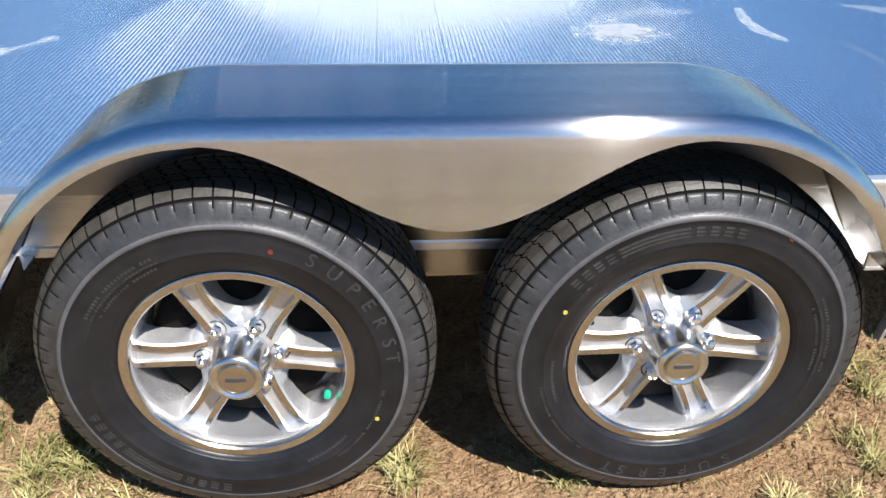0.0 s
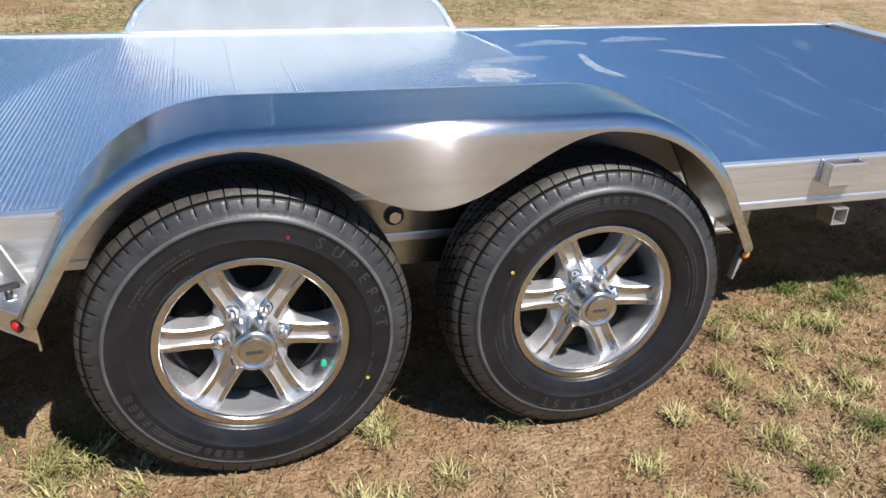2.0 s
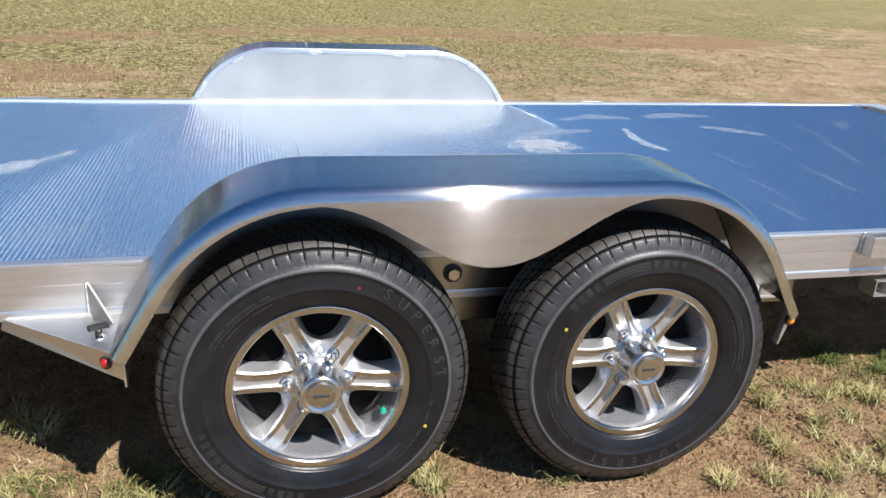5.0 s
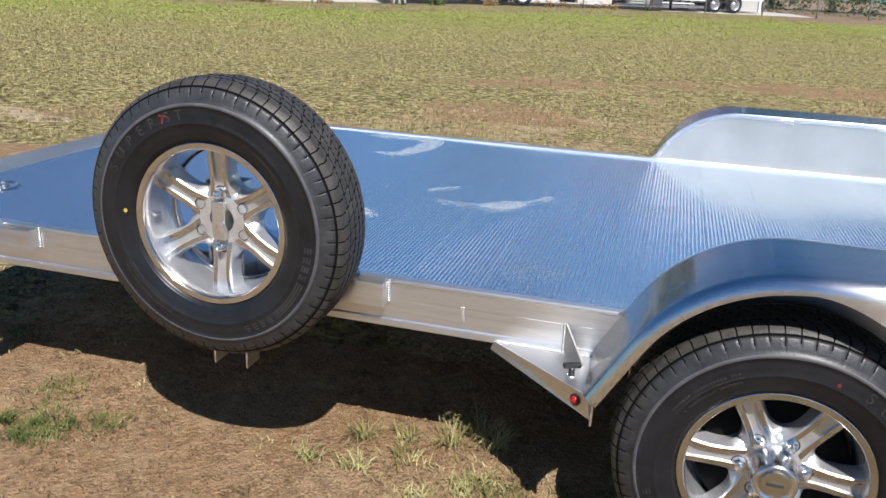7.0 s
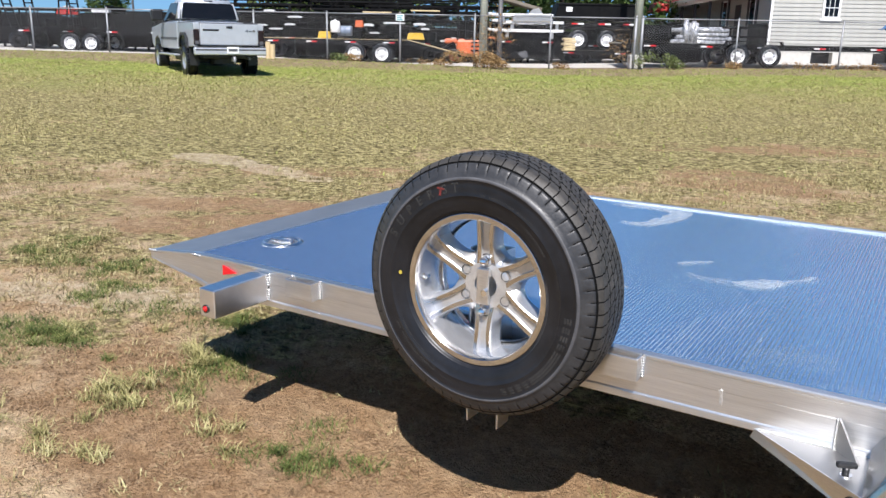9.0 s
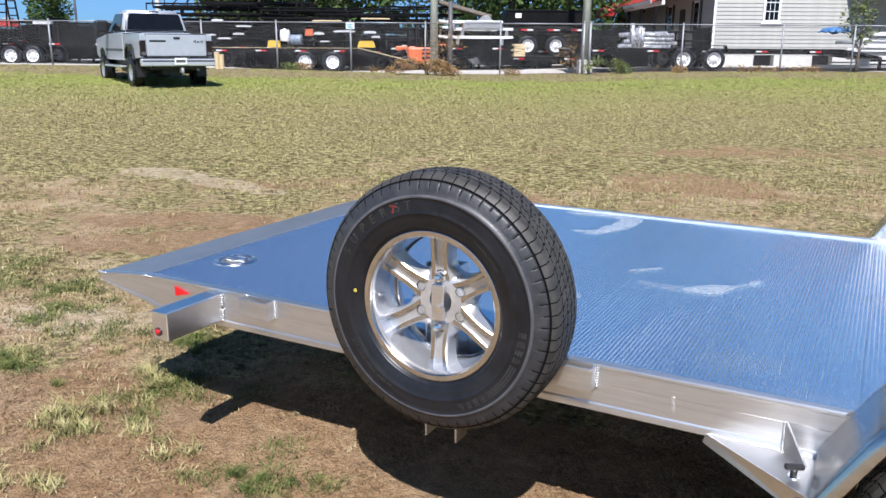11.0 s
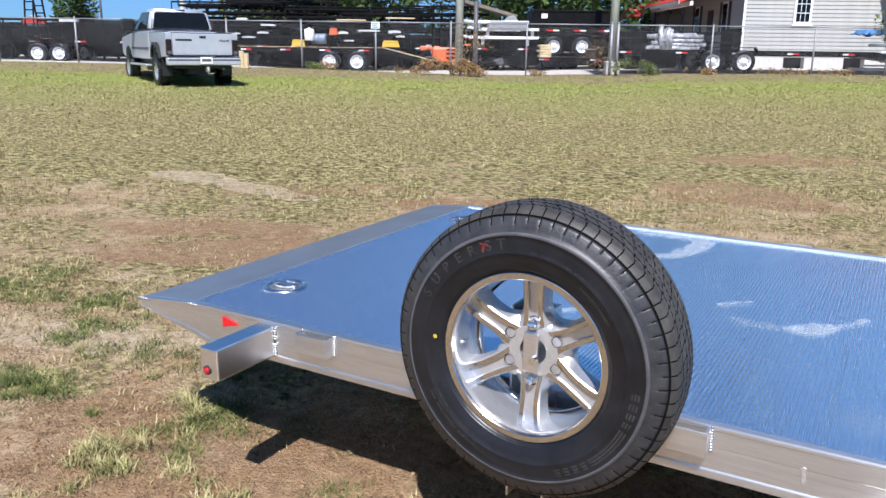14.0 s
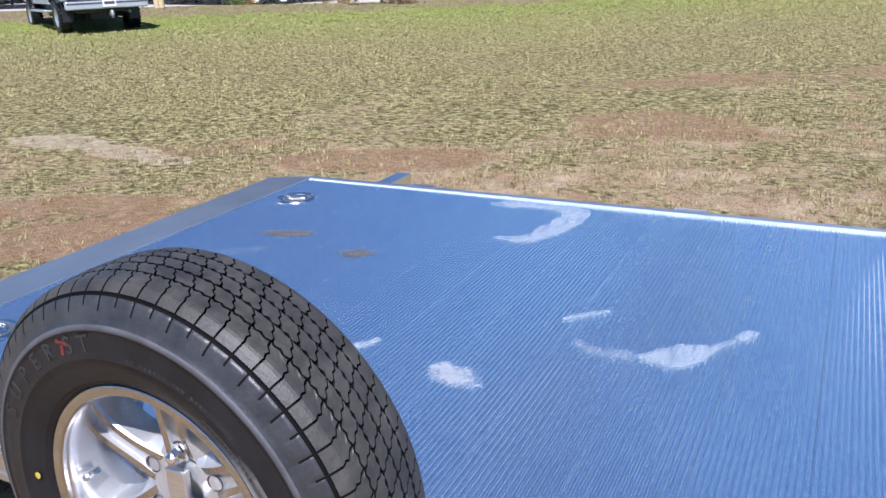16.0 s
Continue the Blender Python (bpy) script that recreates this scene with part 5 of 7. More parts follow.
# ---- crumbs of earth ----
def clods(n):
    """Small eight-sided lumps of soil lying on the ground beside the trailer, as one mesh."""
    x, y = rng.uniform(-5.2, 3.6, n), rng.uniform(-1.0, 1.6, n)
    ok = patchy(x, y, 1.7, 3.0) + 0.5 * patchy(x, y, 6.0, 8.0) > rng.uniform(-0.5, 0.35, n)
    x, y = x[ok], y[ok]
    n = len(x)
    r = 0.003 + 0.010 * rng.random(n) ** 3
    z = np.array([swell(a, b) for a, b in zip(x, y)]) + r * 0.3
    turn = rng.uniform(0, 6.283, n)
    v = np.zeros((n, 6, 3))
    for k, (a, up) in enumerate(((0.0, 0.0), (1.57, 0.0), (3.14, 0.0), (4.71, 0.0), (0.0, 0.8), (0.0, -0.8))):
        out = (0.0 if up else 1.0) * rng.uniform(0.7, 1.3, n)
        v[:, k, 0] = x + r * out * np.cos(turn + a)
        v[:, k, 1] = y + r * out * np.sin(turn + a)
        v[:, k, 2] = z + r * up
    base = np.arange(n)[:, None, None] * 6
    tris = (base + np.array([[0, 1, 4], [1, 2, 4], [2, 3, 4], [3, 0, 4], [1, 0, 5], [2, 1, 5], [3, 2, 5], [0, 3, 5]])[None]).reshape(-1, 3)
    data = bpy.data.meshes.new("soil_clods")
    data.from_pydata(v.reshape(-1, 3).tolist(), [], tris.tolist())
    return tagged(piece("soil_crumbs", data, SOIL), "small crumbs of brown earth on the soil", "soil", kind="stuff")


clods(60000)

# ---- yard materials ----
SILVER = surface("silver car paint", (0.52, 0.54, 0.57), (0.60, 0.62, 0.65), 5, 0.3, 0.5, 0.0, 80, 0.05, coat=0.6)
TINTED = surface("dark tinted glass", (0.004, 0.0045, 0.005), (0.008, 0.008, 0.009), 6, 0.05, 0.0, spec=0.35)
TAIL_LAMP = surface("smoked tail lamp", (0.010, 0.004, 0.004), (0.018, 0.006, 0.006), 12, 0.2, coat=0.1)
GREY_PLASTIC = surface("grey plastic", (0.06, 0.06, 0.065), (0.09, 0.09, 0.095), 20, 0.5)
WHITE_PAINT = surface("white paint", (0.68, 0.68, 0.67), (0.80, 0.80, 0.79), 6, 0.4, 0.0, 0.0003, 60)
SIDING = surface("beige vinyl siding", (0.33, 0.325, 0.295), (0.40, 0.395, 0.36), 3, 0.55, 0.0, 0.0006, 90, per_piece=0.04)
CONCRETE = surface("pale concrete block", (0.42, 0.41, 0.38), (0.55, 0.53, 0.49), 5, 0.85, 0.0, 0.003, 50, per_piece=0.06)
ROOF = surface("grey shingle roof", (0.10, 0.095, 0.09), (0.17, 0.16, 0.15), 8, 0.85, 0.0, 0.004, 60)
RED_ROOF = surface("red metal roof", (0.42, 0.035, 0.03), (0.52, 0.06, 0.045), 5, 0.45, 0.0, 0.002, 40)
SHUTTER = surface("dark shutter", (0.02, 0.018, 0.022), (0.035, 0.03, 0.035), 20, 0.6)
POLE_WOOD = surface("pale weathered pole", (0.30, 0.31, 0.25), (0.46, 0.47, 0.39), 10, 0.85, 0.0, 0.004, 60, 0.05, (4, 4, 0.4))
TIMBER = surface("weathered timber", (0.24, 0.22, 0.17), (0.40, 0.37, 0.30), 10, 0.85, 0.0, 0.004, 60, 0.05, (4, 4, 0.4), 0.05)
NEW_WOOD = surface("yellow new timber", (0.46, 0.36, 0.20), (0.60, 0.48, 0.28), 12, 0.7, 0.0, 0.001, 60)
ORANGE = surface("orange machine paint", (0.50, 0.10, 0.03), (0.62, 0.15, 0.05), 6, 0.45, 0.0, 0.0006, 60)
YELLOW = surface("yellow paint", (0.60, 0.38, 0.03), (0.70, 0.46, 0.06), 6, 0.45)
GALV = surface("galvanised steel", (0.22, 0.225, 0.23), (0.32, 0.325, 0.33), 20, 0.55, 0.5, 0.0, 60)
WIRE = surface("bright fence wire", (0.28, 0.285, 0.29), (0.40, 0.405, 0.41), 20, 0.6, 0.3)
RED_PAINT = surface("red paint", (0.45, 0.03, 0.03), (0.55, 0.05, 0.04), 8, 0.5)
BLUE_TARP = surface("blue tarpaulin", (0.05, 0.15, 0.35), (0.08, 0.22, 0.45), 8, 0.5, 0.0, 0.01, 12)
BARK = surface("bark", (0.09, 0.07, 0.05), (0.16, 0.13, 0.10), 12, 0.9, 0.0, 0.01, 30, 0.05, (3, 3, 0.6))
LEAF = blade_material("tree leaves", [(0.0, (0.018, 0.036, 0.008)), (0.5, (0.04, 0.075, 0.018)), (0.85, (0.085, 0.12, 0.03)), (1.0, (0.15, 0.17, 0.05))])
PALE_LEAF = blade_material("pale leaves", [(0.0, (0.06, 0.08, 0.02)), (0.6, (0.12, 0.15, 0.05)), (1.0, (0.22, 0.22, 0.10))])
DRY_LEAF = blade_material("dry leaves", [(0.0, (0.12, 0.07, 0.03)), (0.6, (0.30, 0.19, 0.08)), (1.0, (0.42, 0.30, 0.15))])


DEPTH = 0.93


def place(ob, u, v, turn=0.0, lift=0.0):
    x, y = yard(u * DEPTH, v * DEPTH)
    ob.matrix_basis = pose(x, y, swell(x, y) + lift, 0, 0, YAW + turn)
    return ob


# ---- chain-link fence ----
FENCE_V, FENCE_H = 31.5, 1.83
fence = place(empty("chain_link_fence", "galvanised chain-link fence along the edge of the field", "fence"), 0, FENCE_V)


def fz(u):
    """Height of the soil at the fence over the fence's foot."""
    x, y = yard(u, FENCE_V * DEPTH)
    return swell(x, y) - fence.matrix_basis.translation.z


def ftop(u):
    """Height of the fence's straight top rail over the fence's foot."""
    return FENCE_H - 0.085 + 0.0015 * u


post_us = [u * DEPTH for u in (-24.2, -21.3, -18.4, -15.9, -13.0, -10.2, -7.4, -4.6, -1.8, 1.05, 3.95, 7.2, 7.45, 11.1, 15.1, 18.0, 20.9, 23.8, 26.7, 29.6, 32.5)]
for u in post_us:
    thick = 0.045 if abs(u - 6.8) < 0.2 else 0.03
    p = part("fence_post", rod((u, 0, fz(u) - 0.3), (u, 0, ftop(u) + 0.04), thick, 10), GALV, fence, "", True)
    b = bmesh.new()
    bmesh.ops.create_uvsphere(b, u_segments=10, v_segments=6, radius=thick * 1.15, matrix=Matrix.Translation((u, 0, ftop(u) + 0.05)))
    part("post_cap", b, GALV, p, "", True)
for a, c in zip(post_us, post_us[1:]):
    if c - a > 1:
        part("top_rail", rod((a, 0, ftop(a)), (c, 0, ftop(c)), 0.021, 8), GALV, fence, "", True)


def wire_mesh():
    vs, fs = [], []
    r, step, u = 0.0025, 0.105, -26.0
    while u < 30:
        for s in (1, -1):
            a, c = (u, u + s * FENCE_H)
            k = len(vs)
            za, zc = fz(u) + 0.03, ftop(c)
            y = 0.025 + 0.004 * s
            vs += [(a - r, y, za), (a, y - r, za), (a + r, y, za), (c - r, y, zc), (c, y - r, zc), (c + r, y, zc)]
            fs += [(k, k + 1, k + 4, k + 3), (k + 1, k + 2, k + 5, k + 4), (k + 2, k, k + 3, k + 5)]
        u += step
    data = bpy.data.meshes.new("wire_mesh")
    data.from_pydata(vs, [], fs)
    return data


tagged(piece("wire_mesh", wire_mesh(), WIRE, fence), "", kind="stuff")
sign = part("fence_sign", box(-1.83, -1.53, -0.05, -0.035, 1.52, 1.74, 0.004), WHITE_PAINT, fence, "small white and teal warning sign")
TEAL = surface("teal ink", (0.05, 0.25, 0.27), (0.08, 0.32, 0.33), 20, 0.6)
for k in range(3):
    part("sign_bar", box(-1.80, -1.57 - 0.05 * (k % 2), -0.054, -0.0505, 1.545 + k * 0.062, 1.58 + k * 0.062), TEAL, sign)


# ---- trailers and machines behind the fence ----
def small_wheel(parent, x, y, z, r, rim=WHITE_PAINT, face=-1):
    """A road wheel far off: tyre, dished white rim with holes, hub."""
    w = part("wheel", lathe([(r * 0.62, -0.11), (r * 0.9, -0.115), (r * 0.985, -0.09), (r, -0.05), (r, 0.05), (r * 0.985, 0.09), (r * 0.62, 0.11)], 32), RUBBER, parent, "black tyre on a white rim", True)
    w.matrix_basis = pose(x, y, z, 0, 0, 0 if face < 0 else 180)
    part("rim", lathe([(r * 0.62, -0.105), (r * 0.57, -0.10), (r * 0.54, -0.035), (r * 0.42, -0.03), (r * 0.24, -0.055), (r * 0.21, -0.09), (0.0, -0.09)], 28), rim, w, "", True)
    b = bmesh.new()
    for k in range(8):
        a = k * math.pi / 4
        rod((r * 0.42 * math.cos(a), -0.062, r * 0.42 * math.sin(a)), (r * 0.42 * math.cos(a), -0.02, r * 0.42 * math.sin(a)), r * 0.055, 8, b)
    tagged(part("rim_holes", b, BLACK_PLASTIC, w), kind="stuff")
    return w


def black_trailer(u, v, length, deck, wheels, turn=0.0, lift=0.0, ramp=0.0, fender=False, r=0.39, stripes=5, uprights=(), flat=True, label="black steel equipment trailer with white wheels", wide=2.3, rim=WHITE_PAINT, edge=False):
    """A flat steel trailer seen from its side: rails, cross-members, deck boards, wheels, tail ramp and reflector strips."""
    t = place(empty("equipment_trailer", label, "trailer", "trailers behind the fence"), u, v, turn, lift)
    for y in (0.0, wide - 0.06):
        b = box(-length / 2, length / 2, y, y + 0.06, deck - 0.2, deck - 0.17)
        box(-length / 2, length / 2, y, y + 0.06, deck - 0.03, deck, 0, b)
        box(-length / 2, length / 2, y + 0.02, y + 0.045, deck - 0.17, deck - 0.03, 0, b)
        part("side_beam", b, BLACK_PAINT, t)
    b = None
    cm = None
    for k in range(int(length / 0.6)):
        m = Matrix.Translation((-length / 2 + 0.3 + 0.6 * k, 0, 0))
        if cm is None:
            cm = part("cross_member", box(-0.03, 0.03, 0.06, wide - 0.06, deck - 0.15, deck - 0.05), BLACK_PAINT, t)
            cm.matrix_basis = m
        else:
            again(cm, m)
    if flat:
        bd = None
        for k in range(int(wide / 0.2) - 1):
            m = Matrix.Translation((0, 0.1 + 0.2 * k, 0))
            if bd is None:
                bd = part("deck_board", box(-length / 2, length / 2, 0, 0.19, deck - 0.05, deck - 0.005, 0.004), TIMBER, t)
                bd.matrix_basis = m
            else:
                again(bd, m)
    for wx in wheels:
        small_wheel(t, wx, -0.02, r, r, rim)
        small_wheel(t, wx, wide + 0.02, r, r, rim, 1)
        part("axle", rod((wx, 0.1, r), (wx, wide - 0.1, r), 0.05, 8), STEEL_DARK, t)
    if fender and wheels:
        a, c = min(wheels) - r * 1.25, max(wheels) + r * 1.25
        part("fender", prism([(a, -0.16, deck - 0.12), (a + 0.12, -0.16, r * 2 + 0.1), (c - 0.12, -0.16, r * 2 + 0.1), (c, -0.16, deck - 0.12), (c - 0.03, -0.16, deck - 0.12), (c - 0.14, -0.16, r * 2 + 0.07), (a + 0.14, -0.16, r * 2 + 0.07), (a + 0.03, -0.16, deck - 0.12)], (0, 0.28, 0)), BLACK_PAINT, t)
    for k in range(stripes):
        x = -length / 2 + (k + 0.5) * length / stripes
        part("reflector_strip", box(x, x + 0.22, -0.006, -0.001, deck - 0.13, deck - 0.08), RED_TAPE, t, "red reflector strip")
        part("reflector_strip", box(x - 0.22, x - 0.003, -0.006, -0.001, deck - 0.13, deck - 0.08), WHITE_PAINT, t, "white reflector strip")
    if ramp:
        s = 1 if ramp > 0 else -1
        e = s * length / 2
        low = 0.45 if edge else deck - 0.28
        part("tail_ramp", prism([(e, 0, deck), (e + ramp, 0, low), (e + ramp, 0, low - 0.1), (e, 0, deck - 0.2)], (0, wide, 0)), BLACK_PAINT, t)
        if edge:
            part("ramp_edge", prism([(e, -0.01, deck + 0.03), (e + ramp, -0.01, 0.49), (e + ramp, -0.01, 0.45), (e, -0.01, deck)], (0, 0.06, 0)), NEW_WOOD, t)
            part("deck_edge", box(-length / 2, length / 2, -0.012, 0.05, deck + 0.002, deck + 0.018, 0.004), NEW_WOOD, t)
        else:
            part("tail_leg", box(e + ramp - 0.1, e + ramp, 0.0, 0.1, 0.05, low, 0.01), BLACK_PAINT, t)
    for x, tall, lean in uprights:
        b = bmesh.new()
        for dx in (-0.17, 0.17):
            rod((x + dx, 0.5, deck), (x + dx + lean, 0.7, deck + tall), 0.035, 6, b)
        for k in range(6):
            f = (k + 0.5) / 6
            rod((x - 0.17 + lean * f, 0.5 + 0.2 * f, deck + tall * f), (x + 0.17 + lean * f, 0.5 + 0.2 * f, deck + tall * f), 0.025, 6, b)
        part("loading_ramp", b, BLACK_PAINT, t, "upright ladder ramp")
    return t


def lattice(u, v, length, z, tall, turn=0.0, wide=2.0, label="stacked black trailer frame"):
    """A bare trailer frame lying on the stack: rails, bracing and cross tubes."""
    t = place(empty("trailer_frame", label, "trailer frame", "stacked trailer frames"), u, v, turn)
    for y in (0.0, wide):
        part("lower_rail", rod((-length / 2, y, z), (length / 2, y, z), 0.05, 6), BLACK_PAINT, t)
        part("upper_rail", rod((-length / 2, y, z + tall), (length / 2, y, z + tall), 0.035, 6), BLACK_PAINT, t)
    for x in (-length * 0.35, length * 0.35):
        for y in (0.0, wide):
            part("stack_block", box(x - 0.05, x + 0.05, y - 0.05, y + 0.05, z - 0.22, z, 0.004), BLACK_PAINT, t)
    k = 0
    x = -length / 2
    while x < length / 2 - 0.2:
        for y in (0.0, wide):
            part("brace", rod((x, y, z), (x + (0.45 if k % 2 else 0), y, z + tall), 0.025, 5), BLACK_PAINT, t)
        part("cross_tube", rod((x, 0, z), (x, wide, z), 0.03, 5), BLACK_PAINT, t)
        x += 0.7
        k += 1
    return t


def upx(px, v):
    return (px - 784) * 0.000687 * v


# far left: flat trailer with upright loading ramps
black_trailer(upx(190, 36), 36, 9.0, 0.95, (-1.7, -0.85), uprights=((-4.2, 1.6, -0.5), (-3.4, 1.7, -0.35), (-2.2, 1.9, 0.05), (-1.6, 1.7, -0.25)), fender=True, label="black equipment trailer with upright ladder ramps")
black_trailer(upx(420, 37), 37, 8.0, 0.9, (0.6, 1.45), stripes=6, rim=BLACK_PAINT)
# deck-over trailer with a sloping tail
black_trailer(upx(578, 36.5), 36.5, 6.4, 0.98, (0.98, 2.11), ramp=2.2, stripes=4, r=0.43, edge=True, label="black deck-over trailer with sloping wooden tail ramp")
# trailer carrying the dump trailer
black_trailer(upx(1000, 36.2), 36.2, 6.4, 0.62, (), stripes=3)
# long low trailer before the house
long = black_trailer(upx(1345, 32.4), 32.4, 10.4, 0.84, (-0.95, 0.22), fender=True, stripes=5, r=0.43, ramp=1.6, label="long black equipment trailer with tandem white wheels")
def sided_trailer(px, v, ln, deck, wheels, boards, label="black trailer with solid steel sides"):
    """A trailer with sheet sides, stakes, a headboard, a tool tray and a black plate added to keep the space below the
    deck dark.
    """
    bt = black_trailer(upx(px, v), v, ln, deck, wheels, stripes=3, label=label, rim=BLACK_PAINT)
    for y in (0.02, 2.26):
        for f in (0.5, 1.0):
            part("side_rail", box(-ln / 2, ln / 2, y, y + 0.04, deck + boards * f - 0.06, deck + boards * f, 0.006), BLACK_PAINT, bt)
    if boards >= 0.8 and not 500 < px < 880:
        part("side_sheet", box(-ln / 2 + 0.05, ln / 2 - 0.07, 0.065, 0.08, deck - 0.02, deck + boards * 0.86), BLACK_PAINT, bt)
    k = 0
    while k * 0.8 < ln:
        part("stake", box(-ln / 2 + k * 0.8, -ln / 2 + k * 0.8 + 0.06, 0.0, 0.05, deck - 0.1, deck + boards, 0.005), BLACK_PAINT, bt)
        k += 1
    part("headboard", box(ln / 2 - 0.06, ln / 2, 0.09, 2.23, deck + 0.002, deck + boards * 1.2, 0.01), BLACK_PAINT, bt)
    part("tool_tray", box(-ln * 0.3, ln * 0.1, 0.3, 1.9, deck + 0.002, deck + boards * 0.7, 0.04), BLACK_PAINT, bt)
    # Added black plate stands in for the dark below the deck.
    part("spring_hanger", prism([(-ln * 0.42, 0.5, deck - 0.21), (ln * 0.42, 0.5, deck - 0.21), (ln * 0.36, 0.5, 0.22), (-ln * 0.30, 0.5, 0.22)], (0, 0.1, 0)), BLACK_PAINT, bt)
    for x in (-ln * 0.4, ln * 0.42):
        part("landing_leg", box(x - 0.05, x + 0.05, 0.1, 0.2, 0.0, deck - 0.2, 0.008), BLACK_PAINT, bt)


for row in ((40, 38.4, 7.0, 1.0, (-0.4, 0.5), 0.75), (120, 40, 8.0, 1.1, (0.4, 1.3), 0.5), (262, 38.6, 6.5, 0.95, (0.5, 1.4), 0.8), (330, 39.5, 6.5, 1.0, (-0.6, 0.4), 0.6), (430, 39.0, 6.0, 0.9, (0.0, 0.9), 1.0), (520, 40.5, 7.5, 1.2, (0.2, 1.2), 0.7), (610, 38.9, 5.5, 0.95, (0.3, 1.2), 1.1), (690, 40.2, 7.0, 1.1, (0.5, 1.5), 0.8),
            (745, 38.4, 4.6, 0.95, (0.3,), 0.9), (800, 41.0, 6.0, 1.2, (0.0, 1.0), 0.5), (890, 38.2, 4.2, 0.9, (0.4,), 0.9), (940, 39.5, 5.5, 0.9, (0.5,), 0.7), (1010, 38.6, 5.0, 0.85, (0.0, 0.9), 0.75), (1105, 37.4, 4.4, 0.85, (0.2,), 0.8), (1180, 36.8, 5.0, 0.95, (-0.5, 0.5), 0.55), (1255, 35.6, 4.4, 0.8, (0.0,), 0.75)):
    sided_trailer(*row)
for k, (px, z, tall, ln) in enumerate(((500, 1.25, 0.45, 4.2), (520, 1.85, 0.4, 4.6), (470, 2.45, 0.5, 5.0), (505, 3.1, 0.45, 4.4), (660, 1.3, 0.5, 3.6), (700, 1.95, 0.45, 4.0), (760, 1.4, 0.4, 3.0), (640, 2.5, 0.12, 4.0), (830, 2.35, 0.3, 3.4), (560, 3.75, 0.5, 5.0), (470, 4.4, 0.4, 5.0), (430, 1.55, 0.4, 4.0), (450, 2.15, 0.4, 4.4), (545, 2.75, 0.4, 4.6), (590, 1.6, 0.35, 3.6), (620, 2.2, 0.3, 3.4), (720, 2.35, 0.25, 3.8), (790, 1.75, 0.4, 3.0))):
    lattice(upx(px, 38), 37.2 + 0.25 * (k % 3), ln, z, tall, 2 * (k % 3) - 2)


DULL_WHITE = surface("dusty white panel", (0.40, 0.40, 0.40), (0.62, 0.62, 0.62), 9, 0.5)


def panel(px, v, z, wide, tall, material, label):
    """A trailer fender lying on a stack: a thin arched sheet with a folded edge."""
    top = [(wide * 0.5 * math.sin(a * math.pi / 12), tall * (0.55 + 0.45 * math.cos(a * math.pi / 12))) for a in range(-6, 7)]
    pts = [(x, 0, zz) for x, zz in top] + [(x, 0, 0.0) for x in (wide * 0.5, wide * 0.3, -wide * 0.3, -wide * 0.5)]
    ob = part("fender_panel", prism(pts, (0, 0.25, 0)), material)
    tagged(ob, label, "trailer part", "loose fender panels")
    return place(ob, upx(px, v), v, 0, z)


for px, z, wide, tall in ((505, 1.42, 0.42, 0.08), (515, 1.74, 0.6, 0.07), (470, 1.9, 0.45, 0.08), (452, 1.3, 0.6, 0.07), (690, 1.66, 0.9, 0.07), (735, 1.60, 0.5, 0.1), (645, 1.55, 0.4, 0.1), (745, 1.42, 0.35, 0.08), (480, 1.2, 0.5, 0.07), (172, 1.62, 0.7, 0.16), (115, 1.72, 0.35, 0.13), (655, 1.25, 0.4, 0.06)):
    panel(px, 36.9, z, wide, tall, DULL_WHITE, "white fender panel on a stacked trailer")


def small_chest(px, z, sx, material, label):
    """A lidded steel chest bolted to a trailer tongue, its top sloping."""
    t = place(empty("tool_chest", label, "tool chest", "tool chests on the trailers"), upx(px, 36.9), 36.9, 0, z)
    part("chest_body", prism([(-sx / 2, 0, 0), (sx / 2, 0, 0), (sx * 0.42, 0, 0.2), (-sx * 0.42, 0, 0.2)], (0, 0.35, 0), bevel=0.015), material, t)
    part("chest_lid", prism([(-sx * 0.44, -0.02, 0.2), (sx * 0.44, -0.02, 0.2), (sx * 0.36, -0.02, 0.27), (-sx * 0.36, -0.02, 0.27)], (0, 0.39, 0), bevel=0.01), material, t)


small_chest(112, 1.5, 0.85, RED_PAINT, "red tool chest on a black trailer")
small_chest(566, 1.0, 0.55, YELLOW, "yellow tool chest on a trailer")
small_chest(728, 1.02, 0.75, YELLOW, "yellow tool chest on a trailer")
small_chest(628, 1.5, 0.35, ORANGE, "small orange chest among stacked frames")
for px, z in ((660, 2.08), (745, 2.16)):
    ob = part("ramp_board", box(-0.6, 0.6, 0.0, 0.4, 0.0, 0.05, 0.012), NEW_WOOD)
    tagged(ob, "yellow ramp board on top of a stack", "ramp board", "yellow ramp boards")
    place(ob, upx(px, 36.9), 36.9, 4, z)
tank = part("white_tank", lathe([(0.0, 0.0), (0.19, 0.0), (0.21, 0.03), (0.21, 0.38), (0.18, 0.46), (0.06, 0.48), (0.06, 0.52), (0.0, 0.52)], 20), WHITE_PAINT, None, "", True)
tagged(tank, "white plastic tank on a stacked trailer", "tank")
place(tank, upx(585, 37), 37.2, 0, 1.25)
tank.matrix_basis = tank.matrix_basis @ Matrix.Rotation(math.pi / 2, 4, "X")
DULL_BLUE = surface("faded grey-blue plastic", (0.14, 0.18, 0.24), (0.22, 0.26, 0.33), 8, 0.5)
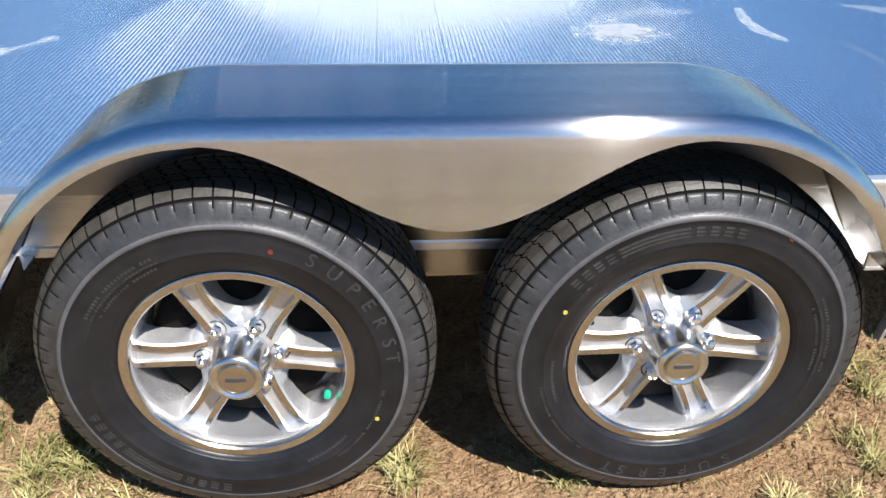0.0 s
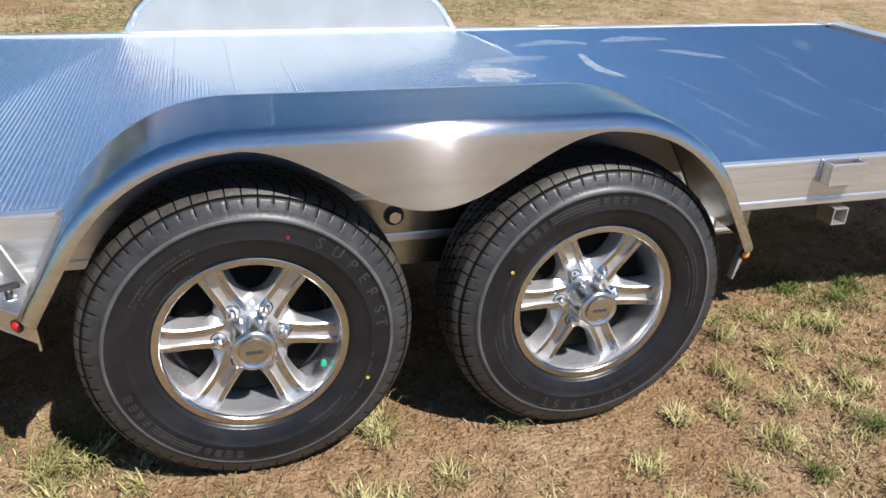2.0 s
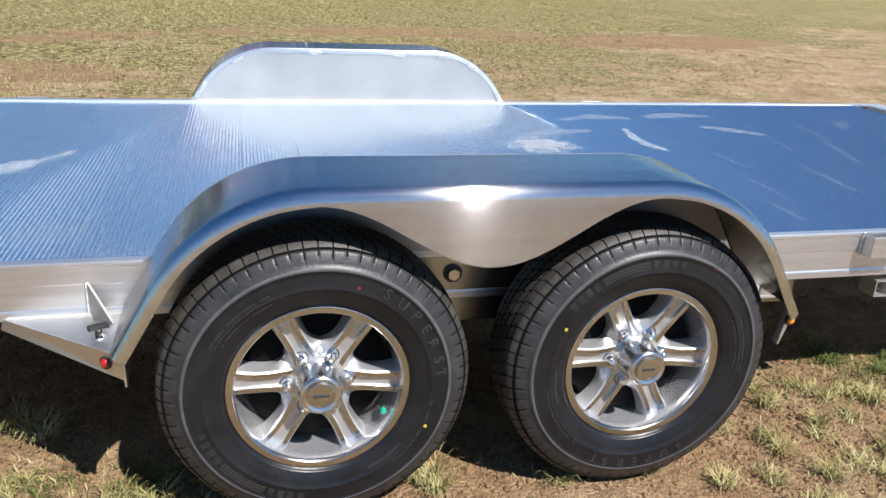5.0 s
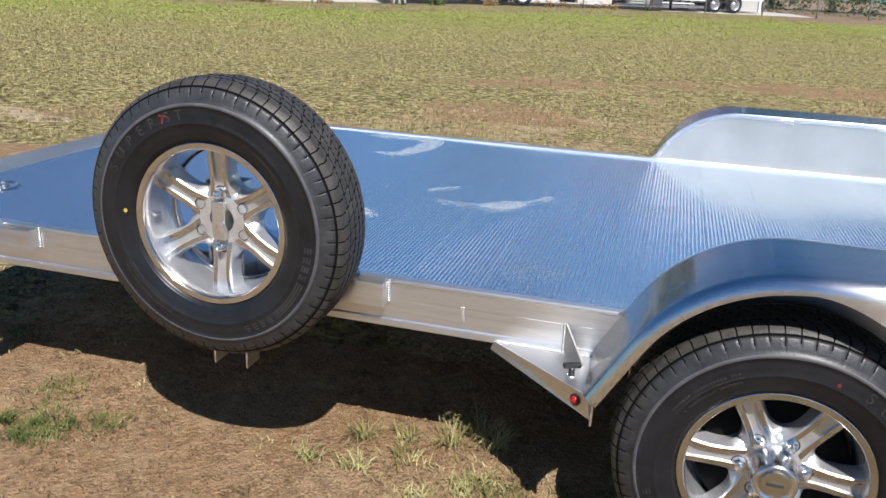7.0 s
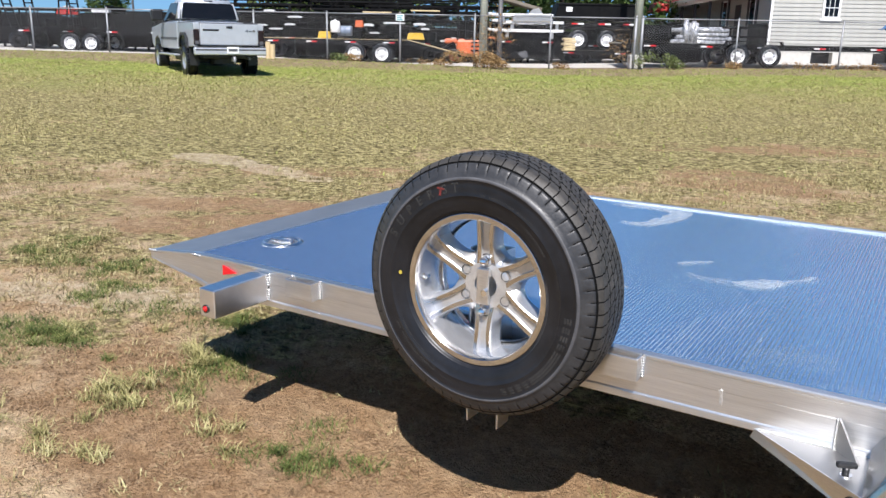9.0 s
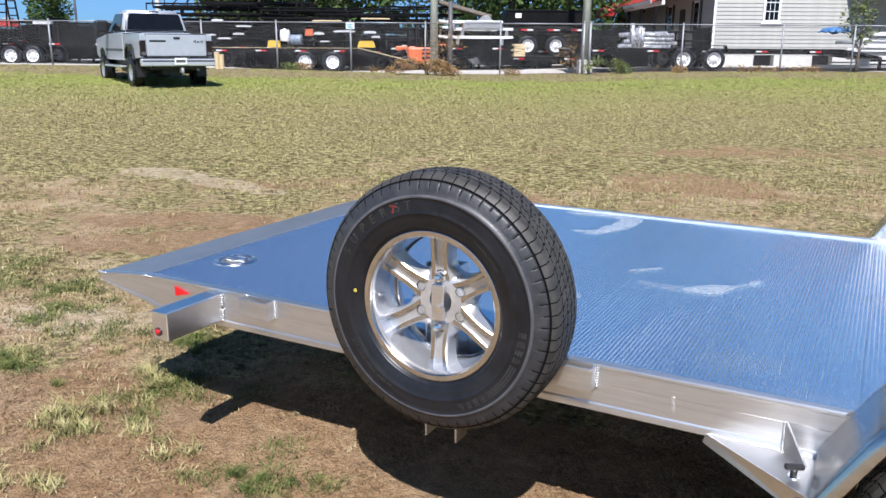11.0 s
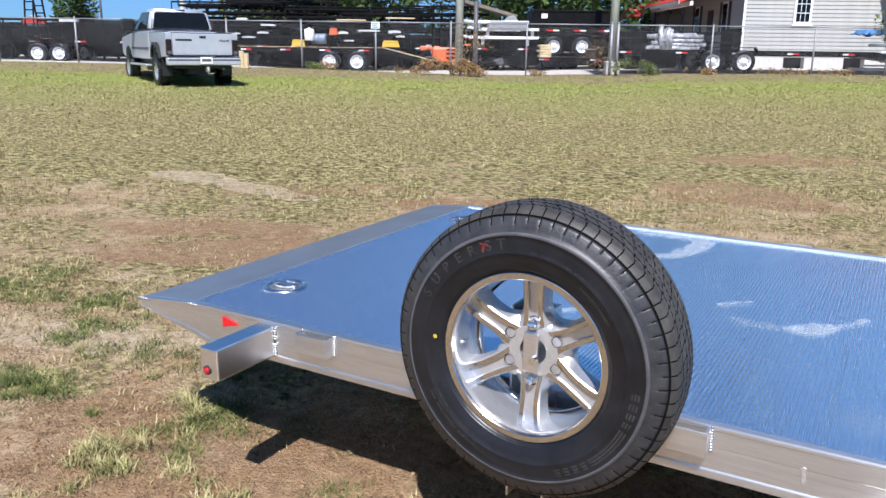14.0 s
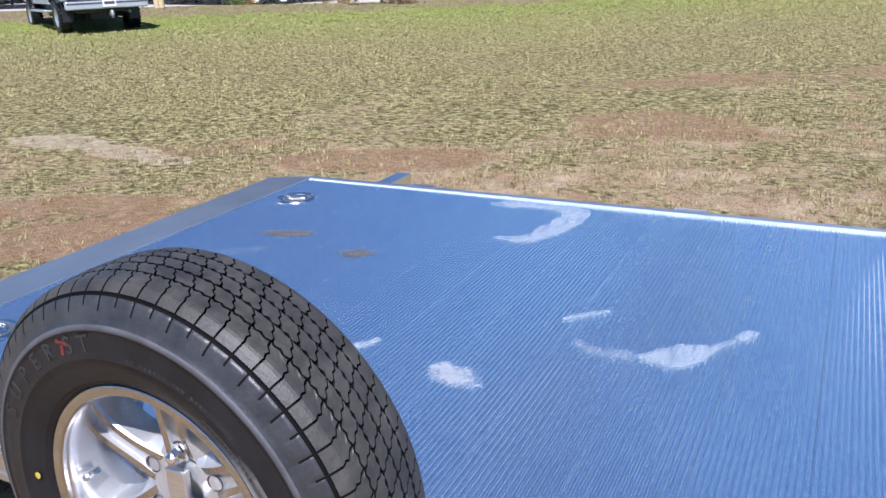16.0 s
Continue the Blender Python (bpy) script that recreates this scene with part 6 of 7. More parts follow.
drum = part("grey_blue_drum", lathe([(0.0, -0.3), (0.2, -0.3), (0.215, -0.27), (0.2, -0.1), (0.212, -0.08), (0.2, -0.06), (0.2, 0.08), (0.212, 0.1), (0.2, 0.12), (0.215, 0.27), (0.2, 0.3), (0.0, 0.3)], 20), DULL_BLUE, None, "", True)
tagged(drum, "faded grey-blue drum lying among the stacked trailers", "drum")
place(drum, upx(604, 37.6), 37.4, 80, 1.34)


def dump_trailer():
    t = place(empty("dump_trailer", "black dump trailer standing on another trailer", "trailer", "trailers behind the fence"), upx(1046, 36.3), 36.3, 0, 0.62)
    b = prism([(-1.75, 0, 1.15), (1.75, 0, 1.15), (1.75, 0, 1.75), (-1.55, 0, 1.85)], (0, 1.7, 0), bevel=0.02)
    part("dump_box", b, BLACK_PAINT, t, "black steel dump box")
    part("top_rim", box(-1.62, 1.8, -0.03, 0.06, 1.76, 1.83, 0.01), BLACK_PAINT, t)
    part("decal", box(-1.25, -1.0, -0.006, -0.001, 1.5, 1.68), WHITE_PAINT, t, "small white decal")
    part("frame", box(-1.9, 1.7, 0.1, 1.6, 0.85, 1.1, 0.02), BLACK_PAINT, t)
    for x in (-0.72, 0.45):
        small_wheel(t, x, -0.02, 0.40, 0.40)
        part("fender", box(x - 0.5, x + 0.5, 0.02, 0.16, 0.86, 0.9, 0.01), BLACK_PAINT, t)
    for x in (-1.0, 0.1, 1.1):
        part("reflector_strip", box(x, x + 0.25, -0.016, -0.01, 1.0, 1.06), RED_TAPE, t)
        part("reflector_strip", box(x + 0.253, x + 0.5, -0.016, -0.01, 1.0, 1.06), WHITE_PAINT, t)


dump_trailer()


def white_stack():
    """Pale aluminium trailers stacked on one another over black ones."""
    for k, (z, ln, dx) in enumerate(((1.34, 2.7, -0.25), (1.66, 2.3, -0.05), (1.94, 2.2, -0.45))):
        t = place(empty("aluminium_trailer_frame", "pale aluminium trailer frame in a stack", "trailer frame", "stacked aluminium frames"), upx(940, 35.6) + dx, 35.6)
        part("side_rail", box(-ln / 2, ln / 2, 0, 0.05, z, z + 0.1, 0.005), WHITE_PAINT, t)
        part("side_rail", box(-ln / 2, ln / 2, 1.6, 1.65, z, z + 0.1, 0.005), WHITE_PAINT, t)
        for j in range(6):
            x = -ln / 2 + 0.1 + j * (ln - 0.2) / 5
            part("cross_bar", box(x - 0.03, x + 0.03, 0.05, 1.6, z + 0.01, z + 0.07), WHITE_PAINT, t)
        part("tongue", rod((-ln / 2, 0.2, z + 0.05), (-ln / 2 - 0.5, 0.8, z + 0.12), 0.05, 6), WHITE_PAINT, t)
        for x in (-0.9, 0.9):
            part("stack_block", box(x - 0.06, x + 0.06, 0.02, 0.14, z - 0.25, z, 0.005), PLATE, t)
        if k == 1:
            part("wheel_well", prism([(-0.95, -0.1, z + 0.08), (0.75, -0.1, z + 0.08), (0.62, -0.1, z + 0.36), (-0.8, -0.1, z + 0.36)], (0, 0.5, 0), bevel=0.02), PLATE, t, "dull silver wheel box")
        if k == 2:
            part("winch_post", prism([(0.1, 0.0, z + 0.1), (0.7, 0.0, z + 0.1), (0.5, 0.0, z + 0.32), (0.25, 0.0, z + 0.26)], (0, 0.2, 0), bevel=0.01), PLATE, t)
    base = black_trailer(upx(925, 35.8), 35.8, 3.4, 1.05, (), stripes=2, label="black trailer under the stacked aluminium frames")
    part("side_panel", box(-1.6, 1.5, 0.3, 0.36, 0.28, 0.9, 0.02), BLACK_PAINT, base)
    part("jack_plate", prism([(-0.4, -0.03, 0.5), (0.0, -0.03, 0.62), (0.1, -0.03, 0.36), (-0.1, -0.03, 0.3)], (0, 0.02, 0)), GREY_PLASTIC, base)
    for x in (-1.2, 0.9):
        part("landing_leg", box(x - 0.06, x + 0.06, 0.2, 0.32, 0.0, 0.9, 0.01), BLACK_PAINT, base)
    for k, (dx, z, turn) in enumerate(((0.0, 0.62, 4), (0.04, 0.72, -6), (-0.03, 0.82, 10), (0.05, 0.92, -3), (0.0, 1.02, 7))):
        ob = part("timber_block", box(-0.24, 0.22, -0.2, 0.2, 0, 0.09, 0.012), NEW_WOOD)
        tagged(ob, "yellow timber block in an uneven pile", "timber", "timber blocks")
        place(ob, upx(1000, 35.3) + dx, 35.3, turn, z)


white_stack()


def forklift():
    t = place(empty("forklift", "orange forklift parked behind the fence", "forklift"), upx(822, 37), 37)
    part("body", box(-0.5, 1.1, 0, 1.1, 0.35, 1.0, 0.08), ORANGE, t)
    part("counterweight", box(0.5, 1.15, 0.02, 1.08, 0.5, 1.15, 0.1), ORANGE, t)
    part("hood", box(-1.0, -0.1, 0.1, 1.0, 0.85, 1.05, 0.05), ORANGE, t)
    for x in (-0.45, -0.1):
        part("mast_rail", box(x - 0.05, x + 0.05, 0.1, 0.25, 0.1, 2.3, 0.01), BLACK_PAINT, t)
        part("mast_rail", box(x - 0.05, x + 0.05, 0.85, 1.0, 0.1, 2.3, 0.01), BLACK_PAINT, t)
    for x, z in ((0.35, 0.55), (0.35, 0.72), (0.35, 0.88)):
        part("grille_bar", box(x - 0.25, x + 0.3, -0.02, 0.0, z, z + 0.06), BLACK_PAINT, t)
    part("overhead_guard", box(-0.2, 0.8, 0.05, 1.05, 1.95, 2.02, 0.01), BLACK_PAINT, t)
    for x in (-0.15, 0.75):
        part("guard_post", rod((x, 0.1, 1.0), (x, 0.1, 1.97), 0.035, 6), BLACK_PAINT, t)
    for x in (0.9, -0.6):
        small_wheel(t, x, -0.02, 0.32, 0.32, RED_PAINT)
    part("lift_arm", rod((-0.6, 0.05, 0.9), (-1.6, 0.05, 0.35), 0.06, 6), BLACK_PAINT, t)


forklift()


def pole(name, label, px, v, r, tall, material, block=False):
    p = part(name, rod((0, 0, -0.3), (0, 0, tall), r, 14, None, r * 0.85), material, None, "", True)
    tagged(p, label, "pole")
    place(p, upx(px, v), v)
    if block:
        part("concrete_collar", box(-0.25, 0.25, -0.25, 0.25, 0, 0.5, 0.04), CONCRETE, p, "pale concrete collar")
    return p


pole("utility_pole", "weathered wooden utility pole in a concrete collar", 1120, 31.9, 0.155, 8.5, POLE_WOOD, True)
pole("utility_pole", "weathered wooden utility pole behind the fence", 848, 34.2, 0.155, 8.0, POLE_WOOD)
pole("steel_post", "grey steel post behind the fence", 877, 34.8, 0.10, 2.75, GREY_PLASTIC)
pole("flag_pole", "white pole above the parked trailers", 371, 48, 0.14, 9.0, WHITE_PAINT)
lamp = pole("yard_lamp", "tall yard lamp on a thin grey pole", 231, 58, 0.08, 5.6, GREY_PLASTIC)
part("lamp_head", box(-0.05, 0.6, -0.15, 0.15, 5.5, 5.7, 0.03), GREY_PLASTIC, lamp)
DARK_TIMBER = surface("old brown timber", (0.12, 0.10, 0.075), (0.20, 0.17, 0.13), 8, 0.85, 0.0, 0.004, 50, 0.05, (0.5, 4, 4))
ch = part("loading_chute", box(-1.35, 1.35, -0.7, 0.7, -0.07, 0.07, 0.02), DARK_TIMBER)
tagged(ch, "brown timber ramp sloping down from a steel post", "beam")
xx, yy = yard(upx(892, 37.6) * DEPTH, 37.6 * DEPTH)
ch.matrix_basis = pose(xx, yy, 2.98, 0, 15, YAW)


# ---- the pickup ----
def pickup():
    """Silver four-wheel-drive pickup, seen from behind; x is its right, y its front, origin under the tailgate."""
    t = place(empty("pickup_truck", "silver lifted four-wheel-drive pickup parked on the grass", "pickup truck"), upx(398, 23.3), 23.3, 30.7)
    t.matrix_basis = t.matrix_basis @ Matrix.Scale(0.955, 4)
    W = 0.97
    # bed: two sides, floor, front wall, tailgate
    for s in (-1, 1):
        b = prism([(s * W, 0.02, 0.82), (s * W, 0.02, 1.44), (s * W, 1.9, 1.46), (s * W, 1.9, 0.82), (s * W, 1.62, 0.80), (s * W, 1.50, 1.02), (s * W, 1.30, 1.14), (s * W, 0.95, 1.14), (s * W, 0.72, 1.02), (s * W, 0.62, 0.80)], (-s * 0.1, 0, 0), bevel=0.012)
        part("bed_side", b, SILVER, t)
        arch = bmesh.new()
        pts = [(0.60, 0.78), (0.68, 1.04), (0.92, 1.19), (1.33, 1.19), (1.55, 1.04), (1.64, 0.78)]
        inn = [(0.70, 0.78), (0.76, 1.0), (0.95, 1.11), (1.30, 1.11), (1.47, 1.0), (1.54, 0.78)]
        for p, q, c, d in zip(pts, pts[1:], inn[1:], inn):
            prism([(s * (W + 0.0), p[0], p[1]), (s * (W + 0.0), q[0], q[1]), (s * (W + 0.0), c[0], c[1]), (s * (W + 0.0), d[0], d[1])], (s * 0.06, 0, 0), arch)
        part("wheel_arch_flare", arch, BLACK_PLASTIC, t, "black plastic wheel-arch flare")
    part("bed_floor", box(-W + 0.1, W - 0.1, 0.06, 1.9, 0.86, 0.9), GREY_PLASTIC, t)
    part("bed_front", box(-W + 0.1, W - 0.1, 1.84, 1.9, 0.9, 1.45), SILVER, t)
    gate = part("tailgate", box(-0.80, 0.80, -0.03, 0.05, 0.86, 1.43, 0.02), SILVER, t, "silver tailgate with dark lettering")
    part("gate_crease", box(-0.78, 0.78, -0.034, -0.028, 0.90, 0.93, 0.002), SILVER, gate)
    part("gate_handle", box(-0.085, 0.085, -0.045, -0.028, 1.31, 1.37, 0.012), BLACK_PLASTIC, gate)
    part("badge_bar", box(-0.72, -0.29, -0.036, -0.0305, 1.235, 1.285, 0.004), BLACK_PLASTIC, gate, "plain dark badge bar")
    txt = bpy.data.curves.new("badge_text", "FONT")
    txt.body, txt.size, txt.extrude, txt.align_x = "4x4", 0.125, 0.004, "CENTER"
    txt.materials.append(BLACK_PLASTIC)
    tx = new("badge_text", txt)
    tx.parent = gate
    tx.matrix_basis = pose(0.58, -0.034, 1.22, 90, 0, 0) @ Matrix.Diagonal((1.5, 0.8, 1, 1))
    for s in (-1, 1):
        lamp = part("tail_lamp", box(s * 0.82 if s > 0 else -W, s * W if s > 0 else -0.82, -0.03, 0.12, 0.86, 1.27, 0.02), TAIL_LAMP, t, "smoked tail lamp")
        for z in (0.93, 1.08, 1.2):
            part("lamp_segment", box(s * 0.835 if s > 0 else -W + 0.02, s * (W - 0.02) if s > 0 else -0.835, -0.036, -0.0302, z - 0.045, z + 0.045, 0.003), TAIL_LAMP if z > 1 else GREY_PLASTIC, lamp)
        part("corner_post", box(min(s * 0.80, s * W), max(s * 0.80, s * W), 0.0, 0.12, 1.27, 1.44, 0.015), SILVER, t)
    bumper = part("rear_bumper", box(-0.99, 0.99, -0.16, 0.06, 0.60, 0.80, 0.03), SILVER, t, "silver rear bumper with a dark step pad")
    part("step_pad", box(-0.97, 0.97, -0.15, 0.0, 0.80, 0.82, 0.004), GREY_PLASTIC, bumper)
    part("bumper_band", box(-0.97, 0.97, -0.166, -0.158, 0.72, 0.76, 0.002), GREY_PLASTIC, bumper)
    plate = part("number_plate", box(-0.13, 0.2, -0.176, -0.165, 0.64, 0.82, 0.006), WHITE_PAINT, bumper, "white number plate with a plain dark bar")
    part("plate_bar", box(-0.09, 0.16, -0.179, -0.1765, 0.70, 0.77), GREY_PLASTIC, plate)
    part("tow_hitch", box(0.03, 0.11, -0.2, 0.05, 0.42, 0.55, 0.01), GALV, bumper)
    part("hitch_ball", rod((0.07, -0.19, 0.36), (0.07, -0.17, 0.56), 0.035, 10), GALV, bumper, "", True)
    # cab
    cab = prism([(-W, 1.95, 0.72), (-W, 1.95, 1.50), (-W, 4.0, 1.46), (-W, 5.55, 1.34), (-W, 5.6, 0.85), (-W, 5.25, 0.72), (-W, 5.08, 1.03), (-W, 4.72, 1.12), (-W, 4.38, 1.0), (-W, 4.25, 0.72)], (2 * W, 0, 0), bevel=0.03)
    part("cab_body", cab, SILVER, t)
    b = bmesh.new()
    lo = [(-0.93, 1.97, 1.49), (0.93, 1.97, 1.49), (0.93, 4.05, 1.46), (-0.93, 4.05, 1.46)]
    hi = [(-0.78, 2.14, 2.13), (0.78, 2.14, 2.13), (0.76, 3.35, 2.13), (-0.76, 3.35, 2.13)]
    va, vb = [b.verts.new(p) for p in lo], [b.verts.new(p) for p in hi]
    b.faces.new(va[::-1])
    b.faces.new(vb)
    for i in range(4):
        b.faces.new((va[i], va[(i + 1) % 4], vb[(i + 1) % 4], vb[i]))
    bmesh.ops.bevel(b, geom=list(b.edges), offset=0.09, segments=4, affect="EDGES")
    part("cab_roof", b, SILVER, t, "", True)
    part("rear_window", prism([(-0.80, 1.98, 1.58), (0.80, 1.98, 1.58), (0.79, 2.0, 1.68), (0.72, 2.075, 2.0), (0.66, 2.088, 2.03), (-0.66, 2.088, 2.03), (-0.72, 2.075, 2.0), (-0.79, 2.0, 1.68)], (0, -0.014, 0)), TINTED, t, "dark tinted rear window")
    part("brake_lamp", box(-0.13, 0.13, 2.06, 2.14, 2.065, 2.105, 0.006), TAIL_LAMP, t)
    for s in (-1, 1):
        w = prism([(s * 0.927, 2.25, 1.56), (s * 0.805, 2.3, 2.03), (s * 0.80, 3.25, 2.03), (s * 0.925, 3.75, 1.56)], (s * 0.012, 0, 0))
        part("side_window", w, TINTED, t)
        part("mirror", box(s * 0.98 if s > 0 else -1.34, s * 1.34 if s > 0 else -0.98, 3.55, 3.75, 1.52, 1.86, 0.05), BLACK_PLASTIC, t, "black wing mirror")
        part("side_strip", box(s * W if s > 0 else -W - 0.014, W + 0.014 if s > 0 else -W, 2.0, 4.2, 0.98, 1.05, 0.004), GREY_PLASTIC, t)
        part("running_board", box(s * 0.9 if s > 0 else -1.08, s * 1.08 if s > 0 else -0.9, 2.0, 4.1, 0.52, 0.58, 0.02), SILVER, t)
        for y in (1.12, 4.74):
            x = s * 0.86
            wh = part("wheel", lathe([(0.24, -0.15), (0.34, -0.155), (0.395, -0.13), (0.41, -0.06), (0.41, 0.06), (0.395, 0.13), (0.24, 0.15)], 36), RUBBER, t, "wide off-road tyre on an alloy rim", True)
            wh.matrix_basis = pose(x, y, 0.41, 0, 0, 90 * s)
            b = bmesh.new()
            for k in range(28):
                a = 2 * math.pi * k / 28
                for yy in (-0.1, 0.1):
                    bmesh.ops.create_cube(b, size=1, matrix=Matrix.Rotation(a + (0.1 if yy > 0 else 0), 4, "Y") @ Matrix.Translation((0.41, yy, 0)) @ Matrix.Diagonal((0.03, 0.09, 0.05, 1)))
            tagged(part("tread_rubber", b, RUBBER, wh), kind="stuff")
            part("rim", lathe([(0.24, -0.14), (0.22, -0.13), (0.2, -0.07), (0.09, -0.09), (0.07, -0.12), (0, -0.12)], 24), SATIN, wh, "", True)
    part("bed_liner_rail", box(-W, W, 1.86, 1.94, 1.44, 1.5, 0.01), SILVER, t)
    part("chassis", box(-0.7, 0.7, 0.1, 5.2, 0.5, 0.72, 0.03), BLACK_PLASTIC, t)
    # Unseen black tyre and tank, added to keep the underside dark.
    part("spare_tyre", rod((0.0, 0.75, 0.34), (0.0, 0.75, 0.5), 0.36, 20), BLACK_PLASTIC, t, "unseen spare tyre added to darken the underside")
    part("fuel_tank", box(-0.75, -0.2, 2.0, 3.4, 0.38, 0.56, 0.05), BLACK_PLASTIC, t)
    part("bed_cap", box(-0.82, 0.82, -0.02, 0.04, 1.432, 1.452, 0.004), GREY_PLASTIC, t)
    for s in (-1, 1):
        part("bed_rail_cap", box(min(s * 0.86, s * 0.975), max(s * 0.86, s * 0.975), 0.14, 1.84, 1.462, 1.478, 0.004), BLACK_PLASTIC, t)
        part("mud_flap", box(min(s * 0.7, s * 0.96), max(s * 0.7, s * 0.96), 0.62, 0.64, 0.3, 0.8), BLACK_PLASTIC, t)
    part("rear_axle", rod((-0.8, 1.12, 0.42), (0.8, 1.12, 0.42), 0.07, 10), STEEL_DARK, t)
    part("exhaust_pipe", rod((0.55, 0.0, 0.5), (0.55, 1.0, 0.52), 0.035, 10), GALV, t)


pickup()


# ---- the house ----
def house():
    """Beige house: clapboard end wall, porch side in shade, block piers, window, roof."""
    t = place(empty("house", "beige clapboard house with a shaded porch on block piers", "house"), upx(1352, 38.5), 38.5, -4)
    L, D, H0, H1 = 11.0, 22.0, 0.55, 4.4
    part("end_wall", box(0.0, L, 0.05, 0.2, H0, H1), SIDING, t)
    part("side_wall", box(0.0, 0.15, 0.2, D, H0, H1), SIDING, t)
    board = None
    k = 0
    z = H0
    while z < H1 - 0.05:
        bm = prism([(-0.01, 0.05, z), (-0.01, 0.018, z + 0.006), (-0.01, 0.042, z + 0.17), (-0.01, 0.05, z + 0.17)], (L + 0.01, 0, 0))
        if board is None:
            board = part("siding_board", bm, SIDING, t)
            base = z
        else:
            bm.free()
            again(board, Matrix.Translation((0, 0, z - base)))
        z += 0.17
    board = None
    z = H0
    while z < H1 - 0.05:
        bm = prism([(0.0, 0.05, z), (-0.032, 0.05, z + 0.006), (-0.008, 0.05, z + 0.17), (0.0, 0.05, z + 0.17)], (0, D, 0))
        if board is None:
            board = part("siding_board", bm, SIDING, t)
            base = z
        else:
            bm.free()
            again(board, Matrix.Translation((0, 0, z - base)))
        z += 0.17
    part("corner_board", box(-0.045, 0.06, 0.0, 0.02, H0, H1, 0.004), WHITE_PAINT, t)
    win = part("window", box(2.12, 2.88, -0.02, 0.06, 1.95, 4.0, 0.01), WHITE_PAINT, t, "white-framed window with small panes")
    for i in range(3):
        for j in range(5):
            part("pane", box(2.215 + i * 0.195, 2.385 + i * 0.195, -0.03, -0.021, 2.06 + j * 0.38, 2.40 + j * 0.38), TINTED, win)
    part("window_sill", box(2.06, 2.94, -0.06, 0.03, 1.88, 1.95, 0.01), WHITE_PAINT, win)
    # porch along the side
    part("porch_floor", box(-2.0, -0.05, 1.6, D, H0 - 0.15, H0, 0.01), TIMBER, t)
    for y in (3.0, 6.0, 9.0, 11.8):
        part("porch_post", box(-1.95, -1.83, y, y + 0.12, H0, 2.76, 0.01), SHUTTER, t)
    part("porch_roof", prism([(-2.5, 1.4, 2.85), (-2.5, 1.4, 3.0), (0.0, 1.4, 4.05), (0.0, 1.4, 3.9)], (0, D - 1.4, 0)), RED_ROOF, t, "red metal porch roof")
    part("porch_beam", box(-2.0, -1.85, 1.5, D, 2.76, 2.95, 0.01), WHITE_PAINT, t)
    for y in (2.2, 7.0):
        w = part("window", box(-0.06, 0.0, y, y + 0.9, 1.5, 3.0, 0.008), WHITE_PAINT, t, "narrow porch window with dark shutters")
        part("pane", box(-0.07, -0.061, y + 0.1, y + 0.8, 1.6, 2.9), TINTED, w)
        for yy in (y - 0.35, y + 0.95):
            part("shutter", box(-0.07, -0.02, yy, yy + 0.3, 1.5, 3.0, 0.005), SHUTTER, w)
    part("door", box(-0.06, 0.0, 4.6, 5.5, H0, 2.7, 0.01), SHUTTER, t, "dark porch door")
    # roof over the house
    part("roof", prism([(-0.6, -0.5, H1 - 0.05), (L + 0.6, -0.5, H1 - 0.05), (L + 0.6, D / 2, H1 + 2.6), (-0.6, D / 2, H1 + 2.6)], (0, 0, 0.14)), RED_ROOF, t)
    part("roof", prism([(-0.6, D + 0.5, H1 - 0.05), (L + 0.6, D + 0.5, H1 - 0.05), (L + 0.6, D / 2, H1 + 2.6), (-0.6, D / 2, H1 + 2.6)], (0, 0, 0.14)), RED_ROOF, t)
    part("porch_fascia", box(-2.53, -2.503, 1.4, D, 2.8, 2.96, 0.004), WHITE_PAINT, t)
    part("roof_fascia", box(-0.63, -0.603, -0.5, D / 2, H1 - 0.2, H1 + 0.02, 0.004), WHITE_PAINT, t)
    # lean-to roof at the far end
    part("lean_to_roof", prism([(6.6, -2.6, 2.95), (11.0, -2.6, 2.95), (11.0, 0.0, 4.2), (5.4, 0.0, 4.2)], (0, 0, 0.12)), ROOF, t)
    for x in (7.2, 10.6):
        part("lean_to_post", box(x, x + 0.12, -2.5, -2.38, 0.0, 2.95, 0.01), WHITE_PAINT, t)
    x = 0.2
    while x < L:
        part("block_pier", box(x, x + 1.7, 0.02, 0.42, -0.1, H0 - 0.01, 0.01), CONCRETE, t)
        x += 2.6
    # Solid dark block stands in for the shade under the floor.
    part("crawl_space", box(0.1, L - 0.1, 0.6, D - 0.2, 0.0, H0 - 0.01), SHUTTER, t)
    part("annex_roof", box(-3.4, -2.6, 9.0, 12.0, 2.5, 2.9, 0.05), RED_PAINT, t, "small red roof behind the porch")


house()


# ---- trees, bushes and weeds ----
def leaf_cloud(n, shells, size, flat=0.5):
    """Small tilted leaf quads scattered through overlapping lumps, with gaps."""
    vs, fs = [], []
    for k in range(n):
        cx, cy, cz, r = shells[k % len(shells)]
        d = Vector((rng.normal(), rng.normal(), rng.normal())).normalized() * r * rng.uniform(0.55, 1.05)
        p = Vector((cx, cy, cz)) + d
        if noise.noise(p * 1.1) < -0.22:
            continue
        a = Vector((rng.normal(), rng.normal(), rng.normal() * flat)).normalized()
        c = a.cross(Vector((rng.normal(), rng.normal(), rng.normal()))).normalized()
        s = size * rng.uniform(0.5, 1.2)
        i = len(vs)
        vs += [p - a * s, p + c * s * 0.45, p + a * s, p - c * s * 0.45]
        fs.append((i, i + 1, i + 2, i + 3))
    data = bpy.data.meshes.new("crown")
    data.from_pydata([tuple(v) for v in vs], [], fs)
    return data


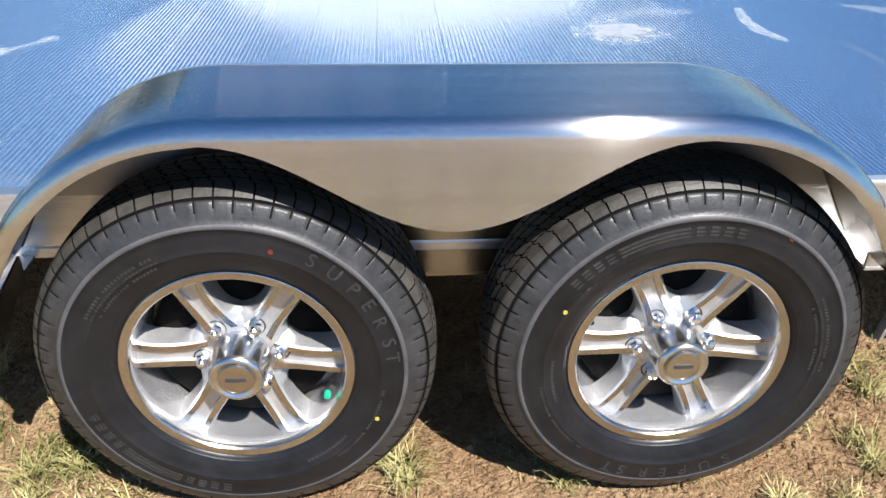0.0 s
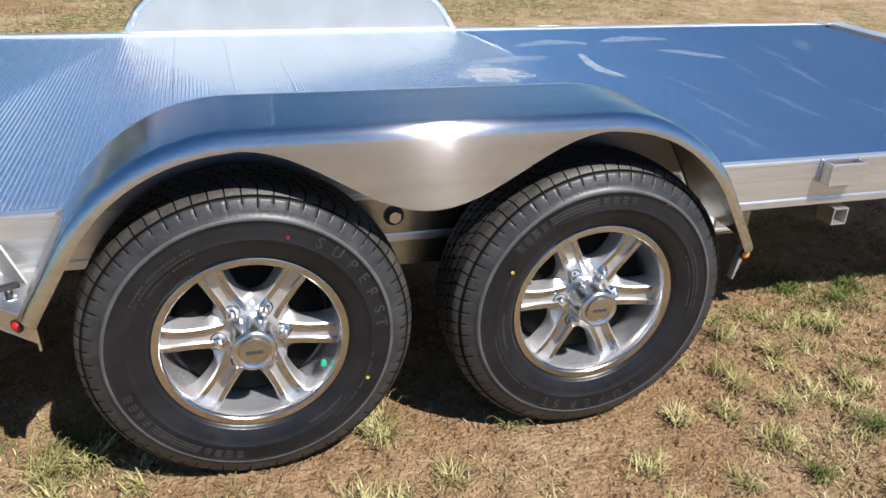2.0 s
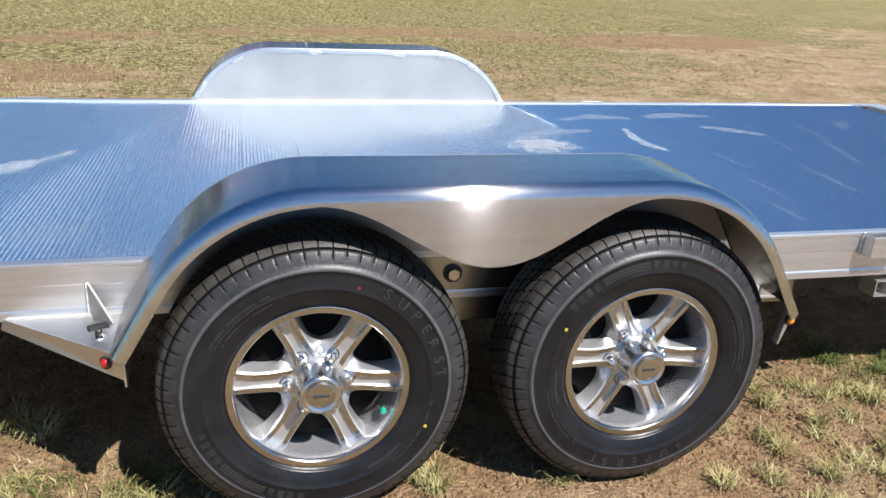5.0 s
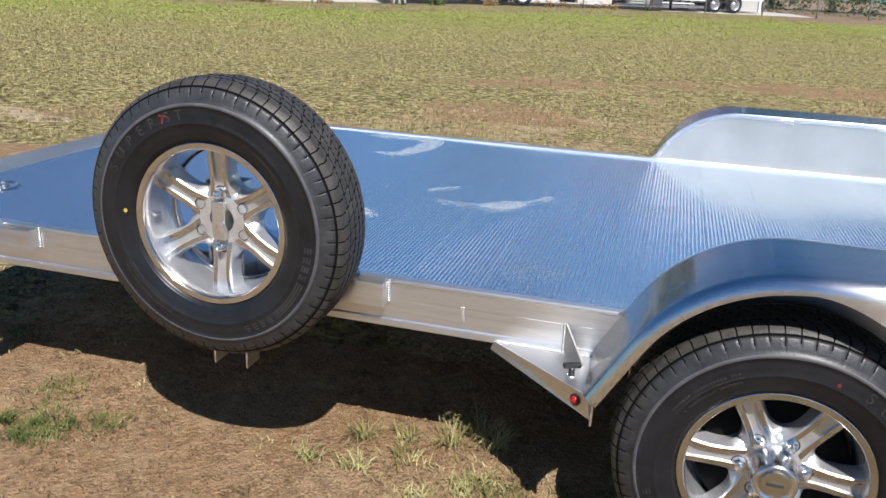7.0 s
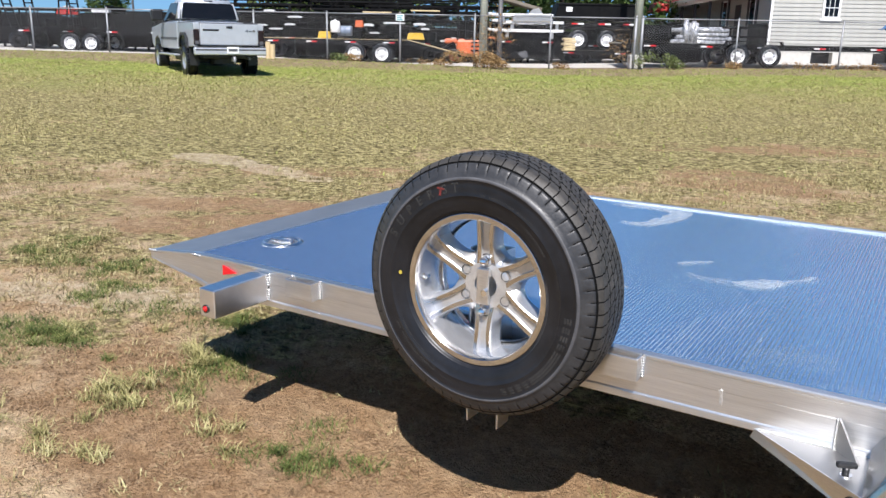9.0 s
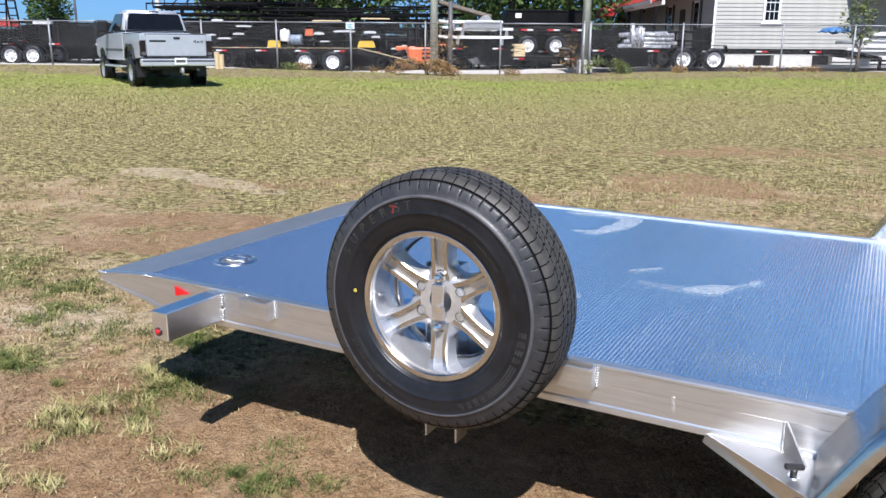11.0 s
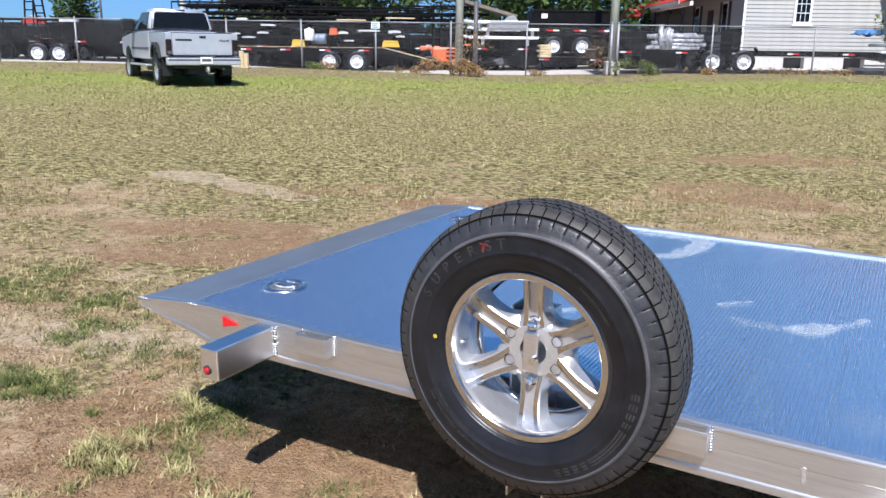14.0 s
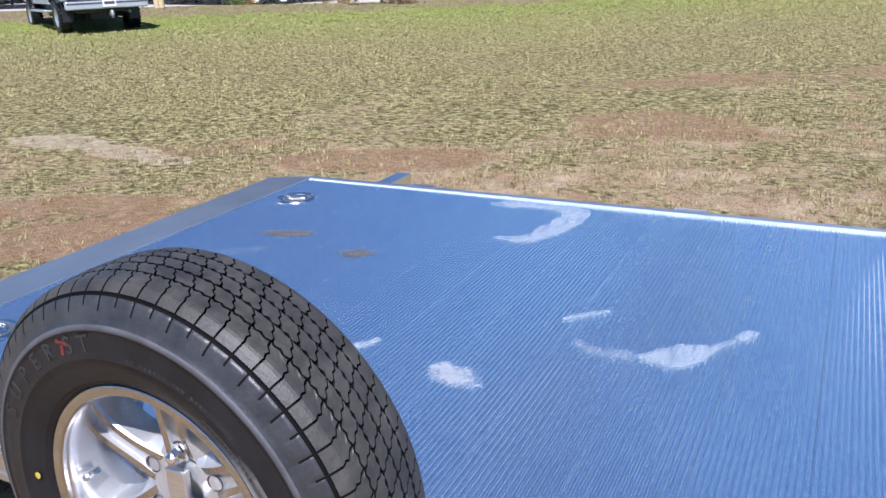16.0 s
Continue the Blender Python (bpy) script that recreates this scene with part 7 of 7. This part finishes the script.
def tree(u, v, tall, spread, base, n, material, label, leaf=0.3):
    t = place(empty("tree", label, "tree", "trees behind the yard"), u, v)
    stem = 0.024 * tall
    b = rod((0, 0, -0.3), (0.1, 0, tall * 0.6), stem, 10, None, stem * 0.5)
    for k in range(7):
        a = k * 2.4
        z = tall * (0.28 + 0.05 * k)
        rod((0.05, 0, z), (spread * 0.55 * math.cos(a), spread * 0.55 * math.sin(a), z + tall * 0.22), stem * 0.35, 6, b, stem * 0.15)
    part("trunk", b, BARK, t, "", True)
    shells = []
    for k in range(16):
        a, f = k * 2.4, (k + 0.5) / 16
        z = base + (tall - base) * f
        reach = spread * math.sin(math.pi * (0.12 + 0.85 * f)) * rng.uniform(0.35, 0.8)
        shells.append((reach * math.cos(a), reach * math.sin(a), z, spread * rng.uniform(0.32, 0.5)))
    piece("crown", leaf_cloud(n, shells, leaf), material, t)
    return t


for px, v, tall, spread, base, n, mat, leaf in ((187, 66, 5.3, 2.0, 0.8, 2600, LEAF, 0.26), (545, 50, 9.0, 4.6, 2.4, 4500, LEAF, 0.32), (700, 46, 10.0, 5.0, 2.6, 6000, LEAF, 0.3),
                                                (640, 58, 5.0, 3.6, 0.6, 2500, PALE_LEAF, 0.3), (505, 60, 5.5, 3.2, 0.6, 2500, PALE_LEAF, 0.3), (985, 47, 10.0, 4.6, 1.5, 6000, LEAF, 0.3), (1080, 50, 11.0, 5.0, 1.5, 5500, LEAF, 0.3), (900, 58, 9.0, 4.6, 1.5, 3000, LEAF, 0.34), (1160, 60, 10.0, 4.5, 1.5, 3000, LEAF, 0.34)):
    tree(upx(px, v), v, tall, spread, base, int(n * 2.2), mat, "pale thin tree behind the parked trailers" if mat is PALE_LEAF else "broad dark green tree behind the yard", leaf * 0.66)


def bush(name, px, v, r, tall, n, material, label):
    shells = [(rng.uniform(-r, r), rng.uniform(-0.3, 0.3), rng.uniform(0.2, 0.8) * tall, 0.3 * tall + 0.12) for _ in range(14)]
    ob = tagged(piece(name, leaf_cloud(n, shells, 0.045), material), label, "bush")
    return place(ob, upx(px, v), v)


bush("dry_vine", 845, 30.4, 1.15, 0.5, 4200, DRY_LEAF, "brown dried vine at the foot of the fence")
bush("dry_vine", 866, 31.4, 0.25, 2.0, 900, DRY_LEAF, "dried vine climbing a post")
bush("green_weeds", 1165, 31.1, 0.75, 0.6, 1800, PALE_LEAF, "bright green weeds at the foot of the fence")
bush("dry_shrub", 1100, 32.0, 0.35, 1.4, 500, DRY_LEAF, "thin dried shrub beside the fence")
sap = tree(upx(1625, 31.9), 31.9, 2.6, 0.75, 1.2, 500, PALE_LEAF, "young thin tree beside the fence", 0.09)
for px, r in ((585, 0.5), (610, 0.5), (740, 0.7), (985, 0.4), (1285, 0.5), (1420, 0.8), (1510, 0.9)):
    bush("fence_weeds", px, 31.45, r, 0.15, 700, DRY_LEAF if px % 3 else PALE_LEAF, "dry weeds along the foot of the fence")

# hedge and far trees past the end of the yard
def hedge(x, y, r, tall, n):
    shells = [(rng.uniform(-r, r), rng.uniform(-0.8, 0.8), rng.uniform(0.15, 0.75) * tall, 0.28 * tall + 0.15) for _ in range(16)]
    ob = tagged(piece("hedge_bush", leaf_cloud(n, shells, 0.09), LEAF), "dense dark green bush at the edge of the field", "bush", "bushes past the yard")
    ob.matrix_basis = pose(x, y, swell(x, y) - 0.05, 0, 0, YAW)


for u, v, r, tall, n in ((28.0, 20.5, 1.6, 2.2, 2600), (28.8, 23.0, 1.8, 2.8, 2600), (30.0, 25.5, 1.8, 3.2, 2600), (31.0, 28.0, 2.0, 3.2, 2600), (32.0, 31.0, 2.2, 3.4, 2600), (31.0, 34.5, 2.4, 3.4, 2400), (33.5, 38.0, 2.6, 3.8, 2400), (27.5, 36.5, 1.8, 1.6, 1800)):
    hedge(*yard(u, v), r, tall, n)
for px, v, r, tall, n in ((-40, 72, 3.0, 2.2, 1300), (60, 76, 3.2, 2.6, 1300), (150, 70, 3.0, 1.8, 1200), (270, 74, 3.2, 2.4, 1300), (380, 70, 3.0, 2.0, 1300), (480, 66, 3.0, 3.2, 1300), (590, 62, 3.0, 3.4, 1300), (770, 60, 3.0, 3.6, 1300), (850, 62, 3.0, 4.0, 1300)):
    hedge(*yard(upx(px, v) * DEPTH, v * DEPTH), r, tall, n)
for px, v, tall in ((1750, 52, 9.0), (1900, 50, 10.0), (2050, 47, 9.5), (2250, 44, 9.0), (2450, 40, 9.0)):
    tree(upx(px, v), v, tall, 4.6, 1.0, 5000, LEAF, "broad dark green tree past the yard", 0.24)
stock = black_trailer(upx(1745, 33.6), 33.6, 6.0, 0.80, (0.45, 1.45), stripes=0, r=0.36, rim=SATIN, label="low trailer loaded with white panels behind the fence")
part("white_panel", box(-3.0, 0.1, -0.02, 0.03, 0.62, 0.92, 0.01), WHITE_PAINT, stock)
part("white_panel", box(1.7, 3.0, -0.02, 0.03, 0.55, 0.85, 0.01), WHITE_PAINT, stock)
part("white_panel", box(-2.4, 2.6, 0.3, 0.36, 0.95, 1.2, 0.01), WHITE_PAINT, stock)
part("dark_hood", prism([(0.0, 0.02, 0.82), (1.9, 0.02, 0.82), (1.7, 0.02, 1.3), (0.3, 0.02, 1.25)], (0, 0.9, 0), bevel=0.04), BLACK_PAINT, stock)
# pale aluminium stock stacked beside the lean-to
for k in range(9):
    z = 0.15 + 0.15 * k
    ob = part("aluminium_beam", box(-1.9 + 0.5 * (k % 3) + 0.12 * k, 2.2 - 0.5 * (k % 2), -0.1 - 0.08 * (k % 3), 0.05, z, z + (0.1, 0.06, 0.14)[k % 3], 0.008), WHITE_PAINT if k % 3 else PLATE)
    tagged(ob, "white aluminium beam in a stack", "beam", "stacked beams")
    place(ob, upx(1640, 33.4), 33.4 + 0.07 * (k % 4))
def tarpaulin():
    """A slumped folded sheet with creases."""
    b = bmesh.new()
    bmesh.ops.create_grid(b, x_segments=16, y_segments=8, size=0.5)
    for v in b.verts:
        e = min(1.0, (0.5 - abs(v.co.x)) * 6) * min(1.0, (0.5 - abs(v.co.y)) * 6)
        v.co.z = 0.06 + 0.15 * e + 0.09 * noise.noise(Vector((v.co.x * 5, v.co.y * 5, 1.0)))
        v.co.x *= 0.9
    bmesh.ops.solidify(b, geom=list(b.faces), thickness=0.03)
    ob = tagged(part("blue_tarpaulin", b, BLUE_TARP, None, "", True), "slumped pale blue tarpaulin on the beam stack", "tarpaulin")
    place(ob, upx(1578, 33.2), 33.2, 5, 1.42)


tarpaulin()
# wrapped goods and timber on the long trailer


FILM_WRAP = surface("crumpled clear film", (0.10, 0.10, 0.11), (0.55, 0.56, 0.58), 9, 0.25, 0.2, 0.02, 14, 0.1)


def bundle(px, v, n, length, upright, label):
    """Tubes strapped together under shiny film."""
    t = place(empty("wrapped_tube_pack", label, "bundle", "wrapped packs"), upx(px, v), v, 3, 0.86)
    for k in range(n):
        b = bmesh.new()
        y, z = 0.2 * (k % 3) + 0.03 * rng.normal(), 0.14 * (k // 3) + 0.02 * rng.normal()
        if upright:
            rod((0.16 * (k % 3), 0.16 * (k // 3), 0.0), (0.16 * (k % 3) + 0.05 * rng.normal(), 0.16 * (k // 3), length * rng.uniform(0.8, 1.0)), 0.09, 9, b)
        else:
            rod((-length / 2 + 0.2 * rng.normal(), y, z + 0.08), (length / 2 + 0.1 * rng.normal(), y, z + 0.08 + 0.05 * rng.normal()), 0.085, 9, b)
        part("tube", b, FILM_WRAP, t, "", True)
    return t


bundle(1240, 33.2, 12, 1.8, False, "pack of tubes wrapped in clear plastic on the long trailer")
bundle(1208, 33.1, 6, 0.95, True, "upright pack of tubes wrapped in clear plastic")
for dx, tall in ((-0.09, 0.58), (0.08, 0.5)):
    ob = part("timber_post_stub", rod((0, 0, 0), (0, 0, tall), 0.085, 12), NEW_WOOD)
    tagged(ob, "short round yellow timber post at the fence", "timber", "timber stubs")
    place(ob, upx(470, 30.6) + dx, 30.6)
def gravel_sheet():
    """Gravel that follows the soil behind the fence, 3 cm thick."""
    bm = bmesh.new()
    grid = []
    for i in range(27):
        row = []
        for j in range(10):
            x, y = yard(-26 + 2 * i, 30.3 + 2 * j)
            row.append(bm.verts.new((x, y, swell(x, y) + 0.03 + (0.05 if j else -0.06))))
        grid.append(row)
    for p, q in zip(grid, grid[1:]):
        for j in range(9):
            bm.faces.new((p[j], q[j], q[j + 1], p[j + 1]))
    return bm


yard_pad = part("gravel_pad", gravel_sheet(), surface("pale gravel", (0.36, 0.33, 0.29), (0.52, 0.49, 0.44), 6, 0.9, 0.0, 0.01, 40), None, "pale gravel yard behind the fence", True)
tagged(yard_pad, "", "gravel", kind="structure")
